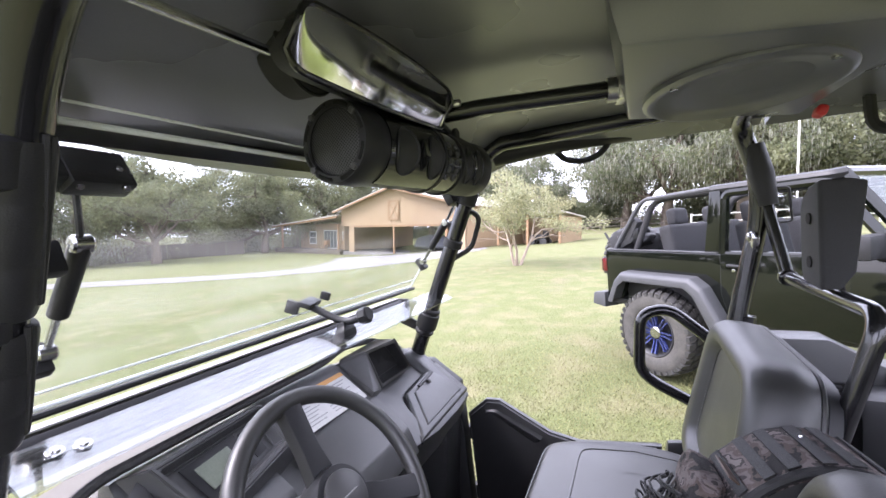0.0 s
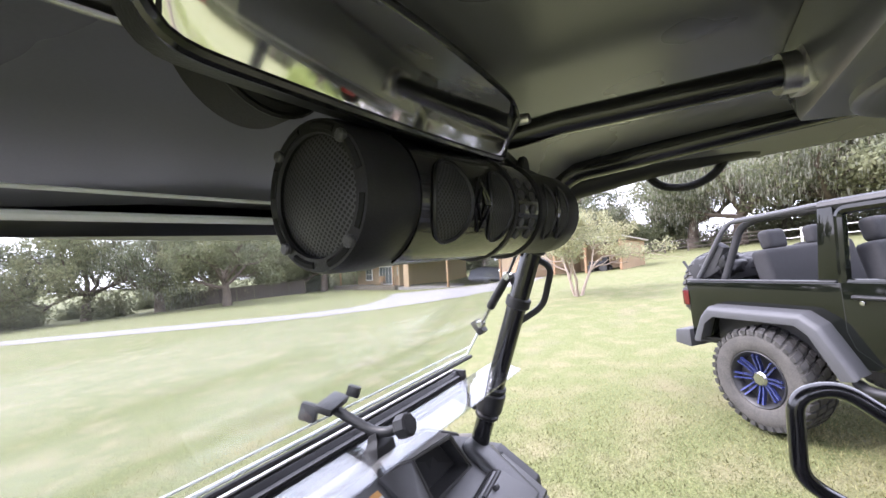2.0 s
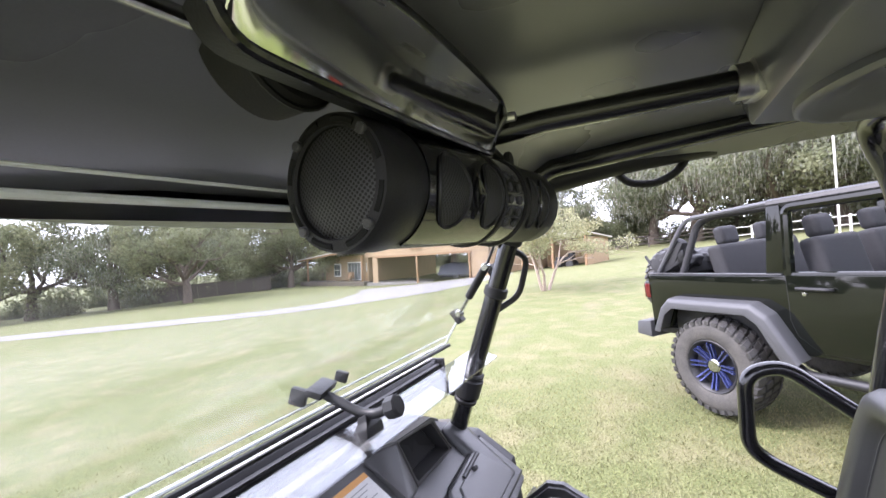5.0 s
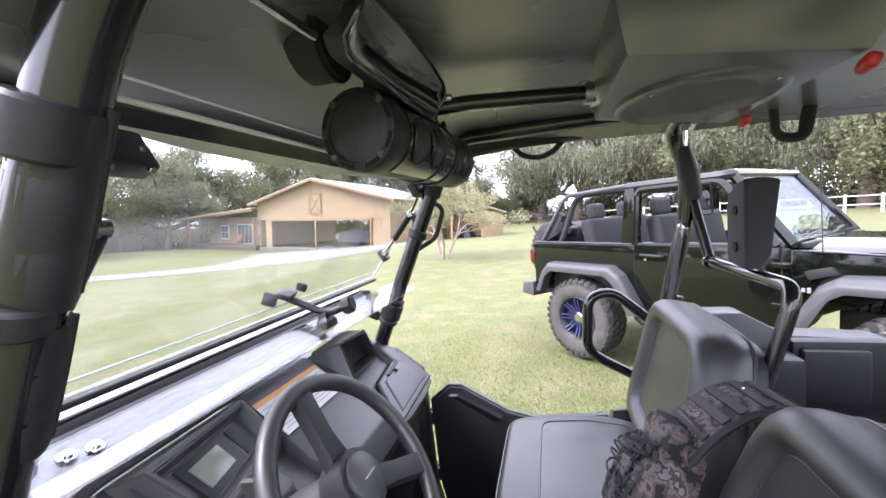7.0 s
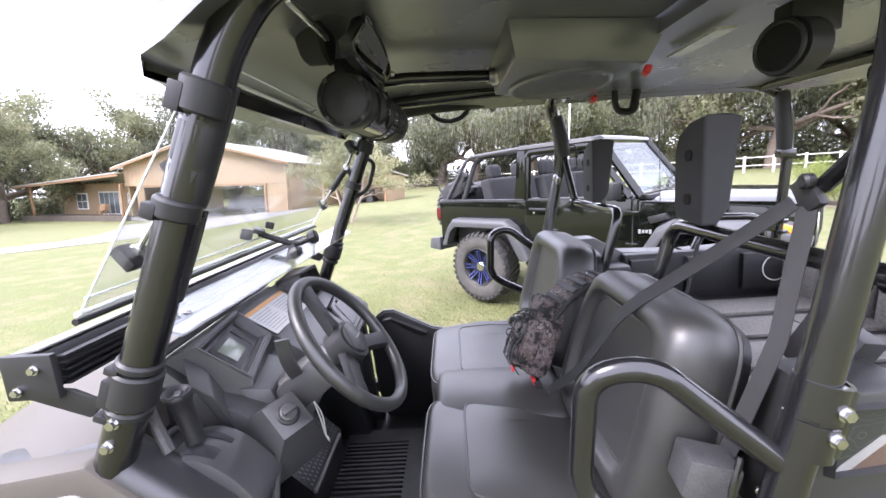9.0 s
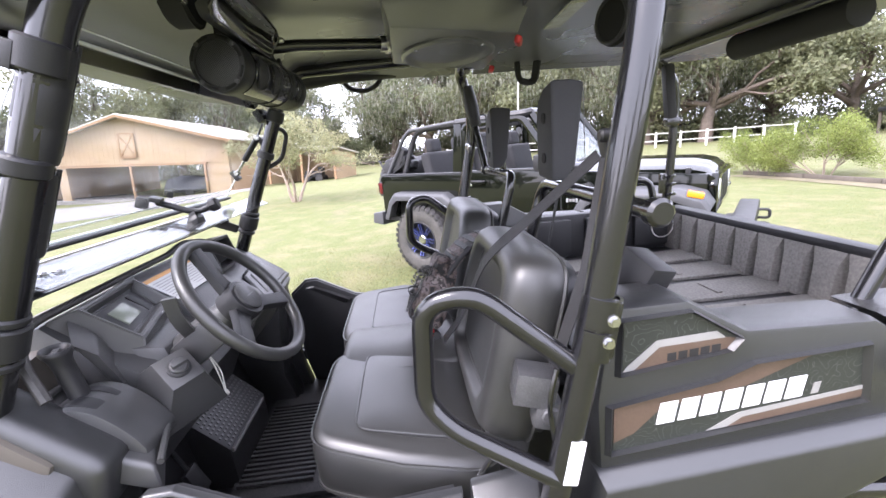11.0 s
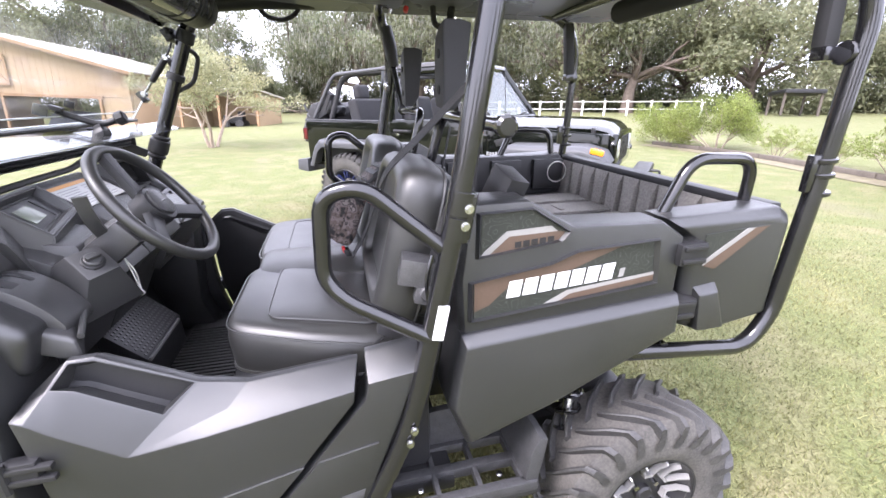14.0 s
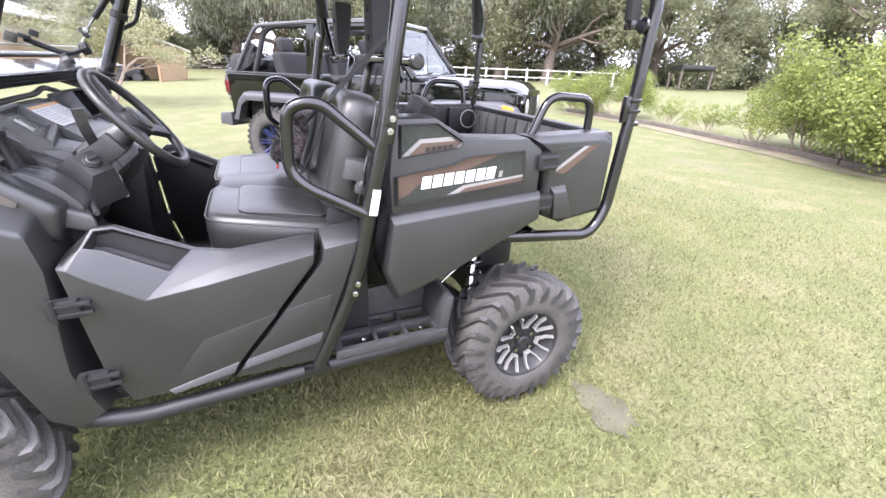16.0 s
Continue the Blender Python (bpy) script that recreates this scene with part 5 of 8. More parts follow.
bmesh.ops.inset_region(bm, faces=mouth, thickness=0.003, depth=-0.055)
edges = [e for e in bm.edges if e.calc_face_angle(0) > 0.3]
bmesh.ops.bevel(bm, geom=edges, offset=0.004, segments=2, affect="EDGES", clamp_overlap=True)
hood_block = part("pocket_block", bm, DASH, pocket, "hooded block round an open pocket")
# plate coloured near-black in place of the shade deep in the pocket
bm = bmesh.new()
loft(bm, [[(0.268, 0.685, 1.278), (0.362, 0.672, 1.281), (0.432, 0.672, 1.202), (0.302, 0.670, 1.199)], [(0.268, 0.679, 1.278), (0.362, 0.666, 1.281), (0.432, 0.666, 1.202), (0.302, 0.664, 1.199)]])
part("dash_pocket_shade", bm, HOLE, hood_block, "near-black plate for the shade in the open pocket")
bm = bmesh.new()
cheek = [Vector(p) for p in ((0.194, 0.712, 1.272), (0.242, 0.654, 1.299), (0.280, 0.634, 1.176), (0.184, 0.593, 1.208))]
loft(bm, [[p - Vector((0, -0.03, 0.07)) for p in cheek], cheek], bev=0.003)
part("block_cheek", bm, DASH, pocket)
lid = [Vector(p) for p in ((0.640, 0.634, 1.138), (0.650, 0.508, 1.040), (0.225, 0.478, 1.056), (0.335, 0.594, 1.134))]
up = (lid[1] - lid[0]).cross(lid[3] - lid[0]).normalized()
up = up if up.z > 0 else -up
mid = sum(lid, Vector()) / 4
bm = bmesh.new()
loft(bm, [[p - up * 0.03 for p in lid], [mid + (p - mid) * 0.985 + up * 0.004 for p in lid], [mid + (p - mid) * 0.93 + up * 0.012 for p in lid]], bev=0.004)
glove = part("glove_box_lid", bm, DASH, pocket, "moulded glove box lid")
bm = bmesh.new()
loft(bm, [[mid + (p - mid) * 0.74 + up * 0.008 for p in lid], [mid + (p - mid) * 0.70 + up * 0.017 for p in lid]], bev=0.004)
part("lid_panel", bm, DASH, glove)
one("lid_gap", HOLE, glove, tube, path([lid[0] + up * 0.002, lid[3] + up * 0.002, lid[2] + up * 0.002], 0.03), 0.0045, 6)
bm = bmesh.new()
a, b = lid[0].lerp(lid[3], 0.30), lid[0].lerp(lid[3], 0.72)
inward = (mid - (a + b) / 2).normalized() * 0.02
tube(bm, [a + up * 0.012 + inward, b + up * 0.012 + inward], 0.007, 8)
box(bm, (a + b) / 2 + up * 0.014 + inward * 1.6, (0.03, 0.018, 0.012), (-30, 20, 10), bev=0.004)
part("lid_latch", bm, TRIM, glove, "black lid latch")


# warning label on the dash top
def on_dash(x, t, lift):
    """A place on the sloping dash top: t from its upper to its lower edge."""
    return Vector((x, 0.698 - 0.088 * t, 1.2575 - 0.0585 * t)) + Vector((0, -0.56, 0.83)) * lift


def dash_patch(x0, x1, t0, t1, lo, hi, name, mat, parent, text=""):
    lab = bmesh.new()
    quad = ((x0, t0), (x1, t0), (x1, t1), (x0, t1))
    loft(lab, [[on_dash(x, t, lo) for x, t in quad], [on_dash(x, t, hi) for x, t in quad]])
    return part(name, lab, mat, parent, text)


label_plate = dash_patch(-0.085, 0.170, 0.0, 1.0, 0.0005, 0.003, "warning_label", NOTICE, dash, "white warning label with an orange header")
dash_patch(-0.085, 0.170, 0.0, 0.13, 0.003, 0.0036, "label_header", ORANGE, label_plate, "orange header strip")
for k in range(8):
    for x0, x1 in ((-0.075, 0.03), (0.05, 0.155)):
        dash_patch(x0, x1 - 0.012 * (k % 3), 0.22 + k * 0.092, 0.245 + k * 0.092, 0.003, 0.0034, "print_line", PRINT, label_plate)
# steering column, wheel and stalks
AXIS = Vector((0.0, -0.80, 0.60)).normalized()
HUB = Vector((-0.258, 0.352, 1.238))
SW = Matrix.Translation(HUB) @ AXIS.to_track_quat("Z", "Y").to_matrix().to_4x4()
bm = bmesh.new()
tube(bm, [HUB - AXIS * 0.30, HUB - AXIS * 0.12, HUB - AXIS * 0.05], [0.05, 0.045, 0.038], 16)
box(bm, HUB - AXIS * 0.16 + Vector((0, 0, -0.01)), (0.11, 0.16, 0.08), (-37, 0, 0), bev=0.015)
part("steering_column", bm, DASH, dash)
RING = 0.176
bm = bmesh.new()
seg = 48
rings = []
for i in range(seg + 1):
    a = 2 * math.pi * i / seg
    c = Vector((RING * math.cos(a), RING * math.sin(a), 0))
    rings.append([SW @ (c + Vector((math.cos(a), math.sin(a), 0)) * 0.0155 * math.cos(b) + Vector((0, 0, 1)) * 0.0155 * math.sin(b)) for b in [2 * math.pi * k / 12 for k in range(12)]])
loft(bm, rings, caps=False)
wheel = part("steering_wheel", bm, VINYL, car, "black four-spoke steering wheel")
for a0 in (90, 207, 333):
    bm = bmesh.new()
    a = radians(a0)
    d, t = Vector((math.cos(a), math.sin(a), 0)), Vector((-math.sin(a), math.cos(a), 0))
    rows = []
    for r, w, z in ((0.03, 0.030, -0.018), (0.09, 0.022, -0.012), (0.165, 0.024, 0.0)):
        rows.append([SW @ (d * r + t * w * u + Vector((0, 0, z + v))) for u, v in ((-1, -0.010), (1, -0.010), (0.8, 0.010), (-0.8, 0.010))])
    loft(bm, rows, bev=0.004)
    part("spoke", bm, TRIM, wheel)
bm = bmesh.new()
lathe(bm, [(0.050, -0.045), (0.054, -0.01), (0.050, 0.006), (0.0005, 0.010)], SW, 32)
part("hub", bm, TRIM, wheel)
bm = bmesh.new()
lathe(bm, [(0.040, 0.007), (0.040, 0.013), (0.036, 0.016), (0.0005, 0.018)], SW, 32)
part("hub_cap", bm, DASH, wheel, "round matt hub cap")
bm = bmesh.new()
box(bm, SW @ Vector((0, 0, 0.0188)), (0.03, 0.0015, 0.008), (-37 + 90, 0, 0))
part("hub_badge", bm, PRINT, wheel, "grey badge bar")
bm = bmesh.new()
strap(bm, path([(-0.24, 0.47, 1.13), (-0.29, 0.475, 1.155), (-0.34, 0.478, 1.225), (-0.352, 0.48, 1.285)], 0.04), (0.1, -0.85, 0.3), 0.030, 0.008)
part("column_stalk", bm, DASH, dash, "curved column paddle")
bm = bmesh.new()
tube(bm, path([(-0.285, 0.455, 1.10), (-0.292, 0.44, 1.06), (-0.288, 0.435, 1.005)], 0.03), 0.002, 6)
tube(bm, path([(-0.283, 0.455, 1.10), (-0.275, 0.44, 1.06), (-0.284, 0.435, 1.005)], 0.03), 0.002, 6)
disc(bm, (-0.286, 0.434, 0.998), (0, 0.4, 1), 0.007, 0.014, 10, 0.003)
part("key_cord", bm, ROPE, dash, "white looped key cord")
# studded foot ramp and pedals
bm = bmesh.new()
prism(bm, [(0.60, 0.46), (0.605, 0.615), (0.745, 0.755), (0.80, 0.755), (0.80, 0.46)], "x", 0.0, 0.35, bev=0.008)
foot_box = part("foot_ramp", bm, TRIM, dash, "black studded foot ramp")
bm = bmesh.new()
for i in range(17):
    for j in range(10):
        t = 0.08 + j * 0.092
        box(bm, (0.018 + i * 0.019 + (j % 2) * 0.0095, 0.605 + 0.14 * t, 0.617 + 0.14 * t), (0.009, 0.009, 0.004), (45, 0, 0))
part("grip_pattern", bm, DASH, foot_box, "raised grip pattern")
one("ramp_edge", SILVER, foot_box, box, (0.16, 0.601, 0.612), (0.31, 0.010, 0.014), bev=0.003)
for x in (-0.24, -0.13):
    bm = bmesh.new()
    box(bm, (x, 0.66, 0.62), (0.06, 0.02, 0.09), (-25, 0, 0), bev=0.004)
    tube(bm, [(x, 0.67, 0.64), (x, 0.74, 0.8)], 0.008, 8)
    part("pedal", bm, TRIM, car)

# ---- seats ----
def cushion(x0, x1, outer):
    """A vinyl cushion, narrower towards the front on its outer side, with a welted panel."""
    bm = bmesh.new()
    cx, w = (x0 + x1) / 2, (x1 - x0) / 2

    def at(u, v, k):
        shrink = 0.085 * max(0.0, v + 0.2) if u * outer > 0 else 0.0
        return cx + w * u * k - outer * shrink * abs(u), -0.018 + 0.222 * v * k

    rings = []
    for z, k, lift in ((0.800, 0.93, 0), (0.812, 0.975, 0), (0.835, 0.985, 0), (0.885, 1.0, 0), (0.918, 0.99, 0.01), (0.936, 0.955, 0), (0.944, 0.90, 0.012)):
        ring = []
        for i in range(44):
            a = 2 * math.pi * i / 44
            ca, sa = math.cos(a), math.sin(a)
            u, v = math.copysign(abs(ca) ** 0.26, ca), math.copysign(abs(sa) ** 0.26, sa)
            x, y = at(u, v, k)
            ring.append((x, y, z + (0.012 * v if v > 0 else 0.03 * v) * (z > 0.86)))
        rings.append(ring)
    loft(bm, rings)
    ob = part("seat_cushion", bm, VINYL, car, "black vinyl seat cushion", 60)
    P = []
    for i in range(40):
        a = 2 * math.pi * i / 40
        ca, sa = math.cos(a), math.sin(a)
        u, v = math.copysign(abs(ca) ** 0.2, ca), math.copysign(abs(sa) ** 0.2, sa)
        x, _ = at(u * 0.76, v * 0.6, 1.0)
        P.append(Vector((x - outer * 0.012, -0.055 + 0.150 * v, 0.944 + (0.008 if v > 0 else 0.022) * v)))
    one("seat_welt", VINYL, ob, tube, P + [P[0]], 0.0032, 6)
    mid = sum(P, Vector()) / len(P)
    bm = bmesh.new()
    loft(bm, [[p + Vector((0, 0, -0.02)) for p in P], P, [mid + (p - mid) * 0.93 + Vector((0, 0, 0.004)) for p in P], [mid + (p - mid) * 0.5 + Vector((0, 0, 0.006)) for p in P]])
    part("seat_panel", bm, VINYL, ob, angle=60)
    for k, dz, r in ((1, 0.004, 0.0055), (4, 0.008, 0.003)):
        one("seat_piping", VINYL, ob, tube, [Vector(p) + Vector((0, 0, dz)) for p in rings[k] + rings[k][:1]], r, 6)
    return ob


cushion(-0.565, -0.02, -1)
cushion(0.05, 0.66, 1)
bm = bmesh.new()
prism(bm, [(0.15, 0.80), (0.145, 0.952), (0.02, 0.968), (-0.06, 0.962), (-0.15, 0.938), (-0.16, 0.80)], "y", -0.21, 0.175, bev=0.03, seg=4)
part("seat_bridge", bm, VINYL, car, "black vinyl middle seat section", 60)
one("seat_base", TRIM, car, prism, [(-0.27, 0.70), (0.155, 0.70), (0.165, 0.80), (-0.27, 0.805)], "x", -0.575, -0.555, bev=0.006)
for y in (0.03, 0.06, 0.09):
    one("base_slot", FLARE, car, box, (-0.577, y, 0.765), (0.004, 0.018, 0.006), bev=0.001)


def backrest(x0, x1, inner):
    """A thick moulded back: a flat sunk panel inside a rounded ridge, its inner shoulder cut away."""
    cx, w = (x0 + x1) / 2, (x1 - x0) / 2
    bm = bmesh.new()
    tilt = Vector((0, -0.25, 1)).normalized()
    out = Vector((0, 1, 0.25)).normalized()
    org = Vector((cx, -0.235, 0.93))

    def outline(k, top=0.425, shift=0.0):
        ring = []
        for i in range(56):
            a = 2 * math.pi * i / 56
            ca, sa = math.cos(a), math.sin(a)
            u, v = math.copysign(abs(ca) ** 0.27, ca), math.copysign(abs(sa) ** 0.27, sa)
            h = top / 2 + v * (top / 2) * k
            taper = 1.0 - (0.29 if u * inner > 0 else 0.04) * max(0, (v + 0.25) / 1.25) ** 1.4
            ring.append((u * w * k * taper - inner * shift, h))
        return ring

    rings = []
    for d, k, sh in ((-0.062, 0.90, 0), (-0.052, 0.985, 0), (-0.046, 0.975, 0), (-0.040, 1.0, 0), (0.0, 1.0, 0), (0.036, 0.975, 0), (0.056, 0.92, 0), (0.065, 0.85, 0), (0.063, 0.765, -0.005), (0.058, 0.735, -0.007), (0.045, 0.70, -0.009), (0.0405, 0.682, -0.010), (0.0395, 0.65, -0.010), (0.041, 0.3, -0.010)):
        rings.append([org + Vector((u, 0, 0)) + tilt * h + out * d for u, h in outline(k, shift=sh)])
    loft(bm, rings)
    ob = part("backrest", bm, VINYL, car, "black vinyl moulded backrest", 60)
    P = [org + Vector((u, 0, 0)) + tilt * h + out * 0.0400 for u, h in outline(0.680, shift=-0.010)]
    one("seat_welt", VINYL, ob, tube, P + [P[0]], 0.0028, 6)
    Q = [org + Vector((u, 0, 0)) + tilt * h + out * -0.046 for u, h in outline(0.99)]
    one("seat_piping", VINYL, ob, tube, Q + [Q[0]], 0.005, 6)
    one("back_board", TRIM, ob, loft, [[org + Vector((u, 0, 0)) + tilt * h + out * d for u, h in outline(0.93)] for d in (-0.080, -0.060)], label="black plastic back board")
    return ob


backrest(-0.56, -0.03, 1)
backrest(0.085, 0.685, -1)
# plaid-grey trim below the driver's backrest
one("seat_skirt", WEB, car, box, (-0.52, -0.235, 0.90), (0.03, 0.10, 0.14), (14, 0, 0), bev=0.008)

# head pads on tube frames
for c in ((-0.275, -0.46, 1.58), (0.392, -0.46, 1.58)):
    bm = bmesh.new()
    x = c[0]
    ring = [(-0.055, 1.468), (0.046, 1.476), (0.056, 1.50), (0.058, 1.628), (0.044, 1.662), (0.006, 1.684), (-0.050, 1.695)]
    back = [(-0.052, 1.505), (0.046, 1.510), (0.054, 1.53), (0.056, 1.628), (0.044, 1.660), (0.006, 1.682), (-0.048, 1.690)]
    mid = [(-0.056, 1.470), (0.048, 1.478), (0.058, 1.50), (0.060, 1.629), (0.046, 1.664), (0.006, 1.687), (-0.052, 1.697)]
    loft(bm, [[(x + u, -0.424, z) for u, z in ring], [(x + u, -0.432, z) for u, z in mid],
              [(x + u, -0.456 - 0.016 * min(1, (z - 1.46) / 0.16), z) for u, z in mid], [(x + u, -0.474 - 0.030 * min(1, (z - 1.46) / 0.16), z) for u, z in back]], bev=0.015, seg=4)
    pad = part("head_pad", bm, FOAM, car, "black foam head pad with two bolt holes", 50)
    for z in (1.617, 1.523):
        bm = bmesh.new()
        disc(bm, (x + 0.0, -0.4225, z), (0, 1, 0), 0.0125, 0.003, 18)
        part("bolt_hole", bm, HOLE, pad, "dark bolt hole")
    bm = bmesh.new()
    far, near = (0.690, 0.192) if x > 0 else (-0.690, -0.150)
    tube(bm, path([(far, -0.463, 1.446), (near, -0.463, 1.452), (near + 0.006, -0.385, 1.16)], 0.055, 7), 0.0165, 12)
    disc(bm, (far, -0.463, 1.446), (1, 0, 0), 0.0235, 0.03, 14, 0.006)
    tube(bm, [(x, -0.478, 1.45), (x, -0.475, 1.62)], 0.012, 8)
    part("head_pad_frame", bm, TUBE, car, "gloss black bent tube frame")

# hip restraint bars
for s in (-1, 1):
    bm = bmesh.new()
    o = 0.13 if s > 0 else 0.0
    tube(bm, path([(s * 0.69 + o * 0.7, -0.345, 1.185), (s * 0.66 + o, -0.17, 1.335), (s * 0.64 + o, -0.085, 1.315), (s * 0.635 + o, -0.075, 1.13), (s * 0.655 + o, -0.12, 1.08), (s * 0.70 + o * 0.7, -0.30, 0.985)], 0.055, 7), 0.0185, 14)
    part("hip_bar", bm, TUBE, car, "gloss black bent hip restraint bar")

# belts with guides and reels
bm = bmesh.new()
strap(bm, path([(-0.555, -0.43, 1.535), (-0.455, -0.335, 1.415), (-0.375, -0.245, 1.315), (-0.23, -0.195, 1.11), (-0.10, -0.150, 0.985)], 0.06), (0.55, -0.1, 0.5), 0.029)
part("shoulder_belt", bm, WEB, car, "black webbing seat belt")
bm = bmesh.new()
strap(bm, [(-0.575, -0.435, 1.53), (-0.595, -0.39, 1.33), (-0.585, -0.325, 1.12)], (0.9, 0.4, 0), 0.027)
part("belt_run", bm, WEB, car, "black webbing seat belt")
bm = bmesh.new()
box(bm, (-0.568, -0.440, 1.548), (0.038, 0.016, 0.055), (0, 35, 0), bev=0.007)
disc(bm, (-0.575, -0.43, 1.568), (0, 1, 0), 0.012, 0.018, 14, 0.004)
part("belt_guide", bm, TRIM, car)
one("belt_arm", TUBE, car, tube, [(-0.58, -0.45, 1.56), (-0.68, -0.43, 1.63)], 0.012, 8)
bm = bmesh.new()
strap(bm, [(0.720, -0.392, 1.545), (0.705, -0.362, 1.40), (0.690, -0.318, 1.18)], (0.9, 0.4, 0), 0.030)
strap(bm, [(0.716, -0.386, 1.545), (0.705, -0.352, 1.36), (0.675, -0.304, 1.13)], (0.9, 0.4, 0), 0.026)
part("belt_run", bm, WEB, car, "black webbing seat belt")
bm = bmesh.new()
box(bm, (0.722, -0.394, 1.548), (0.05, 0.02, 0.050), (0, -25, 0), bev=0.010)
disc(bm, (0.724, -0.386, 1.562), (0, 1, 0), 0.012, 0.018, 14, 0.004)
part("belt_guide", bm, CHROME, car, "bright steel belt guide")
one("belt_sleeve", TRIM, car, tube, [(0.760, -0.405, 1.83), (0.758, -0.422, 1.74), (0.752, -0.436, 1.65)], [0.028, 0.034, 0.026], 12)
one("cage_brace", TUBE, car, tube, [(0.762, -0.425, 1.70), (0.750, -0.437, 1.63), (0.690, -0.463, 1.446)], 0.0165, 12, label="gloss black brace between pillar and head pad bar")
one("belt_loop", TRIM, car, tube, path([(0.755, -0.452, 1.70), (0.755, -0.487, 1.70), (0.752, -0.492, 1.60), (0.750, -0.455, 1.60)], 0.012), 0.0035, 6)
for s in (-1, 1):
    had = set(car.children)
    bm = bmesh.new()
    box(bm, (s * 0.598, -0.285, 1.115), (0.066, 0.078, 0.066), (12, 0, 8 * s), bev=0.006)
    box(bm, (s * 0.606, -0.305, 1.062), (0.052, 0.050, 0.060), (12, 0, 8 * s), bev=0.010)
    disc(bm, (s * 0.634, -0.306, 1.066), (s, 0, 0), 0.019, 0.012, 8, 0.003)
    part("belt_reel", bm, REEL, car, "dusty dark grey belt reel housing")
    for dz in (0.02, -0.04):
        bolt(car, (s * 0.640, -0.345 - 0.005 * (dz < 0), 1.09 + dz), (s, 0.3, 0), 0.005, 0.005)
    bm = bmesh.new()
    tube(bm, path([(s * 0.63, -0.32, 1.16), (s * 0.64, -0.30, 1.10), (s * 0.64, -0.31, 1.02)], 0.03), 0.005, 6)
    part("reel_bracket", bm, TUBE, car)
    if s > 0:
        widen(had, 0.085)
one("belt_buckle", RED, car, box, (-0.03, -0.12, 0.985), (0.028, 0.012, 0.02), (-20, 0, 0), bev=0.003, label="red buckle button")
one("buckle_body", TRIM, car, box, (-0.03, -0.135, 0.965), (0.034, 0.02, 0.05), (-20, 0, 0), bev=0.004)
bm = bmesh.new()
tube(bm, [(-0.54, -0.20, 0.905), (-0.60, -0.155, 0.905)], 0.006, 8)
part("seat_lever", bm, CHROME, car)
# loose dark cords behind the driver's seat
for a, b in (((-0.26, -0.46, 1.42), (-0.33, -0.33, 1.02)), ((-0.50, -0.47, 1.40), (-0.56, -0.40, 1.05))):
    one("cord", WEB, car, tube, path([a, ((a[0] + b[0]) / 2 + 0.02, (a[1] + b[1]) / 2 - 0.02, (a[2] + b[2]) / 2), b], 0.1), 0.004, 6)

# ---- sound bar and wide mirror ----
bm = bmesh.new()
SB = Matrix.Translation((-0.262, 0.308, 1.787)) @ Vector((1, -0.075, -0.01)).to_track_quat("Z", "Y").to_matrix().to_4x4()
RB, LB = 0.062, 0.455
lathe(bm, [(RB * 0.80, 0.0), (RB * 0.97, 0.0), (RB, 0.004), (RB, 0.045), (RB * 0.97, 0.050), (RB * 0.97, LB - 0.06), (RB * 1.0, LB - 0.054), (RB, LB - 0.008), (RB * 0.92, LB), (0.0005, LB)], SB, 48)
sound = part("sound_bar", bm, TRIM, car, "black tubular sound bar under the roof")
bm = bmesh.new()
lathe(bm, [(RB * 0.79, 0.0015), (RB * 0.5, -0.003), (0.0005, -0.006)], SB, 36)
part("end_grille", bm, ENDMESH, sound, "round perforated speaker grille")
bm = bmesh.new()
lathe(bm, [(RB * 0.78, -0.002), (RB * 0.80, -0.005), (RB * 0.97, -0.004), (RB * 0.99, 0.001), (RB * 0.78, 0.002)], SB, 44)
ring = part("end_ring", bm, TRIM, sound, "matt black slotted end ring")
for k in range(8):
    a0 = 2 * math.pi * k / 8
    arc = [SB @ Vector((RB * 0.885 * math.cos(a), RB * 0.885 * math.sin(a), -0.0032)) for a in np.linspace(a0 + 0.14, a0 + 0.60, 8)]
    one("trim_slot", HOLE, ring, tube, arc, 0.0036, 6)
for k in range(4):
    a = radians(47 + 90 * k)
    bm = bmesh.new()
    disc(bm, SB @ Vector((RB * 0.885 * math.cos(a), RB * 0.885 * math.sin(a), -0.006)), SB.to_3x3() @ Vector((0, 0, -1)), 0.005, 0.006, 10, 0.001)
    part("screw", bm, REEL, ring)


def band(z0, z1, a0, a1, r, name, mat, n=10, t=0.002):
    b = bmesh.new()
    inner = [[SB @ Vector((r * math.cos(a), r * math.sin(a), z)) for a in np.linspace(a0, a1, n)] for z in (z0, z1)]
    outer = [[SB @ Vector(((r + t) * math.cos(a), (r + t) * math.sin(a), z)) for a in np.linspace(a0, a1, n)] for z in (z0, z1)]
    loft(b, [inner[0] + outer[0][::-1], inner[1] + outer[1][::-1]])
    return part(name, b, mat, sound)


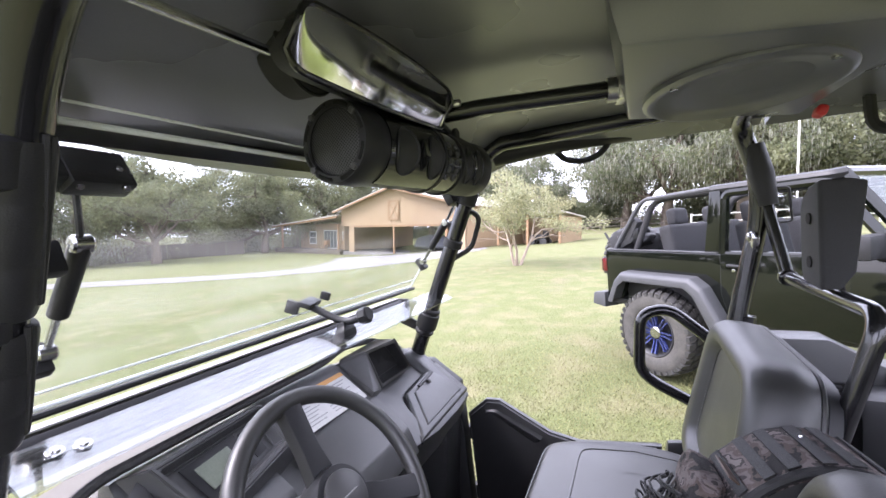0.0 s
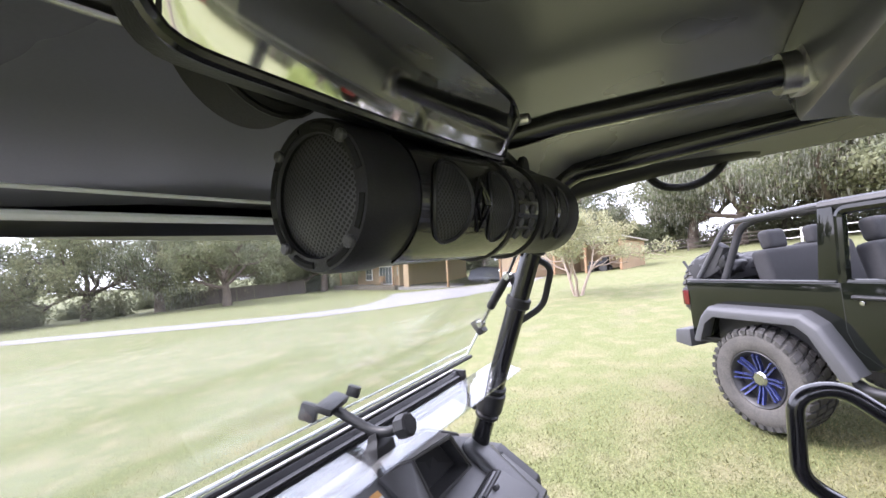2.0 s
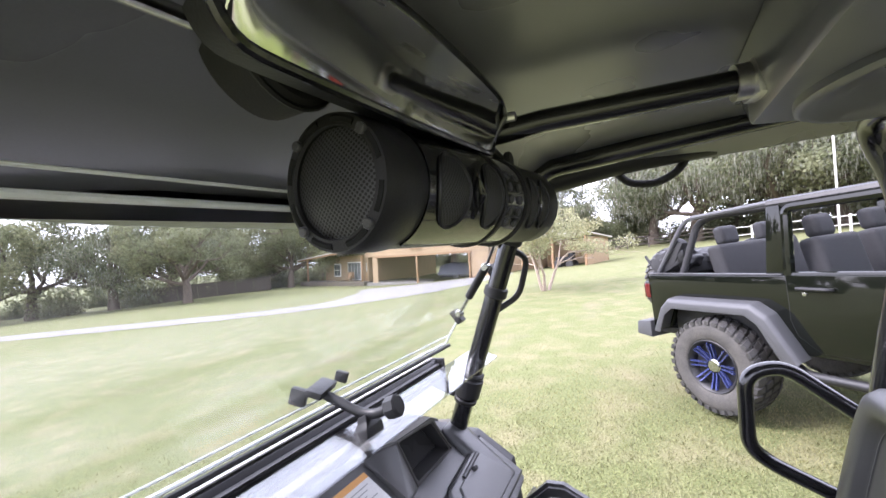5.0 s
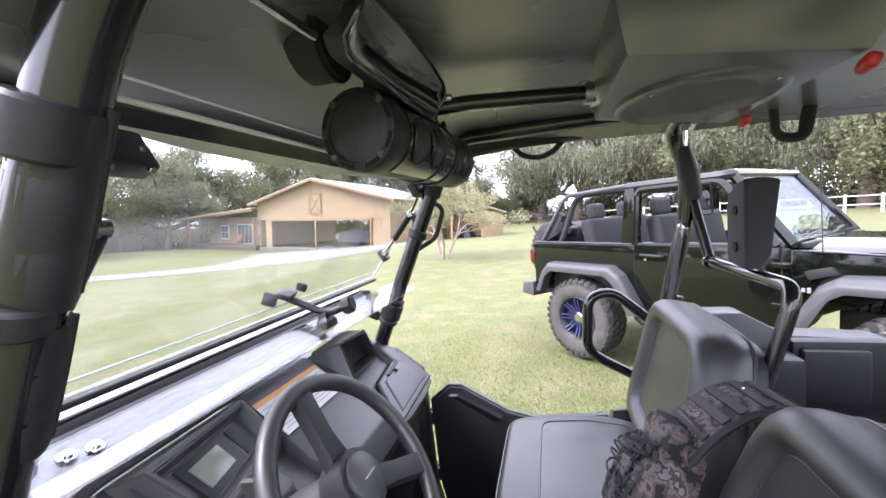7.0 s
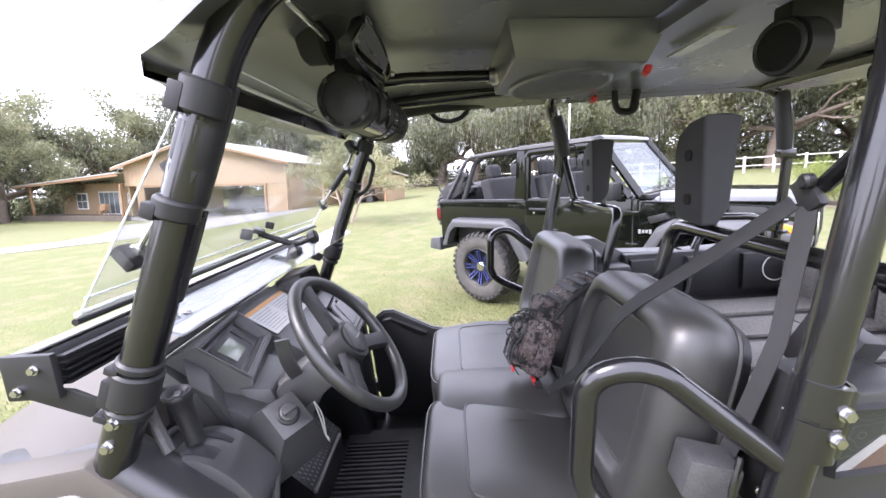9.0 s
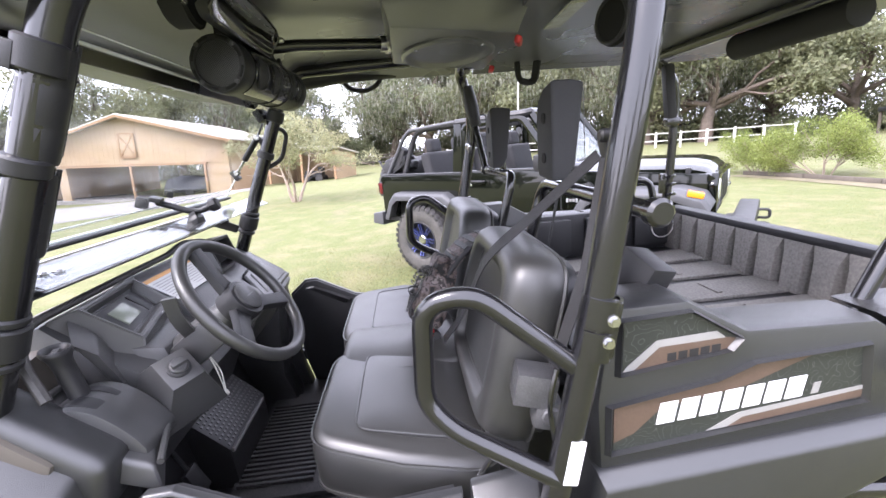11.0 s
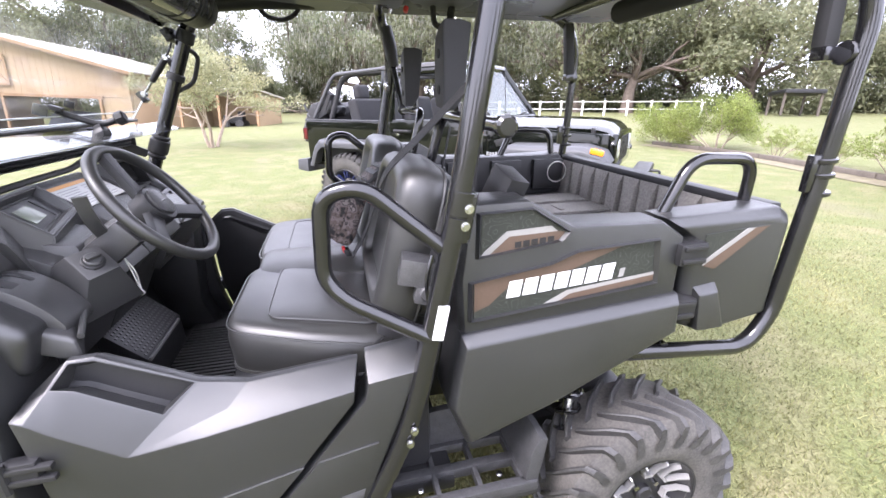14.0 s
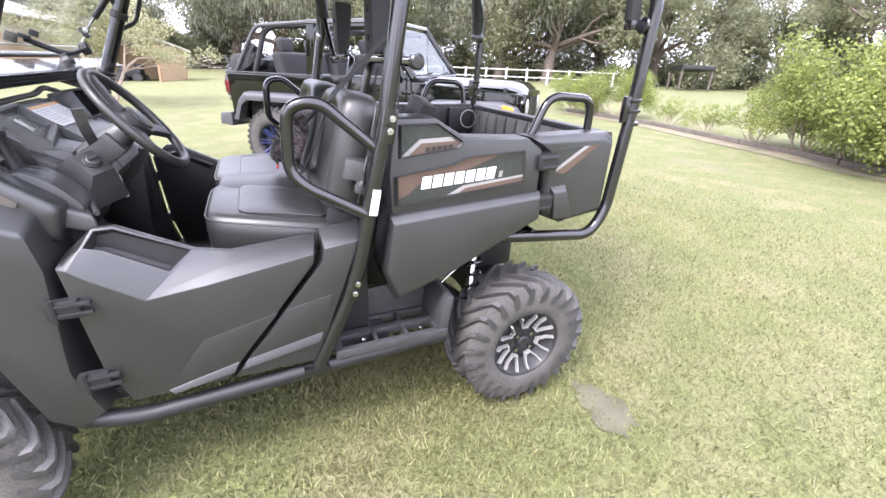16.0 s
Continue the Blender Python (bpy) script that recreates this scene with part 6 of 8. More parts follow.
# the face that looks back to the seats: grilles, control cluster
rear = math.atan2(*[(SB.to_3x3().inverted() @ Vector((0, -1, -0.15)))[i] for i in (1, 0)])
band(0.055, 0.292, rear - 1.1, rear + 1.1, RB * 0.97, "face_plate", TUBE, 24)
for z0, z1 in ((0.070, 0.130), (0.166, 0.214), (0.312, 0.345), (0.362, 0.392)):
    pts = []
    for i in range(26):
        t = 2 * math.pi * i / 26
        pts.append((rear + 0.62 * math.sin(t), (z0 + z1) / 2 + (z1 - z0) / 2 * math.cos(t)))
    r0 = RB * 0.97 + 0.0024
    b = bmesh.new()
    cz = (z0 + z1) / 2
    loft(b, [[SB @ Vector(((r0 + h) * math.cos(rear + (a - rear) * k), (r0 + h) * math.sin(rear + (a - rear) * k), cz + (z - cz) * k)) for a, z in pts] for k, h in ((1.0, -0.001), (0.97, 0.0006), (0.6, 0.0012), (0.2, 0.0016))])
    part("side_grille", b, GRILLE, sound, "oval perforated grille")
    b = bmesh.new()
    tube(b, [SB @ Vector(((r0 + 0.001) * math.cos(a), (r0 + 0.001) * math.sin(a), z)) for a, z in pts + pts[:1]], 0.0022, 6)
    part("grille_ring", b, TRIM, sound)
for z, w in ((0.148, 0.017), (0.353, 0.010)):
    b = bmesh.new()
    r0 = RB * 0.97 + 0.003
    for k in (1.0, 0.55):
        tube(b, [SB @ Vector((r0 * math.cos(rear + da * k), r0 * math.sin(rear + da * k), z + dz * k)) for da, dz in ((-0.42, 0), (0, w), (0.42, 0), (0, -w), (-0.42, 0))], 0.0024, 6)
    part("diamond_badge", b, TUBE, sound)
for i in range(5):
    for j in range(2):
        a = rear - 0.5 + i * 0.25
        b = bmesh.new()
        disc(b, SB @ Vector((RB * 1.01 * math.cos(a), RB * 1.01 * math.sin(a), 0.240 + j * 0.030)), SB.to_3x3() @ Vector((math.cos(a), math.sin(a), 0)), 0.006, 0.005, 10, 0.001)
        part("control_button", b, FLARE, sound)
band(0.222, 0.229, 0, 2 * math.pi - 0.01, RB * 0.97, "clamp_band", TRIM, 40, 0.004)
band(0.296, 0.306, 0, 2 * math.pi - 0.01, RB * 0.97, "clamp_band", TRIM, 40, 0.005)
for x in (-0.10, 0.12):
    b = bmesh.new()
    box(b, (x, 0.335, 1.865), (0.03, 0.05, 0.09), bev=0.004)
    part("bar_mount", b, TRIM, sound)
# wide mirror in a thin frame


def mirror_rows(k0, k1, dy):
    """Lower and upper edge along the mirror, between shares k0 and k1 of its width."""
    rows = []
    for u in k0 + (k1 - k0) * (0.5 - 0.5 * np.cos(np.linspace(0, math.pi, 33))):
        x = -0.405 + 0.435 * u
        y = 0.252 - 0.005 * math.sin(math.pi * u) + 0.012 * u + dy
        q = abs(2 * u - 1)
        lo = 1.838 + 0.010 * u - 0.006 * math.sin(math.pi * u) + 0.020 * q ** 30
        hi = 1.908 + 0.012 * u + 0.006 * math.sin(math.pi * u) - 0.022 * q ** 26
        rows.append((x, y, lo, hi))
    return rows


bm = bmesh.new()
loft(bm, [[(x, y, lo), (x, y + 0.024, lo + 0.004), (x, y - 0.001, hi - 0.004), (x, y - 0.0222, hi)] for x, y, lo, hi in mirror_rows(0, 1, 0)], bev=0.0)
mirror = part("rear_view_mirror", bm, TRIM, car, "wide black-framed rear-view mirror")
bm = bmesh.new()
loft(bm, [[(x, y - 0.0016, lo + 0.004), (x, y, lo + 0.004), (x, y - 0.0217, hi - 0.004), (x, y - 0.0235, hi - 0.004)] for x, y, lo, hi in mirror_rows(0.012, 0.988, 0)])
part("mirror_glass", bm, MIRROR, mirror)
bm = bmesh.new()
rows = mirror_rows(0, 1, -0.001)
loop = [(x, y, lo) for x, y, lo, hi in rows] + [(x, y - 0.0222, hi) for x, y, lo, hi in rows[::-1]]
tube(bm, loop + loop[:1], 0.0042, 8)
part("mirror_rim", bm, TUBE, mirror)
bm = bmesh.new()
disc(bm, (0.052, 0.245, 1.902), (0.3, -1, 0), 0.009, 0.028, 14, 0.003)
part("mirror_pin", bm, ALLOY, mirror)
bm = bmesh.new()
loft(bm, [[(-0.275 + 0.062 * k * math.cos(a), y, 1.925 - 0.068 * k * math.sin(a)) for a in np.linspace(0, math.pi, 20)] for y, k in ((0.325, 0.90), (0.332, 1.0), (0.372, 1.0), (0.380, 0.9))], bev=0.0)
mount = part("mirror_mount", bm, FOAM, mirror, "padded half-round mirror mount")
one("stitched_edge", WEB, mount, tube, [(-0.275 + 0.062 * math.cos(a), 0.331, 1.925 - 0.068 * math.sin(a)) for a in np.linspace(0, math.pi, 20)], 0.003, 6)
# chrome bar added for the highlight along the black cross tube
bm = bmesh.new()
box(bm, (-0.475, 0.303, 1.872), (0.20, 0.010, 0.010), (0, -2, 0), bev=0.003)
part("cage_tube_shine", bm, CHROME, mirror, "bright bar for the shine along the front cage tube")
bm = bmesh.new()
tube(bm, path([(0.05, 0.28, 1.87), (0.10, 0.27, 1.845), (0.20, 0.27, 1.84), (0.30, 0.285, 1.835)], 0.03), 0.007, 8)
disc(bm, (0.09, 0.262, 1.85), (0, -1, 0), 0.013, 0.01, 14, 0.002)
part("mirror_cable", bm, TRIM, mirror)

# ---- camouflage waist pack hung between the backrests ----
pack = base("waist_pack", UTV, "brown and black camouflage waist pack hung over the seat back", "bag")
C0, C1 = Vector((-0.005, -0.130, 0.985)), Vector((0.025, -0.215, 1.19))
AX = (C1 - C0).normalized()
OUT = Vector((0, 1, 0.45)).normalized()
OUT = (OUT - AX * OUT.dot(AX)).normalized()
SIDE = AX.cross(OUT)


def on_pack(u, v, d):
    """A place on the pack: u across, v up along it, d out from its middle plane."""
    return C0.lerp(C1, v) + SIDE * u + OUT * d


def pouch(name, u, v, d, size, seed, label=""):
    """A stuffed cloth box: flat-sided, round-edged, creased and sagging."""
    b = bmesh.new()
    bmesh.ops.create_icosphere(b, subdivisions=5, radius=1.0)
    for p in b.verts:
        n = p.co.normalized()
        q = Vector([math.copysign(abs(c) ** 0.5, c) for c in n])
        fold = abs(noise.noise(Vector((n.x * 3.5 + seed, n.y * 3.5, n.z * 7)))) - 0.25
        k = 1 + 0.10 * noise.noise(n * 1.8 + Vector((seed, 0, 0))) - 0.10 * fold + 0.025 * noise.noise(n * 13 + Vector((0, seed, 0)))
        q *= k
        sag = 1 + 0.10 * (q.z < 0) * -q.z
        p.co = on_pack(q.x * size[0] * sag + u, v + q.z * size[1] / (C1 - C0).length, q.y * size[2] * sag + d)
    return part(name, b, CAMO, pack, label, 80)


main = pouch("pouch", 0.0, 0.52, 0.030, (0.078, 0.105, 0.042), 1.3, "bulging camouflage main pouch")
pouch("front_pocket", -0.018, 0.34, 0.080, (0.056, 0.062, 0.024), 4.1)
pouch("side_pocket", 0.052, 0.46, 0.066, (0.030, 0.070, 0.026), 7.7)
pouch("top_flap", 0.0, 0.95, 0.052, (0.070, 0.030, 0.024), 9.2)
# seams, zip lines and webbing ladders
for v, d, w in ((0.72, 0.080, 0.066), (0.30, 0.098, 0.050), (0.10, 0.082, 0.058)):
    one("zip_line", WEB, pack, tube, [on_pack(w * t, v + 0.03 * math.sin(3 * t), d * (1 - 0.16 * t * t)) for t in np.linspace(-1, 1, 9)], 0.0034, 6)
for u in (-0.045, -0.008, 0.030, 0.058):
    bm = bmesh.new()
    strap(bm, [on_pack(u, v, d) for v, d in ((0.02, 0.070), (0.14, 0.102), (0.32, 0.108), (0.50, 0.098), (0.66, 0.082), (0.84, 0.078))], SIDE, 0.013, 0.003)
    part("webbing", bm, WEB, pack, "black webbing strap")
for v, d in ((0.22, 0.108), (0.44, 0.104), (0.60, 0.092)):
    bm = bmesh.new()
    strap(bm, [on_pack(u, v, d - 3.2 * u * u) for u in (-0.066, -0.03, 0.0, 0.03, 0.066)], AX, 0.012, 0.003)
    part("webbing", bm, WEB, pack, "black webbing strap")
for k in range(6):
    ps = [on_pack(0.062 * math.sin(t * 2.3 + k), 0.42 + 0.085 * k + 0.05 * math.cos(t * 3.1 + k * 1.7), 0.110 - 0.02 * k / 6 + 0.012 * math.sin(t * 5 + k)) for t in np.linspace(0, 2.6, 15)]
    one("bungee_cord", WEB, pack, tube, ps, 0.0023, 6, label="black bungee cord lacing")
for u, v, d in ((0.030, 0.36, 0.114), (0.030, 0.24, 0.112), (-0.045, 0.58, 0.100), (0.058, 0.62, 0.098)):
    bm = bmesh.new()
    for du, dv, w, h in ((0, 0.05, 0.020, 0.010), (0, -0.05, 0.020, 0.010), (0, 0, 0.009, 0.020)):
        o = on_pack(u + du, v + dv, d)
        loft(bm, [[o + SIDE * a * w / 2 + AX * b * h / 2 + OUT * e for a, b in ((-1, -1), (1, -1), (1, 1), (-1, 1))] for e in (-0.003, 0.004)], bev=0.001)
    part("side_buckle", bm, REEL, pack, "grey plastic buckle")
# padded belt over the seat backs
BELT = path([(0.012, -0.165, 1.165), (0.02, -0.225, 1.235), (0.03, -0.29, 1.272), (0.035, -0.36, 1.272), (0.04, -0.42, 1.22), (0.045, -0.45, 1.10)], 0.06)
bm = bmesh.new()
strap(bm, BELT, (1, 0.2, 0), 0.112, 0.020)
part("hip_belt", bm, CAMO, pack, "camouflage padded belt over the seat back")
for e in (-1, 1):
    one("belt_edge", WEB, pack, tube, [p + Vector((0.056 * e, 0.011 * e, 0.003)) for p in BELT], 0.008, 8)
n = len(BELT)
for k in range(2, n - 4, 3):
    d = (BELT[k + 1] - BELT[k - 1]).normalized()
    up = Vector((1, 0.2, 0)).normalized().cross(d)
    up = up if up.z > 0 else -up
    bm = bmesh.new()
    strap(bm, [BELT[k] + Vector((u, 0.2 * u, 0)) + up * 0.0125 for u in (-0.054, 0.0, 0.054)], d, 0.018, 0.003)
    part("belt_loop", bm, WEB, pack, "black webbing loop")
one("snap", CHROME, pack, disc, BELT[n // 2 - 2] + Vector((0.018, 0.004, 0.013)), (0, 0.4, 1), 0.004, 0.003, 12, 0.001, label="bright snap stud")
one("belt_patch", BROWN, pack, box, BELT[2] + Vector((-0.01, 0.006, 0.014)), (0.062, 0.030, 0.003), (40, 0, 8), bev=0.001, label="dusty brown cloth patch")
one("zip_pull", RED, pack, box, on_pack(-0.042, -0.03, 0.062), (0.018, 0.010, 0.026), (0, 20, 0), bev=0.004, label="red zip pull")

# ---- the parked open-top car ----
JEEP = on_slope(5.266, -0.831, 227.0, 0.035)
jeep = base("off_road_car", JEEP, "dark green two-door off-road car with its soft top folded away", "car")
for s in (-1, 1):
    bm = bmesh.new()
    prism(bm, [(-0.72, 0.66), (-0.735, 1.18), (-0.70, 1.215), (0.59, 1.22), (1.80, 1.225), (1.80, 0.62), (0.53, 0.62), (0.42, 0.93), (0.34, 0.98), (-0.36, 0.98), (-0.42, 0.93), (-0.50, 0.70)], "y", s * 0.735, s * 0.79, bev=0.012)
    part("body_side", bm, PAINT, jeep, "glossy dark green body side")
    # door: shadow gap, skin, window frame, handle, hinges
    skin = [(0.60, 1.225), (0.60, 0.88), (0.64, 0.76), (0.78, 0.655), (1.745, 0.655), (1.745, 1.228)]
    one("door_gap", TRIM, jeep, prism, inset(skin, 1.016), "y", s * 0.780, s * 0.7925)
    bm = bmesh.new()
    prism(bm, skin, "y", s * 0.75, s * 0.803, bev=0.008)
    jdoor = part("door", bm, PAINT, jeep, "glossy dark green door")
    bm = bmesh.new()
    frame_pts = [(0.615, s * 0.775, 1.22), (0.625, s * 0.745, 1.735), (1.33, s * 0.735, 1.75), (1.72, s * 0.775, 1.235)]
    tube(bm, path(frame_pts, 0.06), 0.036, 8, flat=1.0)
    tube(bm, [(0.62, s * 0.778, 1.225), (1.73, s * 0.778, 1.235)], 0.022, 8)
    part("window_frame", bm, PAINT, jdoor)
    bm = bmesh.new()
    tube(bm, path([(0.68, s * 0.81, 1.125), (0.69, s * 0.845, 1.128), (0.88, s * 0.845, 1.125), (0.89, s * 0.81, 1.12)], 0.02), 0.014, 8, flat=1.2)
    part("door_handle", bm, TRIM, jdoor, "black door handle")
    bm = bmesh.new()
    disc(bm, (0.715, s * 0.808, 1.085), (0, s, 0), 0.015, 0.01, 14, 0.002)
    part("door_lock", bm, CHROME, jdoor)
    for z in (1.10, 0.80):
        bm = bmesh.new()
        box(bm, (1.76, s * 0.812, z), (0.13, 0.03, 0.045), bev=0.010)
        part("door_hinge", bm, PAINT, jdoor)
    # side mirror
    bm = bmesh.new()
    box(bm, (1.62, s * 0.93, 1.31), (0.10, 0.20, 0.16), bev=0.03)
    tube(bm, [(1.64, s * 0.78, 1.22), (1.63, s * 0.90, 1.26)], 0.02, 8)
    part("side_mirror", bm, TRIM, jeep, "black door mirror")
    # pillar behind the door, roof rail
    bm = bmesh.new()
    prism(bm, [(0.44, 1.215), (0.59, 1.215), (0.60, 1.76), (0.50, 1.76)], "y", s * 0.70, s * 0.775, bev=0.015)
    part("rear_door_pillar", bm, PAINT, jeep)
    bm = bmesh.new()
    tube(bm, path([(0.50, s * 0.73, 1.77), (1.33, s * 0.70, 1.79), (1.40, s * 0.66, 1.80)], 0.05), 0.042, 8)
    part("roof_rail", bm, TRIM, jeep)
    # sport bar and folded soft-top frame at the back
    bm = bmesh.new()
    tube(bm, path([(-0.46, s * 0.66, 1.10), (-0.22, s * 0.63, 1.68), (-0.08, s * 0.62, 1.745), (0.55, s * 0.63, 1.76)], 0.08), 0.032, 10)
    part("sport_bar", bm, FOAM, jeep, "padded black sport bar")
    bm = bmesh.new()
    tube(bm, path([(-0.66, s * 0.70, 1.235), (-0.33, s * 0.70, 1.68), (-0.24, s * 0.70, 1.745), (0.50, s * 0.72, 1.785)], 0.04), 0.022, 8)
    part("top_frame", bm, FLARE, jeep, "grey soft-top side frame")
    bm = bmesh.new()
    box(bm, (-0.62, s * 0.58, 1.32), (0.32, 0.22, 0.20), (0, -25, 0), bev=0.05)
    box(bm, (-0.48, s * 0.64, 1.42), (0.12, 0.10, 0.30), (0, 30, 0), bev=0.03)
    tube(bm, [(-0.80, s * 0.55, 1.30), (-0.45, s * 0.62, 1.42)], 0.03, 8)
    tube(bm, [(-0.82, s * 0.50, 1.24), (-0.50, s * 0.60, 1.24)], 0.025, 8)
    box(bm, (-0.60, s * 0.33, 1.27), (0.30, 0.56, 0.20), (0, -8, 0), bev=0.06)
    box(bm, (-0.72, s * 0.30, 1.36), (0.16, 0.60, 0.10), (0, 14, 0), bev=0.03)
    tube(bm, [(-0.86, s * 0.66, 1.40), (-0.70, s * 0.68, 1.20), (-0.40, s * 0.69, 1.62)], 0.014, 8)
    part("folded_top", bm, FOAM, jeep, "folded black soft-top cloth")
    # belt-line trim, its grey standing for the highlight along the tub top
    one("tub_rail", FLARE, jeep, box, (-0.07, s * 0.775, 1.226), (1.28, 0.05, 0.012), bev=0.004)
    # flares
    arch = [(-0.60, 0.70), (-0.50, 0.92), (-0.41, 1.01), (0.38, 1.01), (0.50, 0.93), (0.70, 0.60), (0.60, 0.58), (0.43, 0.88), (0.34, 0.945), (-0.36, 0.945), (-0.45, 0.88), (-0.53, 0.69)]
    bm = bmesh.new()
    loft(bm, [[(x, s * 0.775, z) for x, z in arch], [(x, s * 0.90, z - 0.012) for x, z in arch], [(x, s * 0.93, z - 0.04) for x, z in inset(arch, 0.985)]], bev=0.012)
    part("rear_flare", bm, FLARE, jeep, "matt grey wheel arch flare")
    archf = [(1.72, 0.58), (1.84, 0.74), (1.98, 0.98), (2.08, 1.04), (2.78, 1.05), (2.95, 1.00), (3.02, 0.90), (2.96, 0.86), (2.88, 0.94), (2.76, 0.985), (2.12, 0.98), (2.04, 0.93), (1.90, 0.66), (1.82, 0.57)]
    bm = bmesh.new()
    loft(bm, [[(x, s * 0.58, z + 0.01) for x, z in archf], [(x, s * 0.88, z) for x, z in archf], [(x, s * 0.935, z - 0.035) for x, z in inset(archf, 0.985)]], bev=0.014)
    part("front_flare", bm, FLARE, jeep, "matt grey front wing flare")
    bm = bmesh.new()
    box(bm, (2.90, s * 0.885, 1.01), (0.12, 0.085, 0.05), (0, 12, -12 * s), bev=0.012)
    part("marker_lamp", bm, AMBER, jeep, "amber marker lamp")
    # inner wheel arches, sills
    one("wheel_well", TRIM, jeep, box, (0.0, s * 0.60, 0.80), (0.96, 0.30, 0.36), bev=0.04)
    one("wheel_well", TRIM, jeep, box, (2.46, s * 0.52, 0.80), (0.9, 0.14, 0.40), bev=0.04)
    one("side_step", TRIM, jeep, tube, path([(0.62, s * 0.80, 0.52), (0.72, s * 0.87, 0.50), (1.72, s * 0.87, 0.50), (1.82, s * 0.80, 0.52)], 0.06), 0.035, 10)
    # front wing panel with vent
    bm = bmesh.new()
    loft(bm, [[(1.80, s * 0.785, 1.215), (1.80, s * 0.785, 0.66), (1.80, s * 0.60, 0.66), (1.80, s * 0.60, 1.215)], [(2.05, s * 0.72, 1.20), (2.05, s * 0.72, 0.80), (2.05, s * 0.56, 0.80), (2.05, s * 0.56, 1.20)], [(2.95, s * 0.60, 1.14), (2.95, s * 0.60, 0.80), (2.95, s * 0.45, 0.80), (2.95, s * 0.45, 1.14)]], bev=0.015)
    wing = part("front_wing", bm, PAINT, jeep)
    one("wing_vent", TRIM, wing, prism, [(1.87, 1.06), (2.02, 1.10), (2.06, 1.05), (1.90, 1.0)], "y", s * 0.70, s * 0.775, bev=0.006)
    for k in range(4):
        one("word_mark", PRINT, wing, box, (1.815 + 0.03 * k, s * (0.793 - 0.0032 * k), 0.93), (0.022, 0.006, 0.040 if k in (0, 3) else 0.028), (0, 0, -6 * s), bev=0.002, label="small grey badge block")
    # lamps
    bm = bmesh.new()
    disc(bm, (3.005, s * 0.43, 1.0), (1, 0, 0), 0.095, 0.04, 28, 0.012)
    part("headlight", bm, LAMP, jeep, "round headlight")
    bm = bmesh.new()
    box(bm, (-0.735, s * 0.715, 1.045), (0.09, 0.15, 0.20), bev=0.015)
    tl = part("tail_lamp", bm, TRIM, jeep)
    one("tail_lens", REDLENS, tl, box, (-0.755, s * 0.725, 1.05), (0.075, 0.145, 0.15), bev=0.012, label="red tail lens")
    one("tow_hook", TRIM, jeep, tube, path([(3.28, s * 0.35, 0.70), (3.38, s * 0.35, 0.70), (3.38, s * 0.35, 0.62), (3.28, s * 0.35, 0.62)], 0.03), 0.014, 8)

bm = bmesh.new()
box(bm, (0.53, 0, 0.64), (2.5, 1.48, 0.06), bev=0.01)
part("floor", bm, TRIM, jeep)
bm = bmesh.new()
box(bm, (-0.70, 0, 0.92), (0.06, 1.48, 0.56), bev=0.02)
part("tailgate", bm, PAINT, jeep, "glossy dark green tailgate")
bm = bmesh.new()
rings = []
for x, w, zc in ((1.74, 0.72, 1.242), (1.95, 0.70, 1.245), (2.4, 0.64, 1.243), (2.8, 0.58, 1.233), (2.92, 0.56, 1.205), (2.99, 0.54, 1.15), (3.0, 0.53, 1.11)):
    us = np.linspace(-1, 1, 17)
    rings.append([(x, w * u, zc + 0.022 * (abs(u) < 0.55) - 0.05 * abs(u) ** 5) for u in us] + [(x, w * u, zc - 0.10) for u in us[::-1]])
loft(bm, rings)
part("bonnet", bm, PAINT, jeep, "glossy dark green bonnet")
for s in (-1, 1):
    bm = bmesh.new()
    box(bm, (2.80, s * 0.585, 1.15), (0.04, 0.035, 0.09), bev=0.008)
    part("bonnet_latch", bm, TRIM, jeep)
    bm = bmesh.new()
    tube(bm, [(1.80, s * 0.30 - 0.2, 1.27), (1.76, s * 0.30 + 0.25, 1.30)], 0.010, 6)
    part("wiper", bm, TRIM, jeep)
one("cowl", TRIM, jeep, box, (1.80, 0, 1.235), (0.14, 1.36, 0.04), bev=0.01)
bm = bmesh.new()
prism(bm, [(-0.56, 0.80), (-0.57, 1.05), (-0.50, 1.14), (0.50, 1.14), (0.57, 1.05), (0.56, 0.80)], "x", 2.95, 3.02, bev=0.02)
grille = part("front_grille", bm, PAINT, jeep, "glossy dark green slotted grille")
for k in range(7):
    one("grille_slot", TRIM, grille, box, (3.018, (k - 3) * 0.085, 0.98), (0.012, 0.045, 0.24), bev=0.004)
bm = bmesh.new()
box(bm, (3.20, 0, 0.66), (0.18, 1.60, 0.16), bev=0.03)
box(bm, (3.12, 0, 0.58), (0.2, 0.9, 0.12), bev=0.03)
part("front_bumper", bm, TRIM, jeep, "black steel front bumper")
bm = bmesh.new()
prism(bm, [(-0.72, 0.56), (-0.72, 0.74), (-0.90, 0.72), (-0.92, 0.58)], "y", -0.84, 0.84, bev=0.02)
part("rear_bumper", bm, FLARE, jeep, "grey plastic rear bumper")
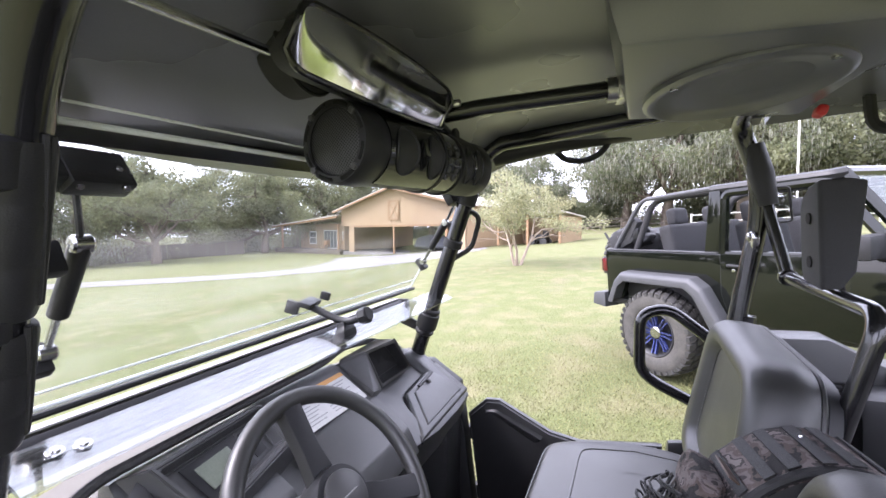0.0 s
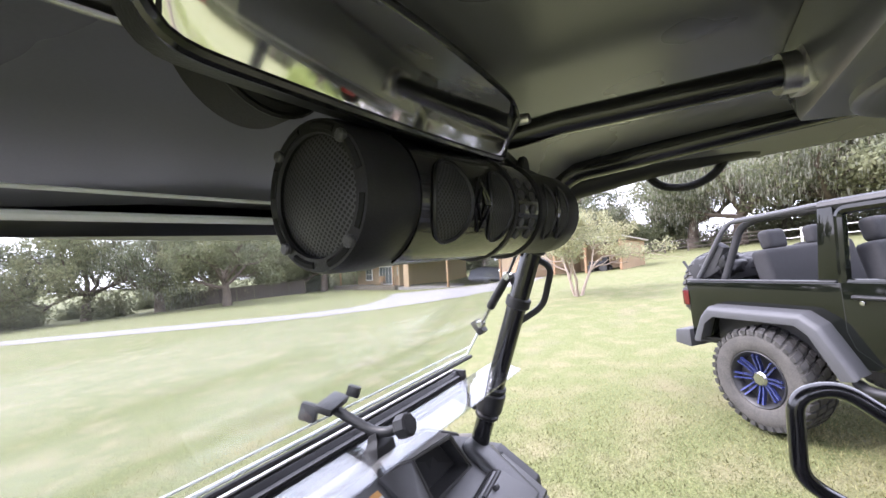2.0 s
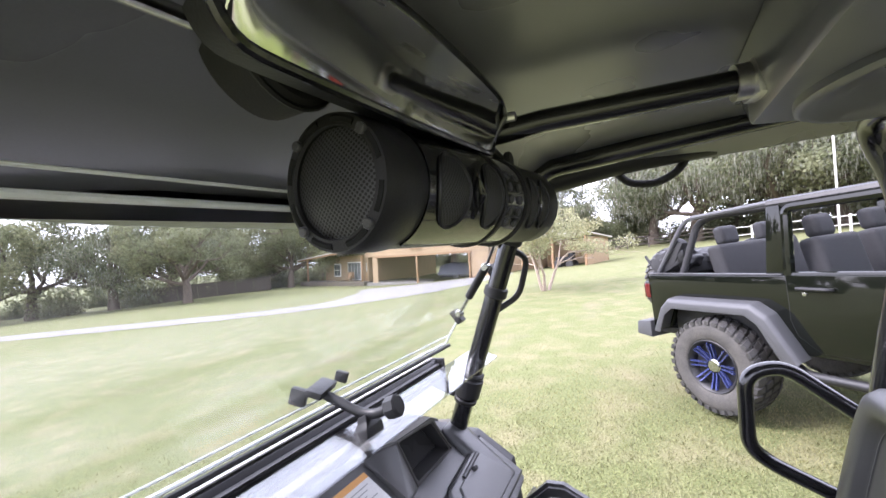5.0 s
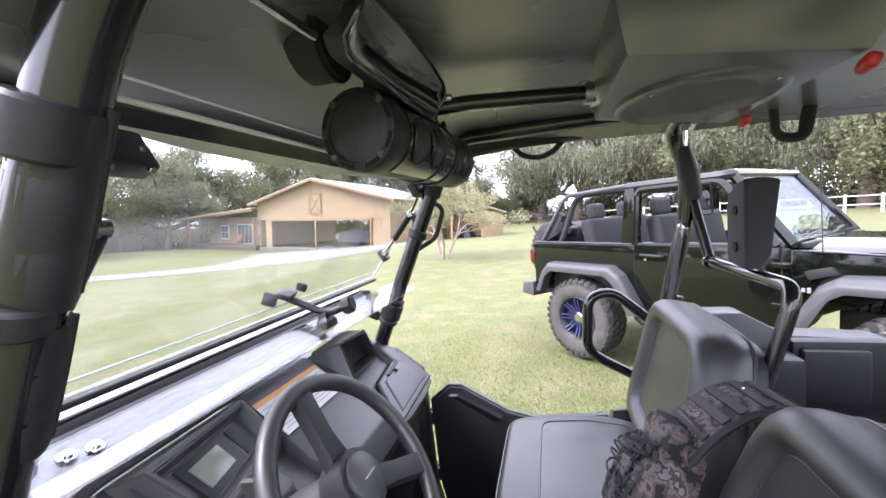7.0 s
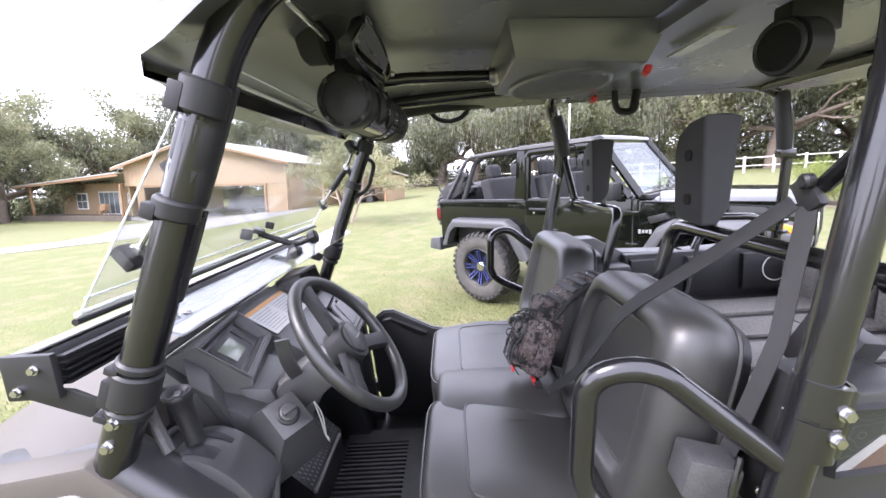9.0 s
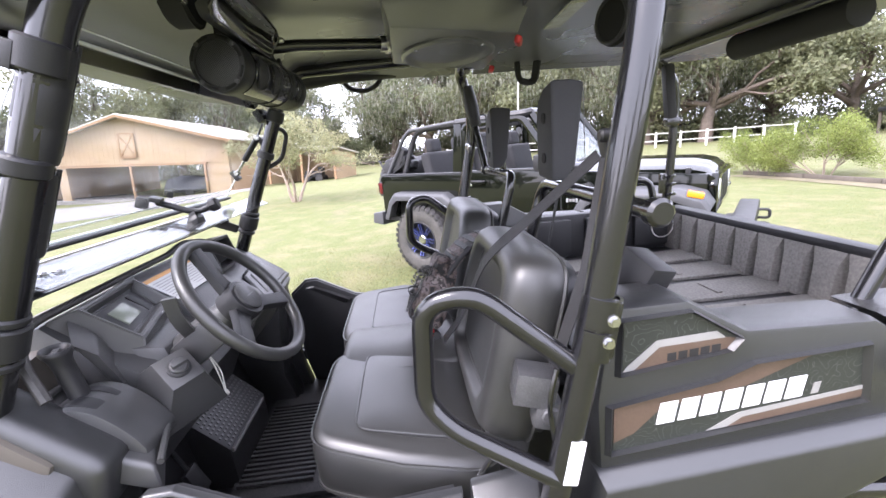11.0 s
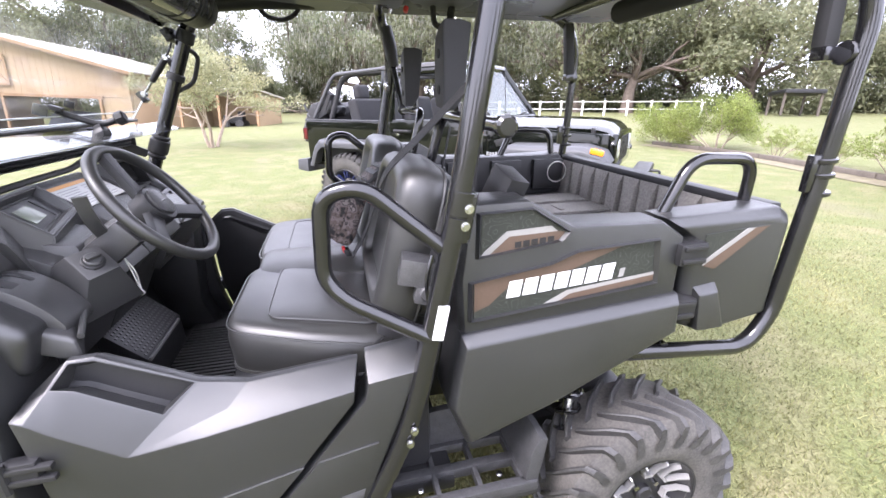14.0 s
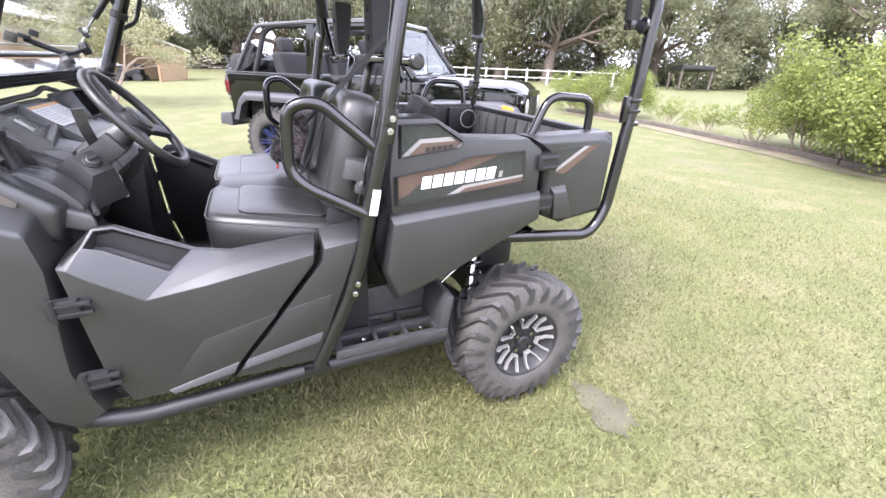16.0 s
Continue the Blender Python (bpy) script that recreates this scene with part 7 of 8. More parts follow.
# loose cloth of the folded top, heaped behind the rear seat
for k, (x, y, z, a, b, c) in enumerate(((-0.56, -0.50, 1.33, 0.20, 0.20, 0.13), (-0.60, -0.10, 1.31, 0.18, 0.32, 0.11), (-0.57, 0.45, 1.32, 0.19, 0.25, 0.12), (-0.44, -0.62, 1.40, 0.07, 0.06, 0.16), (-0.80, -0.42, 1.36, 0.12, 0.16, 0.07))):
    bm = bmesh.new()
    bmesh.ops.create_icosphere(bm, subdivisions=4, radius=1.0)
    for v in bm.verts:
        d = v.co.normalized()
        r = 1 + 0.28 * noise.noise(d * 2.3 + Vector((k * 3.1, 0, 0))) - 0.30 * abs(noise.noise(Vector((d.x * 3, d.y * 9 + k, d.z * 4))))
        v.co = Vector((x + d.x * a * r, y + d.y * b * r, z + d.z * c * r))
    part("top_cloth", bm, TRIM, jeep, "crumpled black soft-top cloth", 80)
# windscreen
bm = bmesh.new()
for s in (-1, 1):
    tube(bm, [(1.80, s * 0.72, 1.24), (1.38, s * 0.655, 1.80)], 0.040, 8)
tube(bm, [(1.38, -0.66, 1.80), (1.38, 0.66, 1.80)], 0.040, 8)
tube(bm, [(1.80, -0.72, 1.25), (1.80, 0.72, 1.25)], 0.030, 8)
part("windscreen_frame", bm, PAINT, jeep)
bm = bmesh.new()
loft(bm, [[(1.795, -0.70, 1.25), (1.795, 0.70, 1.25), (1.385, 0.64, 1.79), (1.385, -0.64, 1.79)], [(1.801, -0.70, 1.254), (1.801, 0.70, 1.254), (1.391, 0.64, 1.794), (1.391, -0.64, 1.794)]])
jg = part("windscreen", bm, CARGLASS, jeep, "pale reflecting windscreen")
jg.visible_shadow = False
bm = bmesh.new()
box(bm, (1.25, 0, 1.795), (0.16, 1.30, 0.05), bev=0.015)
part("roof_header", bm, TRIM, jeep)
one("cross_bar", FOAM, jeep, tube, [(0.53, -0.63, 1.765), (0.53, 0.63, 1.765)], 0.034, 10)
one("dash", TRIM, jeep, box, (1.62, 0, 1.13), (0.24, 1.40, 0.22), bev=0.05)
bm = bmesh.new()
tube(bm, [(1.32 - 0.06 * math.sin(a), 0.36 + 0.18 * math.cos(a), 1.17 + 0.17 * math.sin(a)) for a in np.linspace(0, 2 * math.pi, 28)], 0.014, 8)
tube(bm, [(1.32, 0.36, 1.17), (1.50, 0.36, 1.10)], 0.03, 10)
part("steering_wheel", bm, TRIM, jeep)


def car_seat(x, y, w, h, name="car_seat"):
    bm = bmesh.new()
    box(bm, (x + 0.22, y, 0.93), (0.48, w, 0.16), (0, -4, 0), bev=0.05, seg=3)
    box(bm, (x - 0.06, y, 0.93 + h / 2), (0.15, w, h), (0, -12, 0), bev=0.05, seg=3)
    seat = part(name, bm, CLOTH, jeep, "dark grey cloth car seat", 50)
    heads = (0,) if w < 0.7 else (-0.28, 0.28)
    for d in heads:
        b = bmesh.new()
        zt = 0.90 + h
        xt = x - 0.06 - 0.21 * h / 2 - 0.03
        box(b, (xt - 0.02, y + d, zt + 0.105), (0.11, 0.235, 0.185), (0, -10, 0), bev=0.054, seg=5)
        for e in (-0.05, 0.05):
            tube(b, [(xt, y + d + e, zt - 0.05), (xt - 0.01, y + d + e, zt + 0.06)], 0.008, 6)
        part("headrest", b, CLOTH, seat, angle=50)


car_seat(-0.04, 0.0, 1.12, 0.54, "rear_bench")
car_seat(0.78, -0.36, 0.52, 0.56)
car_seat(0.78, 0.36, 0.52, 0.56)


def jeep_wheel(x, s, parent=None, m=None):
    R, w = 0.425, 0.145
    hub = new("wheel")
    hub.parent = jeep
    hub.matrix_basis = m or Matrix.Translation((x, s * 0.80, R))
    ax = Matrix.Rotation(radians(-90 * s), 4, "X")
    bm = bmesh.new()
    lathe(bm, [(0.225, -w * 0.8), (0.25, -w), (0.345, -w * 1.03), (0.395, -w * 0.92), (0.405, -w * 0.8), (0.407, 0), (0.405, w * 0.8), (0.395, w * 0.92), (0.345, w * 1.03), (0.25, w), (0.235, w * 0.92), (0.225, w * 0.8)], ax, 48)
    part("tyre", bm, DUSTY, hub, "dusty all-terrain tyre", 50)
    bm = bmesh.new()
    n = 34
    for k in range(n):
        a0 = 2 * math.pi * k / n
        for u0, u1, off, half in ((-1.04, -0.62, 0.0, 0.055), (-0.52, -0.05, 0.5, 0.06), (0.05, 0.52, 0.0, 0.06), (0.62, 1.04, 0.5, 0.055)):
            a = a0 + off * 2 * math.pi / n
            rows = []
            for u in (u0, u1):
                r1 = 0.425 if abs(u) < 0.9 else 0.405
                sk = 0.03 * (1 if u == u0 else -1)
                rows.append([ax @ Vector((r * math.cos(a + d + sk), r * math.sin(a + d + sk), u * w)) for d, r in ((-half, r1), (half, r1), (half, r1 - 0.035), (-half, r1 - 0.035))])
            loft(bm, rows)
    part("tread", bm, RUBBER, hub, "blocky tread", 25)
    bm = bmesh.new()
    lathe(bm, [(0.225, -w), (0.222, w * 0.85), (0.235, w * 0.95), (0.228, w * 0.98), (0.205, w * 0.85), (0.19, w * 0.45), (0.07, w * 0.35), (0.0005, w * 0.35)], ax, 40)
    rim = part("rim", bm, TRIM, hub, "black alloy rim")
    for k in range(8):
        bm = bmesh.new()
        a = 2 * math.pi * k / 8
        for d in (-0.10, 0.10):
            p = [ax @ Vector((r * math.cos(a + d * q), r * math.sin(a + d * q), z * w)) for r, z, q in ((0.065, 0.62, 2.2), (0.12, 0.68, 1.4), (0.205, 0.88, 1.0))]
            strap(bm, p, ax.to_3x3() @ Vector((-math.sin(a), math.cos(a), 0)), 0.013, 0.03)
        part("spoke", bm, BLUE, rim, "blue painted split spoke")
    bm = bmesh.new()
    disc(bm, ax @ Vector((0, 0, w * 0.62)), ax.to_3x3() @ Vector((0, 0, 1)), 0.062, 0.05, 8, 0.012)
    part("hub_cap", bm, CHROME, rim, "bright hub cap")


for s in (-1, 1):
    jeep_wheel(0.0, s)
    jeep_wheel(2.46, s)
jeep_wheel(0, 1, m=Matrix.Translation((-1.03, 0, 1.03)) @ Matrix.Rotation(radians(90), 4, "Z"))
one("axle", TRIM, jeep, tube, [(0, -0.75, 0.42), (0, 0.75, 0.42)], 0.05, 10)
one("axle", TRIM, jeep, tube, [(2.46, -0.75, 0.42), (2.46, 0.75, 0.42)], 0.05, 10)
one("radio_mast", TRIM, jeep, tube, [(1.95, -0.68, 1.2), (1.93, -0.69, 1.95)], 0.004, 6)

# ---- the barn house ----
HZ = -0.52
HM = Matrix.Translation((33.7, 20.5, HZ)) @ Matrix.Rotation(math.atan2(0.970, 0.241), 4, "Z")
barn = base("barn_house", HM, "tan timber barn house with a carport and side porch", "house")
# local x runs along the front towards the porch, y goes back from the front, z up
EAVE, RIDGE, DEPTH = 4.25, 6.2, 11.0


def boards(name, x0, x1, z0, top, y, mat=SIDING, step=0.42):
    """Upright boards with battens; top(x) is the height at x."""
    wall = None
    bm = bmesh.new()
    pts = [(x0, z0), (x1, z0), (x1, top(x1))]
    if x0 < 0 < x1:
        pts.append((0, top(0)))
    pts.append((x0, top(x0)))
    prism(bm, pts, "y", y, y - 0.15)
    wall = part(name, bm, mat, barn, "tan board siding")
    k = int((x1 - x0) / step)
    for i in range(1, k):
        x = x0 + (x1 - x0) * i / k
        b = bmesh.new()
        box(b, (x, y + 0.006, (z0 + top(x)) / 2), (0.04, 0.012, top(x) - z0 - 0.04))
        part("batten", b, mat, wall)
    return wall


def gable(x):
    return EAVE + (RIDGE - EAVE) * (1 - abs(x) / 8.3) - 0.06


boards("gable_wall", -8.2, 7.7, 2.65, gable, 0.0)
boards("corner_wall", -8.2, -6.4, 0.0, lambda x: 2.62, 0.0)
boards("corner_wall", 5.7, 6.5, 0.0, lambda x: 2.62, 0.0)
for x in (-8.2, 7.6):
    b = bmesh.new()
    box(b, (x, -DEPTH / 2, EAVE / 2), (0.14, DEPTH - 0.4, EAVE - 0.1))
    part("side_wall", b, SIDING, barn, "tan board siding")
boards("porch_wall", 7.75, 18.1, 0.0, lambda x: 3.0, -1.9)
b = bmesh.new()
box(b, (18.05, -4.2, 1.5), (0.14, 4.6, 3.0))
part("porch_end_wall", b, SIDING, barn, "tan board siding")
for x0, x1 in ((-8.9, 0.0), (0.0, 8.4)):
    b = bmesh.new()
    z0, z1 = (EAVE - 0.12, RIDGE) if x0 < 0 else (RIDGE, EAVE - 0.12)
    prism(b, [(x0, z0), (x1, z1), (x1, z1 + 0.10), (x0, z0 + 0.10)], "y", 0.6, -DEPTH)
    r = part("roof", b, METALROOF, barn, "pale metal roof sheet")
    for k in range(14):
        y = 0.5 - k * 0.85
        b = bmesh.new()
        prism(b, [(x0, z0 + 0.09), (x1, z1 + 0.09), (x1, z1 + 0.135), (x0, z0 + 0.135)], "y", y, y - 0.04)
        part("roof_seam", b, METALROOF, r)
b = bmesh.new()
prism(b, [(7.7, 3.75), (20.4, 2.78), (20.4, 2.86), (7.7, 3.85)], "y", 0.7, -6.5)
part("porch_roof", b, METALROOF, barn, "pale metal porch roof")
b = bmesh.new()
prism(b, [(7.7, 3.70), (20.4, 2.72), (20.4, 2.60), (7.7, 3.52)], "y", 0.66, 0.56)
part("porch_fascia", b, POST, barn)
b = bmesh.new()
prism(b, [(-8.9, EAVE - 0.1), (0, RIDGE + 0.02), (0, RIDGE - 0.16), (-8.9, EAVE - 0.28)], "y", 0.62, 0.56)
part("barge_board", b, POST, barn)
b = bmesh.new()
prism(b, [(8.4, EAVE - 0.1), (0, RIDGE + 0.02), (0, RIDGE - 0.16), (8.4, EAVE - 0.28)], "y", 0.62, 0.56)
part("barge_board", b, POST, barn)
for x in (-0.1, 7.9, 18.6, -6.3):
    b = bmesh.new()
    box(b, (x, 0.05 if x < 7 else 0.3, 1.35 if x < 7 else 1.42), (0.16, 0.16, 2.7 if x < 7 else 2.85), bev=0.01)
    part("post", b, POST, barn, "brown timber post")
b = bmesh.new()
box(b, (-0.3, 0.03, 2.60), (12.4, 0.2, 0.16))
part("header_beam", b, POST, barn)
b = bmesh.new()
box(b, (13.7, -3.0, -0.42), (12.6, 7.0, 1.1))
part("porch_slab", b, TIMBER, barn)
b = bmesh.new()
box(b, (-0.3, -4.2, -0.40), (15.8, 8.6, 0.86))
part("carport_slab", b, GRAVEL, barn)
# crossed loft door
loft_door = one("loft_door", SIDING, barn, box, (-0.1, 0.05, 4.05), (1.35, 0.05, 1.75), label="tan crossed loft door")
for c, sz, r in (((-0.1, 0.09, 4.9), (1.4, 0.04, 0.12), 0), ((-0.1, 0.09, 3.2), (1.4, 0.04, 0.12), 0), ((0.55, 0.09, 4.05), (0.12, 0.04, 1.75), 0), ((-0.75, 0.09, 4.05), (0.12, 0.04, 1.75), 0), ((-0.1, 0.09, 4.05), (0.10, 0.04, 2.05), 38), ((-0.1, 0.095, 4.05), (0.10, 0.04, 2.05), -38)):
    one("door_brace", POST, loft_door, box, c, sz, (0, r, 0))


def glazed(name, x, z0, w, h, cols, rows, y=-1.88):
    fr = one("%s" % name, WTRIM, barn, box, (x, y + 0.02, z0 + h / 2), (w, 0.08, h), bev=0.01, label="white framed glazing")
    for i in range(cols):
        for j in range(rows):
            pw, ph = (w - 0.14) / cols, (h - 0.16) / rows
            one("pane", PANE, fr, box, (x - w / 2 + 0.07 + pw * (i + 0.5), y + 0.062, z0 + 0.08 + ph * (j + 0.5)), (pw - 0.06, 0.012, ph - 0.06))
    return fr


glazed("french_door", 12.1, 0.12, 2.5, 2.15, 4, 1)
glazed("window", 15.5, 0.6, 1.35, 1.55, 2, 2)
glazed("window", 9.4, 0.7, 1.0, 1.4, 2, 2)
# garden chairs on the porch
for k, x in enumerate((12.0, 11.8, 8.9)):
    m = HM @ pose(x - 0.2, -1.1 + 0.5 * (k == 1), 0.13, 0, 0, 20 * k)
    ch = base("porch_chair", m, "dark slatted garden chair on the porch", "chair", "chairs on the porch")
    one("seat", POST, ch, box, (0, 0, 0.42), (0.5, 0.48, 0.05), bev=0.01)
    one("backrest", POST, ch, box, (0, -0.24, 0.72), (0.5, 0.05, 0.6), (8, 0, 0), bev=0.01)
    for sx in (-0.22, 0.22):
        for sy in (-0.2, 0.2):
            one("leg", POST, ch, box, (sx, sy, 0.21), (0.05, 0.05, 0.42))
# tarpaulined trailer load in the carport
boat = base("covered_boat", HM @ pose(-3.6, -2.4, 0.03, 0, 0, 8), "blue-grey covered boat on a trailer in the carport", "boat")
bm = bmesh.new()
rows = []
for x, w, h in ((-2.4, 0.15, 0.5), (-1.8, 0.7, 0.9), (-0.5, 0.95, 1.15), (1.0, 0.95, 1.25), (2.2, 0.85, 1.0), (2.4, 0.7, 0.7)):
    rows.append([(x, -w, 0.55), (x, -w, 0.75), (x, -w * 0.5, 0.45 + h), (x, w * 0.5, 0.45 + h), (x, w, 0.75), (x, w, 0.55)])
loft(bm, rows, bev=0.03)
part("cover", bm, material("blue_grey_cloth", (0.10, 0.105, 0.12), 0.7, vary=0.2, scale=3, bump=0.2), boat)
one("trailer", TRIM, boat, box, (0, 0, 0.42), (4.4, 1.2, 0.12))
for sy in (-0.75, 0.75):
    b = bmesh.new()
    disc(b, (0.3, sy, 0.33), (0, 1, 0), 0.33, 0.2, 24, 0.04)
    part("trailer_wheel", b, RUBBER, boat)
# low open shed beyond the barn
shed = base("open_shed", Matrix.Translation((31.0, 8.0, ground_z(31, 8))) @ Matrix.Rotation(math.atan2(0.970, 0.241), 4, "Z"), "low open shed with a dark interior", "shed")
one("roof", METALROOF, shed, box, (-0.8, -2.0, 2.35), (5.6, 4.6, 0.10), (4, 0, 0))
one("back_wall", SIDING, shed, box, (-0.8, -3.9, 1.1), (5.2, 0.1, 2.2))
for x in (-3.3, 1.7):
    one("end_wall", SIDING, shed, box, (x, -2.0, 1.1), (0.1, 3.8, 2.2))
for x in (-3.3, -0.8, 1.7):
    one("post", POST, shed, box, (x, 0.0, 1.15), (0.14, 0.14, 2.3))
mower = base("yard_tractor", shed.matrix_basis @ pose(-1.2, -1.2, 0), "dark yard tractor under the shed roof", "tractor")
one("body", TRIM, mower, box, (0, 0, 0.6), (1.3, 0.6, 0.5), bev=0.08)
one("seat", TRIM, mower, box, (-0.5, 0, 0.95), (0.4, 0.4, 0.4), bev=0.08)
for x in (-0.5, 0.5):
    for y in (-0.4, 0.4):
        b = bmesh.new()
        disc(b, (x, y, 0.3), (0, 1, 0), 0.3, 0.2, 18, 0.05)
        part("wheel", b, RUBBER, mower)

# ---- the gravel drive ----
def ribbon(name, pts, width, mat, label, category, lift=0.015, n=60):
    pts = [Vector((x, y, 0)) for x, y in path([(x, y, 0) for x, y in pts], 6.0, 8) and [(p.x, p.y) for p in path([(x, y, 0) for x, y in pts], 6.0, 8)]]
    rings = []
    for i, p in enumerate(pts):
        d = (pts[min(i + 1, len(pts) - 1)] - pts[max(i - 1, 0)]).normalized()
        s = Vector((-d.y, d.x, 0))
        w = np.interp(i / max(1, len(pts) - 1), np.linspace(0, 1, len(width)), width) / 2
        row = []
        for u in np.linspace(-1, 1, 7):
            q = p + s * w * u * (1 + 0.05 * math.sin(i * 1.7 + u * 3))
            row.append((q.x, q.y, ground_z(q.x, q.y) + lift))
        rings.append(row)
    bm = bmesh.new()
    loft(bm, rings, close=False, caps=False)
    return tagged(part(name, bm, mat, None, "", 60), label, category, kind="structure")


ribbon("road", [(5.0, 43.0), (8.5, 32.0), (11.2, 23.3), (13.0, 17.2), (15.2, 13.9), (19.0, 12.9), (25.0, 14.2), (32.0, 17.5)], [2.6, 2.6, 2.6, 2.4, 3.2, 6.0, 8.5, 12.0], GRAVEL, "pale gravel drive curving to the carport", "driveway")


# ---- trees ----
def leaves(rng, centres, radii, count, size, droop=0.0, flat=0.6):
    """Small folded leaf quads scattered in clumps; droop stretches them downwards."""
    k = len(centres)
    weight = radii ** 2 / (radii ** 2).sum()
    idx = rng.choice(k, count, p=weight)
    d = rng.normal(size=(count, 3))
    d /= np.linalg.norm(d, axis=1)[:, None]
    rad = rng.random(count) ** 0.45
    c = centres[idx] + d * (radii[idx] * rad)[:, None] * np.array([1, 1, flat])
    a = rng.normal(size=(count, 3))
    a /= np.linalg.norm(a, axis=1)[:, None]
    b = np.cross(a, rng.normal(size=(count, 3)))
    b /= np.linalg.norm(b, axis=1)[:, None]
    s = size * (0.6 + 0.8 * rng.random(count))
    if droop:
        a = a * 0.3
        a[:, 2] = -droop * (0.6 + 0.8 * rng.random(count))
        b *= 0.5
    a, b = a * s[:, None], b * (s * 0.6)[:, None]
    v = np.stack([c - a, c - b * 0.9, c + a, c + b], 1).reshape(-1, 3)
    f = np.arange(count * 4, dtype=np.int32).reshape(-1, 4)
    return v, f


def limb(bm, rng, a, direction, length, r, depth, tips, spread=0.6):
    pts, rs, p, d = [a.copy()], [r], a.copy(), direction.normalized()
    n = 5
    for i in range(n):
        d = (d + Vector(rng.normal(size=3)) * 0.16 + Vector((0, 0, 0.05))).normalized()
        p = p + d * length / n
        pts.append(p.copy())
        rs.append(r * (1 - 0.55 * (i + 1) / n))
    tube(bm, pts, rs, 7 if depth > 1 else 5)
    tips.append((p.copy(), length))
    if depth > 0:
        for _ in range(3 if depth > 1 else 2):
            q = pts[int(rng.integers(2, n + 1))]
            nd = (d + Vector(rng.normal(size=3)) * spread).normalized()
            nd.z = max(nd.z, -0.05)
            limb(bm, rng, q, nd, length * (0.6 + 0.2 * rng.random()), r * 0.5, depth - 1, tips, spread)


def tree(seed, height, kind, name, label, category="tree", count=9000):
    """Built at the origin: a tapered trunk, limbs and an uneven crown."""
    rng = np.random.default_rng(seed)
    t = base(name, Matrix(), label, category)
    bm, tips = bmesh.new(), []
    H = height
    if kind == "shrub_tree":
        stems = 3
        for k in range(stems):
            a = 2 * math.pi * k / stems + rng.random()
            limb(bm, rng, Vector((0.1 * math.cos(a), 0.1 * math.sin(a), -0.1)), Vector((math.cos(a) * 0.5, math.sin(a) * 0.5, 1.0)), H * 0.42, 0.07, 3, tips, 0.8)
        part("trunk", bm, PALEBARK, t, angle=60)
    else:
        tr = [Vector((0, 0, -0.3)), Vector((0.05, 0, H * 0.12)), Vector((rng.normal() * 0.2, rng.normal() * 0.2, H * 0.22))]
        tube(bm, tr, [H * 0.045, H * 0.032, H * 0.026], 10)
        for k in range(6 if kind != "conifer" else 3):
            a = 2 * math.pi * k / 6 + rng.random()
            el = 0.15 + 0.95 * rng.random()
            limb(bm, rng, tr[2] + Vector((0, 0, -H * 0.06 * rng.random())), Vector((math.cos(a), math.sin(a), el)), H * (0.30 + 0.1 * rng.random()), H * 0.017, 2, tips)
        limb(bm, rng, tr[2], Vector((0, 0, 1)), H * 0.42, H * 0.02, 2, tips)
        part("trunk", bm, BARK, t, angle=60)
    C = np.array([p for p, _ in tips])
    R = np.array([H * (0.055 + 0.05 * rng.random()) for _ in tips])
    if kind == "moss":
        v, f = leaves(rng, C, R * 1.35, int(count * 1.5), 0.135, flat=0.75)
        raw("crown", v, f, OAKB, t)
        low = C - np.array([0, 0, H * 0.02])
        v, f = leaves(rng, low, R * 1.5, int(count * 1.2), 0.11, droop=1.9, flat=1.2)
        raw("moss", v, f, MOSS, t, "grey hanging moss")
    elif kind == "oak":
        v, f = leaves(rng, C, R * 1.42, int(count * 2.5), 0.135, flat=0.75)
        raw("crown", v, f, OAK, t)
    elif kind == "dark":
        low = np.concatenate([C, C * np.array([1, 1, 0.55])])
        v, f = leaves(rng, low, np.concatenate([R, R]) * 1.3, int(count * 2.2), 0.13, flat=0.9)
        raw("crown", v, f, OAKB, t)
    elif kind == "shrub_tree":
        keep = C[:, 2] > H * 0.33
        v, f = leaves(rng, C[keep], R[keep] * 1.15, int(count * 1.5), 0.042, flat=0.7)
        raw("crown", v, f, OLIVE, t)
    return t


def bush(seed, w, h, mat, name, label, count=5000, size=0.06, bare=False):
    rng = np.random.default_rng(seed)
    t = base(name, Matrix(), label, "bush")
    bm, tips = bmesh.new(), []
    for k in range(9):
        a = 2 * math.pi * k / 9 + rng.random()
        limb(bm, rng, Vector((0.15 * math.cos(a), 0.15 * math.sin(a), -0.05)), Vector((math.cos(a) * w / h, math.sin(a) * w / h, 0.9 + rng.random())), h * 0.55, 0.018, 2, tips, 0.7)
    part("stem", bm, PALEBARK, t, angle=60)
    C = np.array([p for p, _ in tips])
    C[:, 2] = np.maximum(C[:, 2], 0.12)
    if h > 2.5:
        C = np.concatenate([C, C * np.array([1, 1, 0.45]), C * np.array([0.7, 0.7, 0.15])])
    v, f = leaves(rng, C, np.full(len(C), h * (0.10 if bare else 0.17)), count, size, flat=0.9)
    raw("foliage", v, f, mat, t)
    return t


def stand(thing, az, dist, scale=1.0, turn=0.0, sink=0.0):
    x, y = dist * math.sin(radians(az)), dist * math.cos(radians(az))
    return Matrix.Translation((x, y, ground_z(x, y) - sink)) @ Matrix.Rotation(radians(turn), 4, "Z") @ Matrix.Scale(scale, 4)


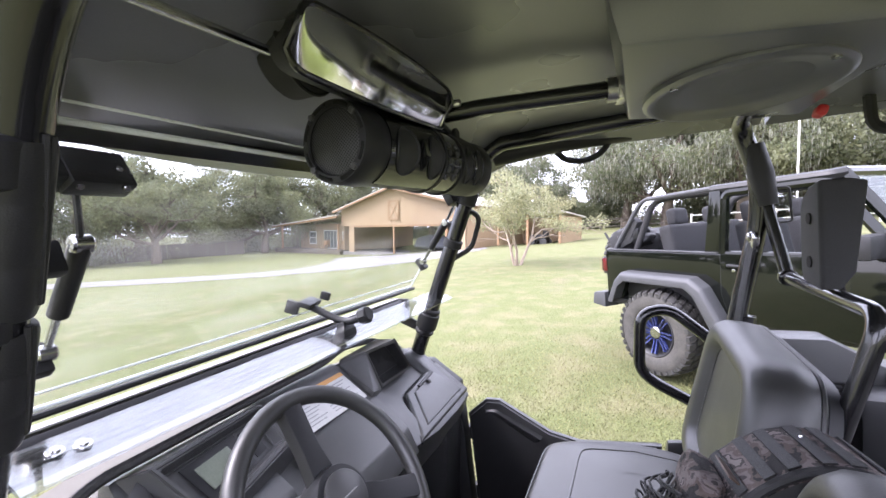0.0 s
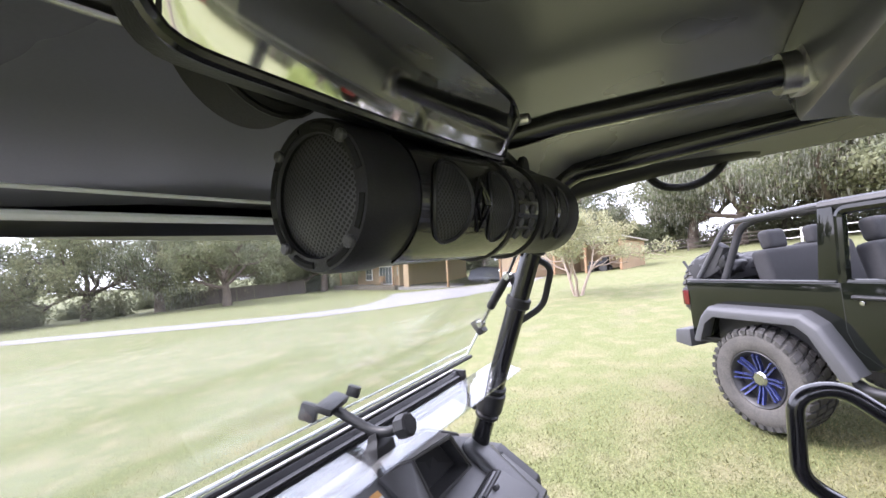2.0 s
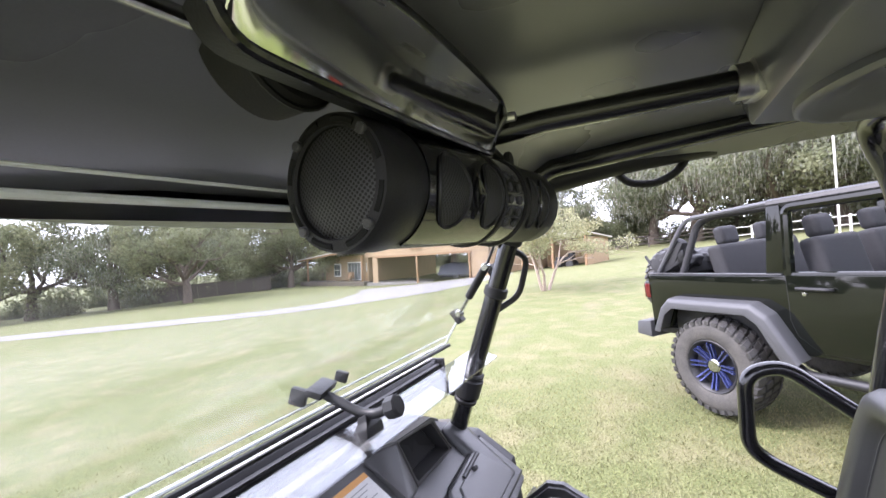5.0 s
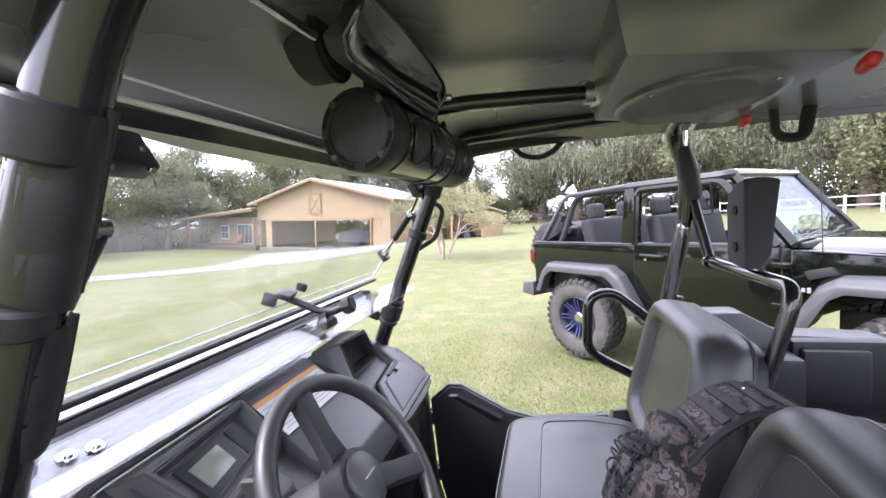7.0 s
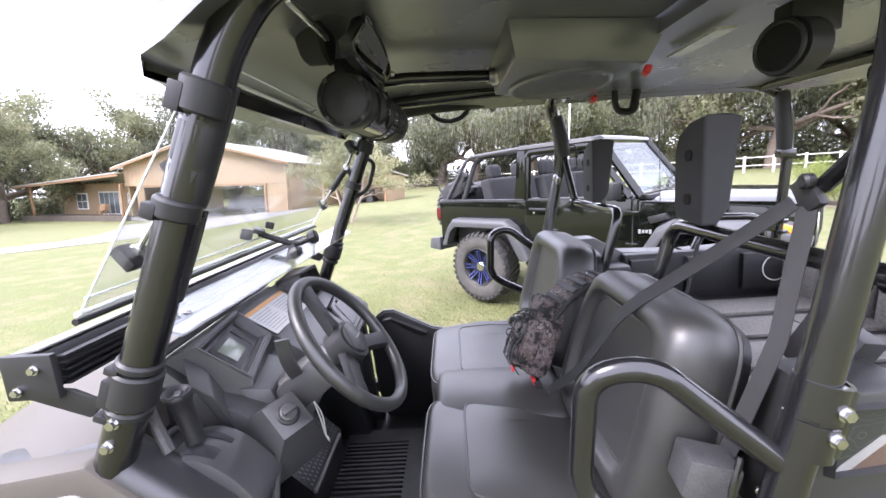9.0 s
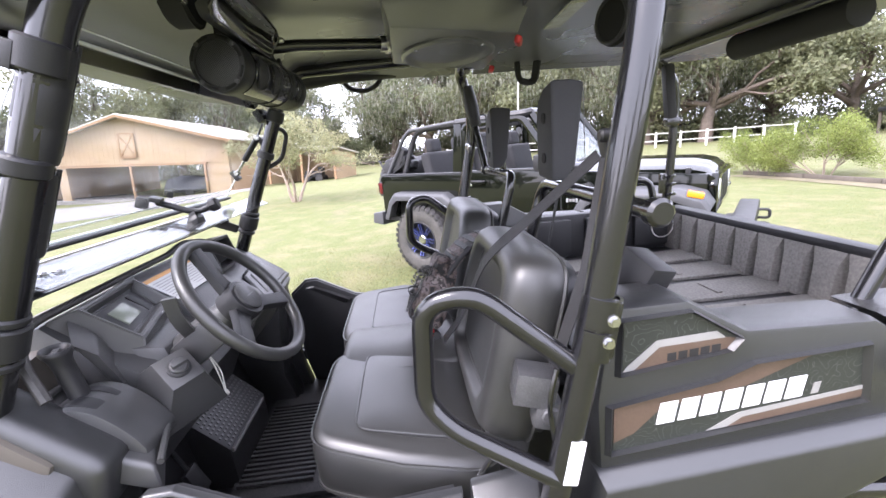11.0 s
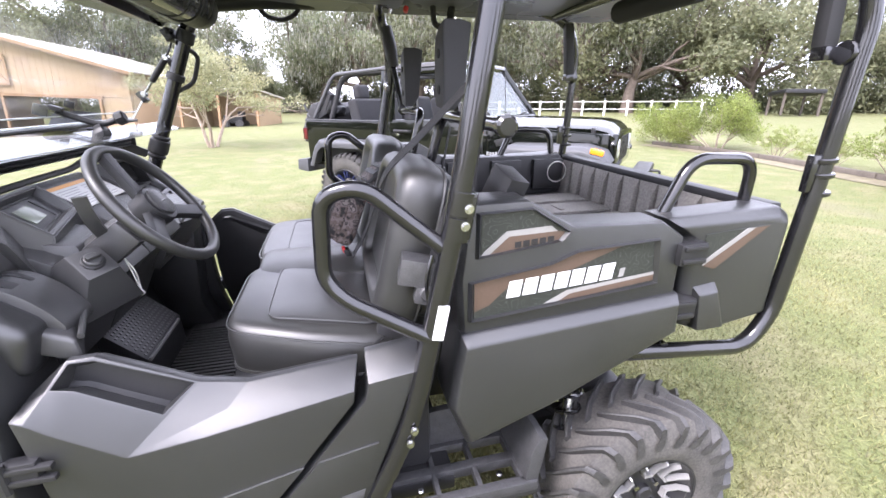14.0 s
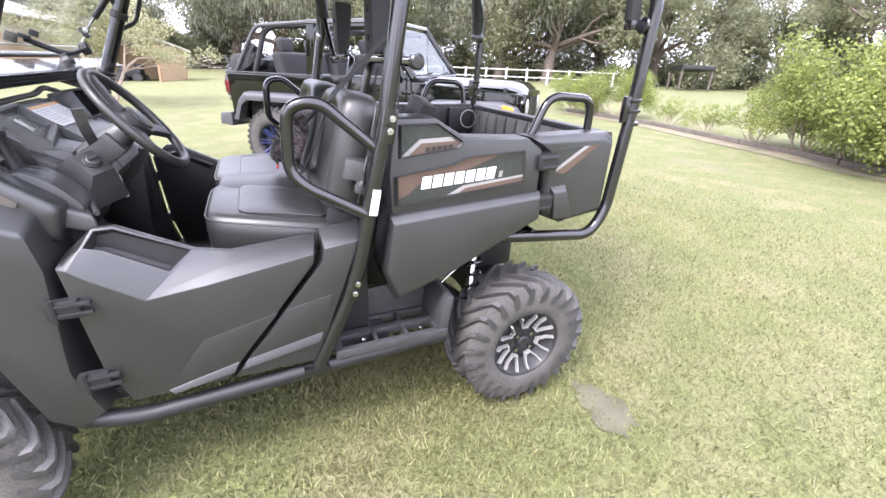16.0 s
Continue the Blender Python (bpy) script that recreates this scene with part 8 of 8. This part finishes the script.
def stand_thing(ob, az, dist, scale, turn, first):
    m = stand(ob, az, dist, 1.0, turn)
    if first:
        ob.matrix_basis = m
        ob.scale = (scale,) * 3
        return ob
    c = copy_thing(ob, m)
    c.scale = (scale,) * 3
    return c


KINDS = {
    "oak": (tree(11, 13, "oak", "oak_tree", "broad green oak tree beyond the lawn"), tree(12, 12, "oak", "oak_tree", "broad green oak tree beyond the lawn")),
    "moss": (tree(21, 14, "moss", "mossy_oak_tree", "tall oak hung with grey moss"), tree(22, 13, "moss", "mossy_oak_tree", "tall oak hung with grey moss")),
    "dark": (tree(31, 11, "dark", "evergreen_tree", "dense dark evergreen tree along the field edge"), tree(32, 9, "dark", "evergreen_tree", "dense dark evergreen tree along the field edge")),
}
rng = random.Random(5)
used = {}
TREES = []
for az in range(-6, 44, 6):
    TREES.append(("oak" if az % 4 else "moss", az + rng.uniform(-1.5, 1.5), rng.uniform(54, 66), rng.uniform(0.85, 1.1)))
for az, d, k, sc in ((31, 47, "oak", 0.9), (40, 62, "oak", 1.15), (46, 66, "moss", 1.0), (52, 68, "oak", 1.25), (58, 72, "moss", 1.2), (64, 66, "oak", 1.2), (70, 58, "moss", 1.15), (75, 60, "moss", 1.05), (78.5, 62, "dark", 0.9), (82, 60, "dark", 0.62), (85.5, 58, "dark", 0.7), (89, 56, "moss", 1.15), (93.5, 52, "moss", 1.25), (97.5, 56, "oak", 1.2), (101, 50, "moss", 1.2), (106, 54, "oak", 1.25), (111, 62, "moss", 1.2), (116, 62, "oak", 1.2), (121, 50, "moss", 1.2), (127, 48, "oak", 1.25), (133, 56, "moss", 1.1), (139, 52, "oak", 1.2), (145, 62, "moss", 1.0), (151, 58, "oak", 0.9), (158, 52, "oak", 1.1), (166, 50, "moss", 1.1), (176, 55, "oak", 1.2)):
    TREES.append((k, az, d, sc))
for az in (205, 240, 275, 310, 340):
    TREES.append(("oak", az, 48 + (az % 7) * 3, 1.1))
for kind, az, d, sc in TREES:
    i = used.get(kind, 0)
    used[kind] = i + 1
    stand_thing(KINDS[kind][i % 2], az, d, sc, rng.uniform(0, 360), i < 2)
# understorey that closes the field edge
under = [bush(41, 3.2, 3.0, OAKB, "field_edge_bush", "dark green brush along the field edge", 4600, 0.11), bush(42, 3.6, 3.6, OAK, "field_edge_bush", "green brush along the field edge", 4600, 0.11)]
i = 0
for az in np.arange(-8, 182, 3.1):
    d = 62 + 6 * math.sin(az * 0.9)
    if 45 < az < 66:
        d = 70
    if 66 <= az < 120:
        d = 57 + 4 * math.sin(az)
    if az >= 120:
        d = 54 + 4 * math.sin(az * 1.3)
    stand_thing(under[i % 2], az, d, rng.uniform(0.7, 1.25) * (1.35 if az > 95 else 1.0), rng.uniform(0, 360), i < 2)
    i += 1
small = tree(51, 4.6, "shrub_tree", "pale_shrub_tree", "small multi-stemmed tree with pale olive foliage", count=9000)
stand_thing(small, 75.6, 15.8, 0.92, 40, True)

# ---- hedge row with a timber edging ----
HEDGE = [(11.6, -10.4), (9.8, -10.6), (7.9, -10.6), (6.4, -10.3), (5.0, -10.0), (3.9, -9.9), (2.9, -9.6), (1.9, -9.5), (0.7, -9.4), (-0.6, -9.3)]
hedge_kinds = [bush(61, 1.5, 1.6, BRIGHT, "hedge_bush", "leafy bright green hedge bush", 26000, 0.022), bush(62, 1.5, 1.7, BRIGHT, "hedge_bush", "leafy bright green hedge bush", 26000, 0.022), bush(63, 1.2, 1.5, BRIGHT, "hedge_bush", "thin twiggy green hedge bush", 6500, 0.022, True)]
sizes = (0.85, 0.95, 0.55, 0.5, 0.7, 1.15, 1.35, 1.3, 1.5, 1.5)
which = (0, 1, 2, 2, 2, 0, 1, 0, 1, 0)
seen = set()
for (x, y), sc, w in zip(HEDGE, sizes, which):
    m = Matrix.Translation((x, y - 0.5, ground_z(x, y - 0.5))) @ Matrix.Rotation(x * 2.1, 4, "Z")
    if w in seen:
        b = copy_thing(hedge_kinds[w], m)
    else:
        b = hedge_kinds[w]
        b.matrix_basis = m
        seen.add(w)
    b.scale = (sc, sc, sc)
    tagged(b, group="hedge along the lawn")
for (x0, y0), (x1, y1) in zip(HEDGE, HEDGE[1:]):
    a, b = Vector((x0, y0, ground_z(x0, y0) + 0.05)), Vector((x1, y1, ground_z(x1, y1) + 0.05))
    d = b - a
    beam = one("edging_timber", TIMBER, None, box, (0, 0, 0), (d.length * 0.985, 0.15, 0.13), bev=0.02)
    beam.matrix_basis = Matrix.Translation((a + b) / 2) @ d.to_track_quat("X", "Z").to_matrix().to_4x4()
    tagged(beam, "weathered grey landscape timber edging the hedge", "timber", "timbers along the hedge")
ribbon("pavement", [(x, y + 0.35) for x, y in HEDGE], [0.5, 0.6, 0.7, 0.6], MULCH, "brown leaf litter strip before the hedge", "leaf litter", 0.012)

# ---- pasture fence ----
fence = base("pasture_fence", Matrix(), "white rail fence across the far pasture", "fence")
FP = [(40 * math.sin(radians(a)), 40 * math.cos(radians(a))) for a in np.arange(96, 137, 2.6)]
for i, (x, y) in enumerate(FP):
    one("post", FENCEW, fence, box, (x, y, ground_z(x, y) + 0.62), (0.12, 0.12, 1.3))
    if i:
        a, b = Vector((*FP[i - 1], 0)), Vector((x, y, 0))
        for h in (0.55, 1.15):
            p, q = Vector((a.x, a.y, ground_z(a.x, a.y) + h)), Vector((b.x, b.y, ground_z(b.x, b.y) + h))
            one("rail", FENCEW, fence, tube, [p, q], 0.03, 6)
dark_fence = base("field_fence", Matrix(), "dark timber rail fence at the field edge", "fence")
FP = [(50 * math.sin(radians(a)), 50 * math.cos(radians(a))) for a in np.arange(74, 96, 2.4)]
for i, (x, y) in enumerate(FP):
    one("post", TIMBER, dark_fence, box, (x, y, ground_z(x, y) + 0.6), (0.13, 0.13, 1.3))
    if i:
        a = FP[i - 1]
        for h in (0.4, 0.8, 1.15):
            one("rail", TIMBER, dark_fence, tube, [(a[0], a[1], ground_z(*a) + h), (x, y, ground_z(x, y) + h)], 0.06, 6)
yard = base("board_fence", Matrix(), "brown board fence under the far oaks", "fence")
FP = [(56 * math.sin(radians(a)), 56 * math.cos(radians(a))) for a in np.arange(26, 42, 2.0)]
for i, (x, y) in enumerate(FP):
    if i:
        a = FP[i - 1]
        p, q = Vector((a[0], a[1], ground_z(*a) + 0.8)), Vector((x, y, ground_z(x, y) + 0.8))
        bd = one("fence_panel", TIMBER, yard, box, (0, 0, 0), ((q - p).length * 0.98, 0.06, 1.7))
        bd.matrix_basis = Matrix.Translation((p + q) / 2) @ (q - p).to_track_quat("X", "Z").to_matrix().to_4x4()
pole = one("flag_pole", FENCEW, None, tube, [(30 * math.sin(radians(105.5)), 30 * math.cos(radians(105.5)), 0.5), (30 * math.sin(radians(105.5)), 30 * math.cos(radians(105.5)), 8.5)], 0.05, 8)
tagged(pole, "thin white upright pole in the pasture", "pole")
for az, d, w in ((124, 52, 2.4), (143, 44, 2.6)):
    x, y = d * math.sin(radians(az)), d * math.cos(radians(az))
    st = base("pasture_shelter", Matrix.Translation((x, y, ground_z(x, y))) @ Matrix.Rotation(radians(20 - az), 4, "Z"), "low open pasture shelter with a dark roof", "shelter")
    one("roof", TRIM, st, box, (0, 0, 1.75), (w, 3.5, 0.3), bev=0.05)
    for sx in (-0.45, 0.45):
        for sy in (-1.5, 1.5):
            one("post", TIMBER, st, box, (sx * w, sy, 0.85), (0.15, 0.15, 1.7))

# ---- bare patch beside the rear wheel ----
bm = bmesh.new()
rows = []
for k in (1.0, 0.6, 0.2):
    ring = []
    for i in range(28):
        a = 2 * math.pi * i / 28
        r = k * (1 + 0.14 * math.sin(3 * a + 1) + 0.12 * math.sin(7 * a) + 0.10 * math.sin(13 * a + 2))
        x, y = -0.10 + 0.17 * r * math.cos(a), -1.32 + 0.10 * r * math.sin(a)
        ring.append((x, y, ground_z(x, y) + 0.006 + 0.006 * (1 - k)))
    rows.append(ring)
loft(bm, rows)
tagged(part("bare_patch", bm, SOIL), "bare sandy soil patch in the lawn", "soil patch", kind="structure")

# ---- grass blades on the near lawn ----
def grass():
    g = np.random.default_rng(77)
    parts = []
    for n, lo, hi, h in ((270000, 0.0, 5.0, 0.028), (190000, 3.5, 16.0, 0.022)):
        r = (lo + (hi - lo) * g.random(n) ** 0.8) * (0.8 + 0.3 * np.abs(g.normal(size=n)))
        t = g.uniform(0, 2 * np.pi, n)
        x, y = 0.6 + r * np.cos(t), -0.6 + r * np.sin(t)
        keep = (x > -2.6 + 0.5 * g.normal(size=n)) & (y > -9.6) & ((((x + 0.10) / 0.17) ** 2 + ((y + 1.32) / 0.10) ** 2 > 0.8) | (g.random(n) < 0.40))
        x, y = x[keep], y[keep]
        n = len(x)
        z = -0.058 + 0.037 * x - 0.052 * y - 0.75 * np.exp(-(((x - 37) / 13) ** 2 + ((y - 22) / 15) ** 2))
        hh = h * (0.45 + 0.9 * g.random(n))
        a = g.uniform(0, 2 * np.pi, n)
        w = hh * 0.085 + 0.0016
        lean = g.normal(size=(n, 2)) * (hh * 0.6)[:, None]
        p = np.stack([x, y, z - 0.004], 1)
        side = np.stack([np.cos(a) * w, np.sin(a) * w, np.zeros(n)], 1)
        tip = p + np.stack([lean[:, 0], lean[:, 1], hh], 1)
        parts.append(np.stack([p - side, p + side, tip], 1).reshape(-1, 3))
    v = np.concatenate(parts)
    f = np.arange(len(v), dtype=np.int32).reshape(-1, 3)
    ob = raw("grass", v, f, GRASSB)
    return tagged(ob, "short mown green and straw grass blades", "grass", kind="stuff")


grass()
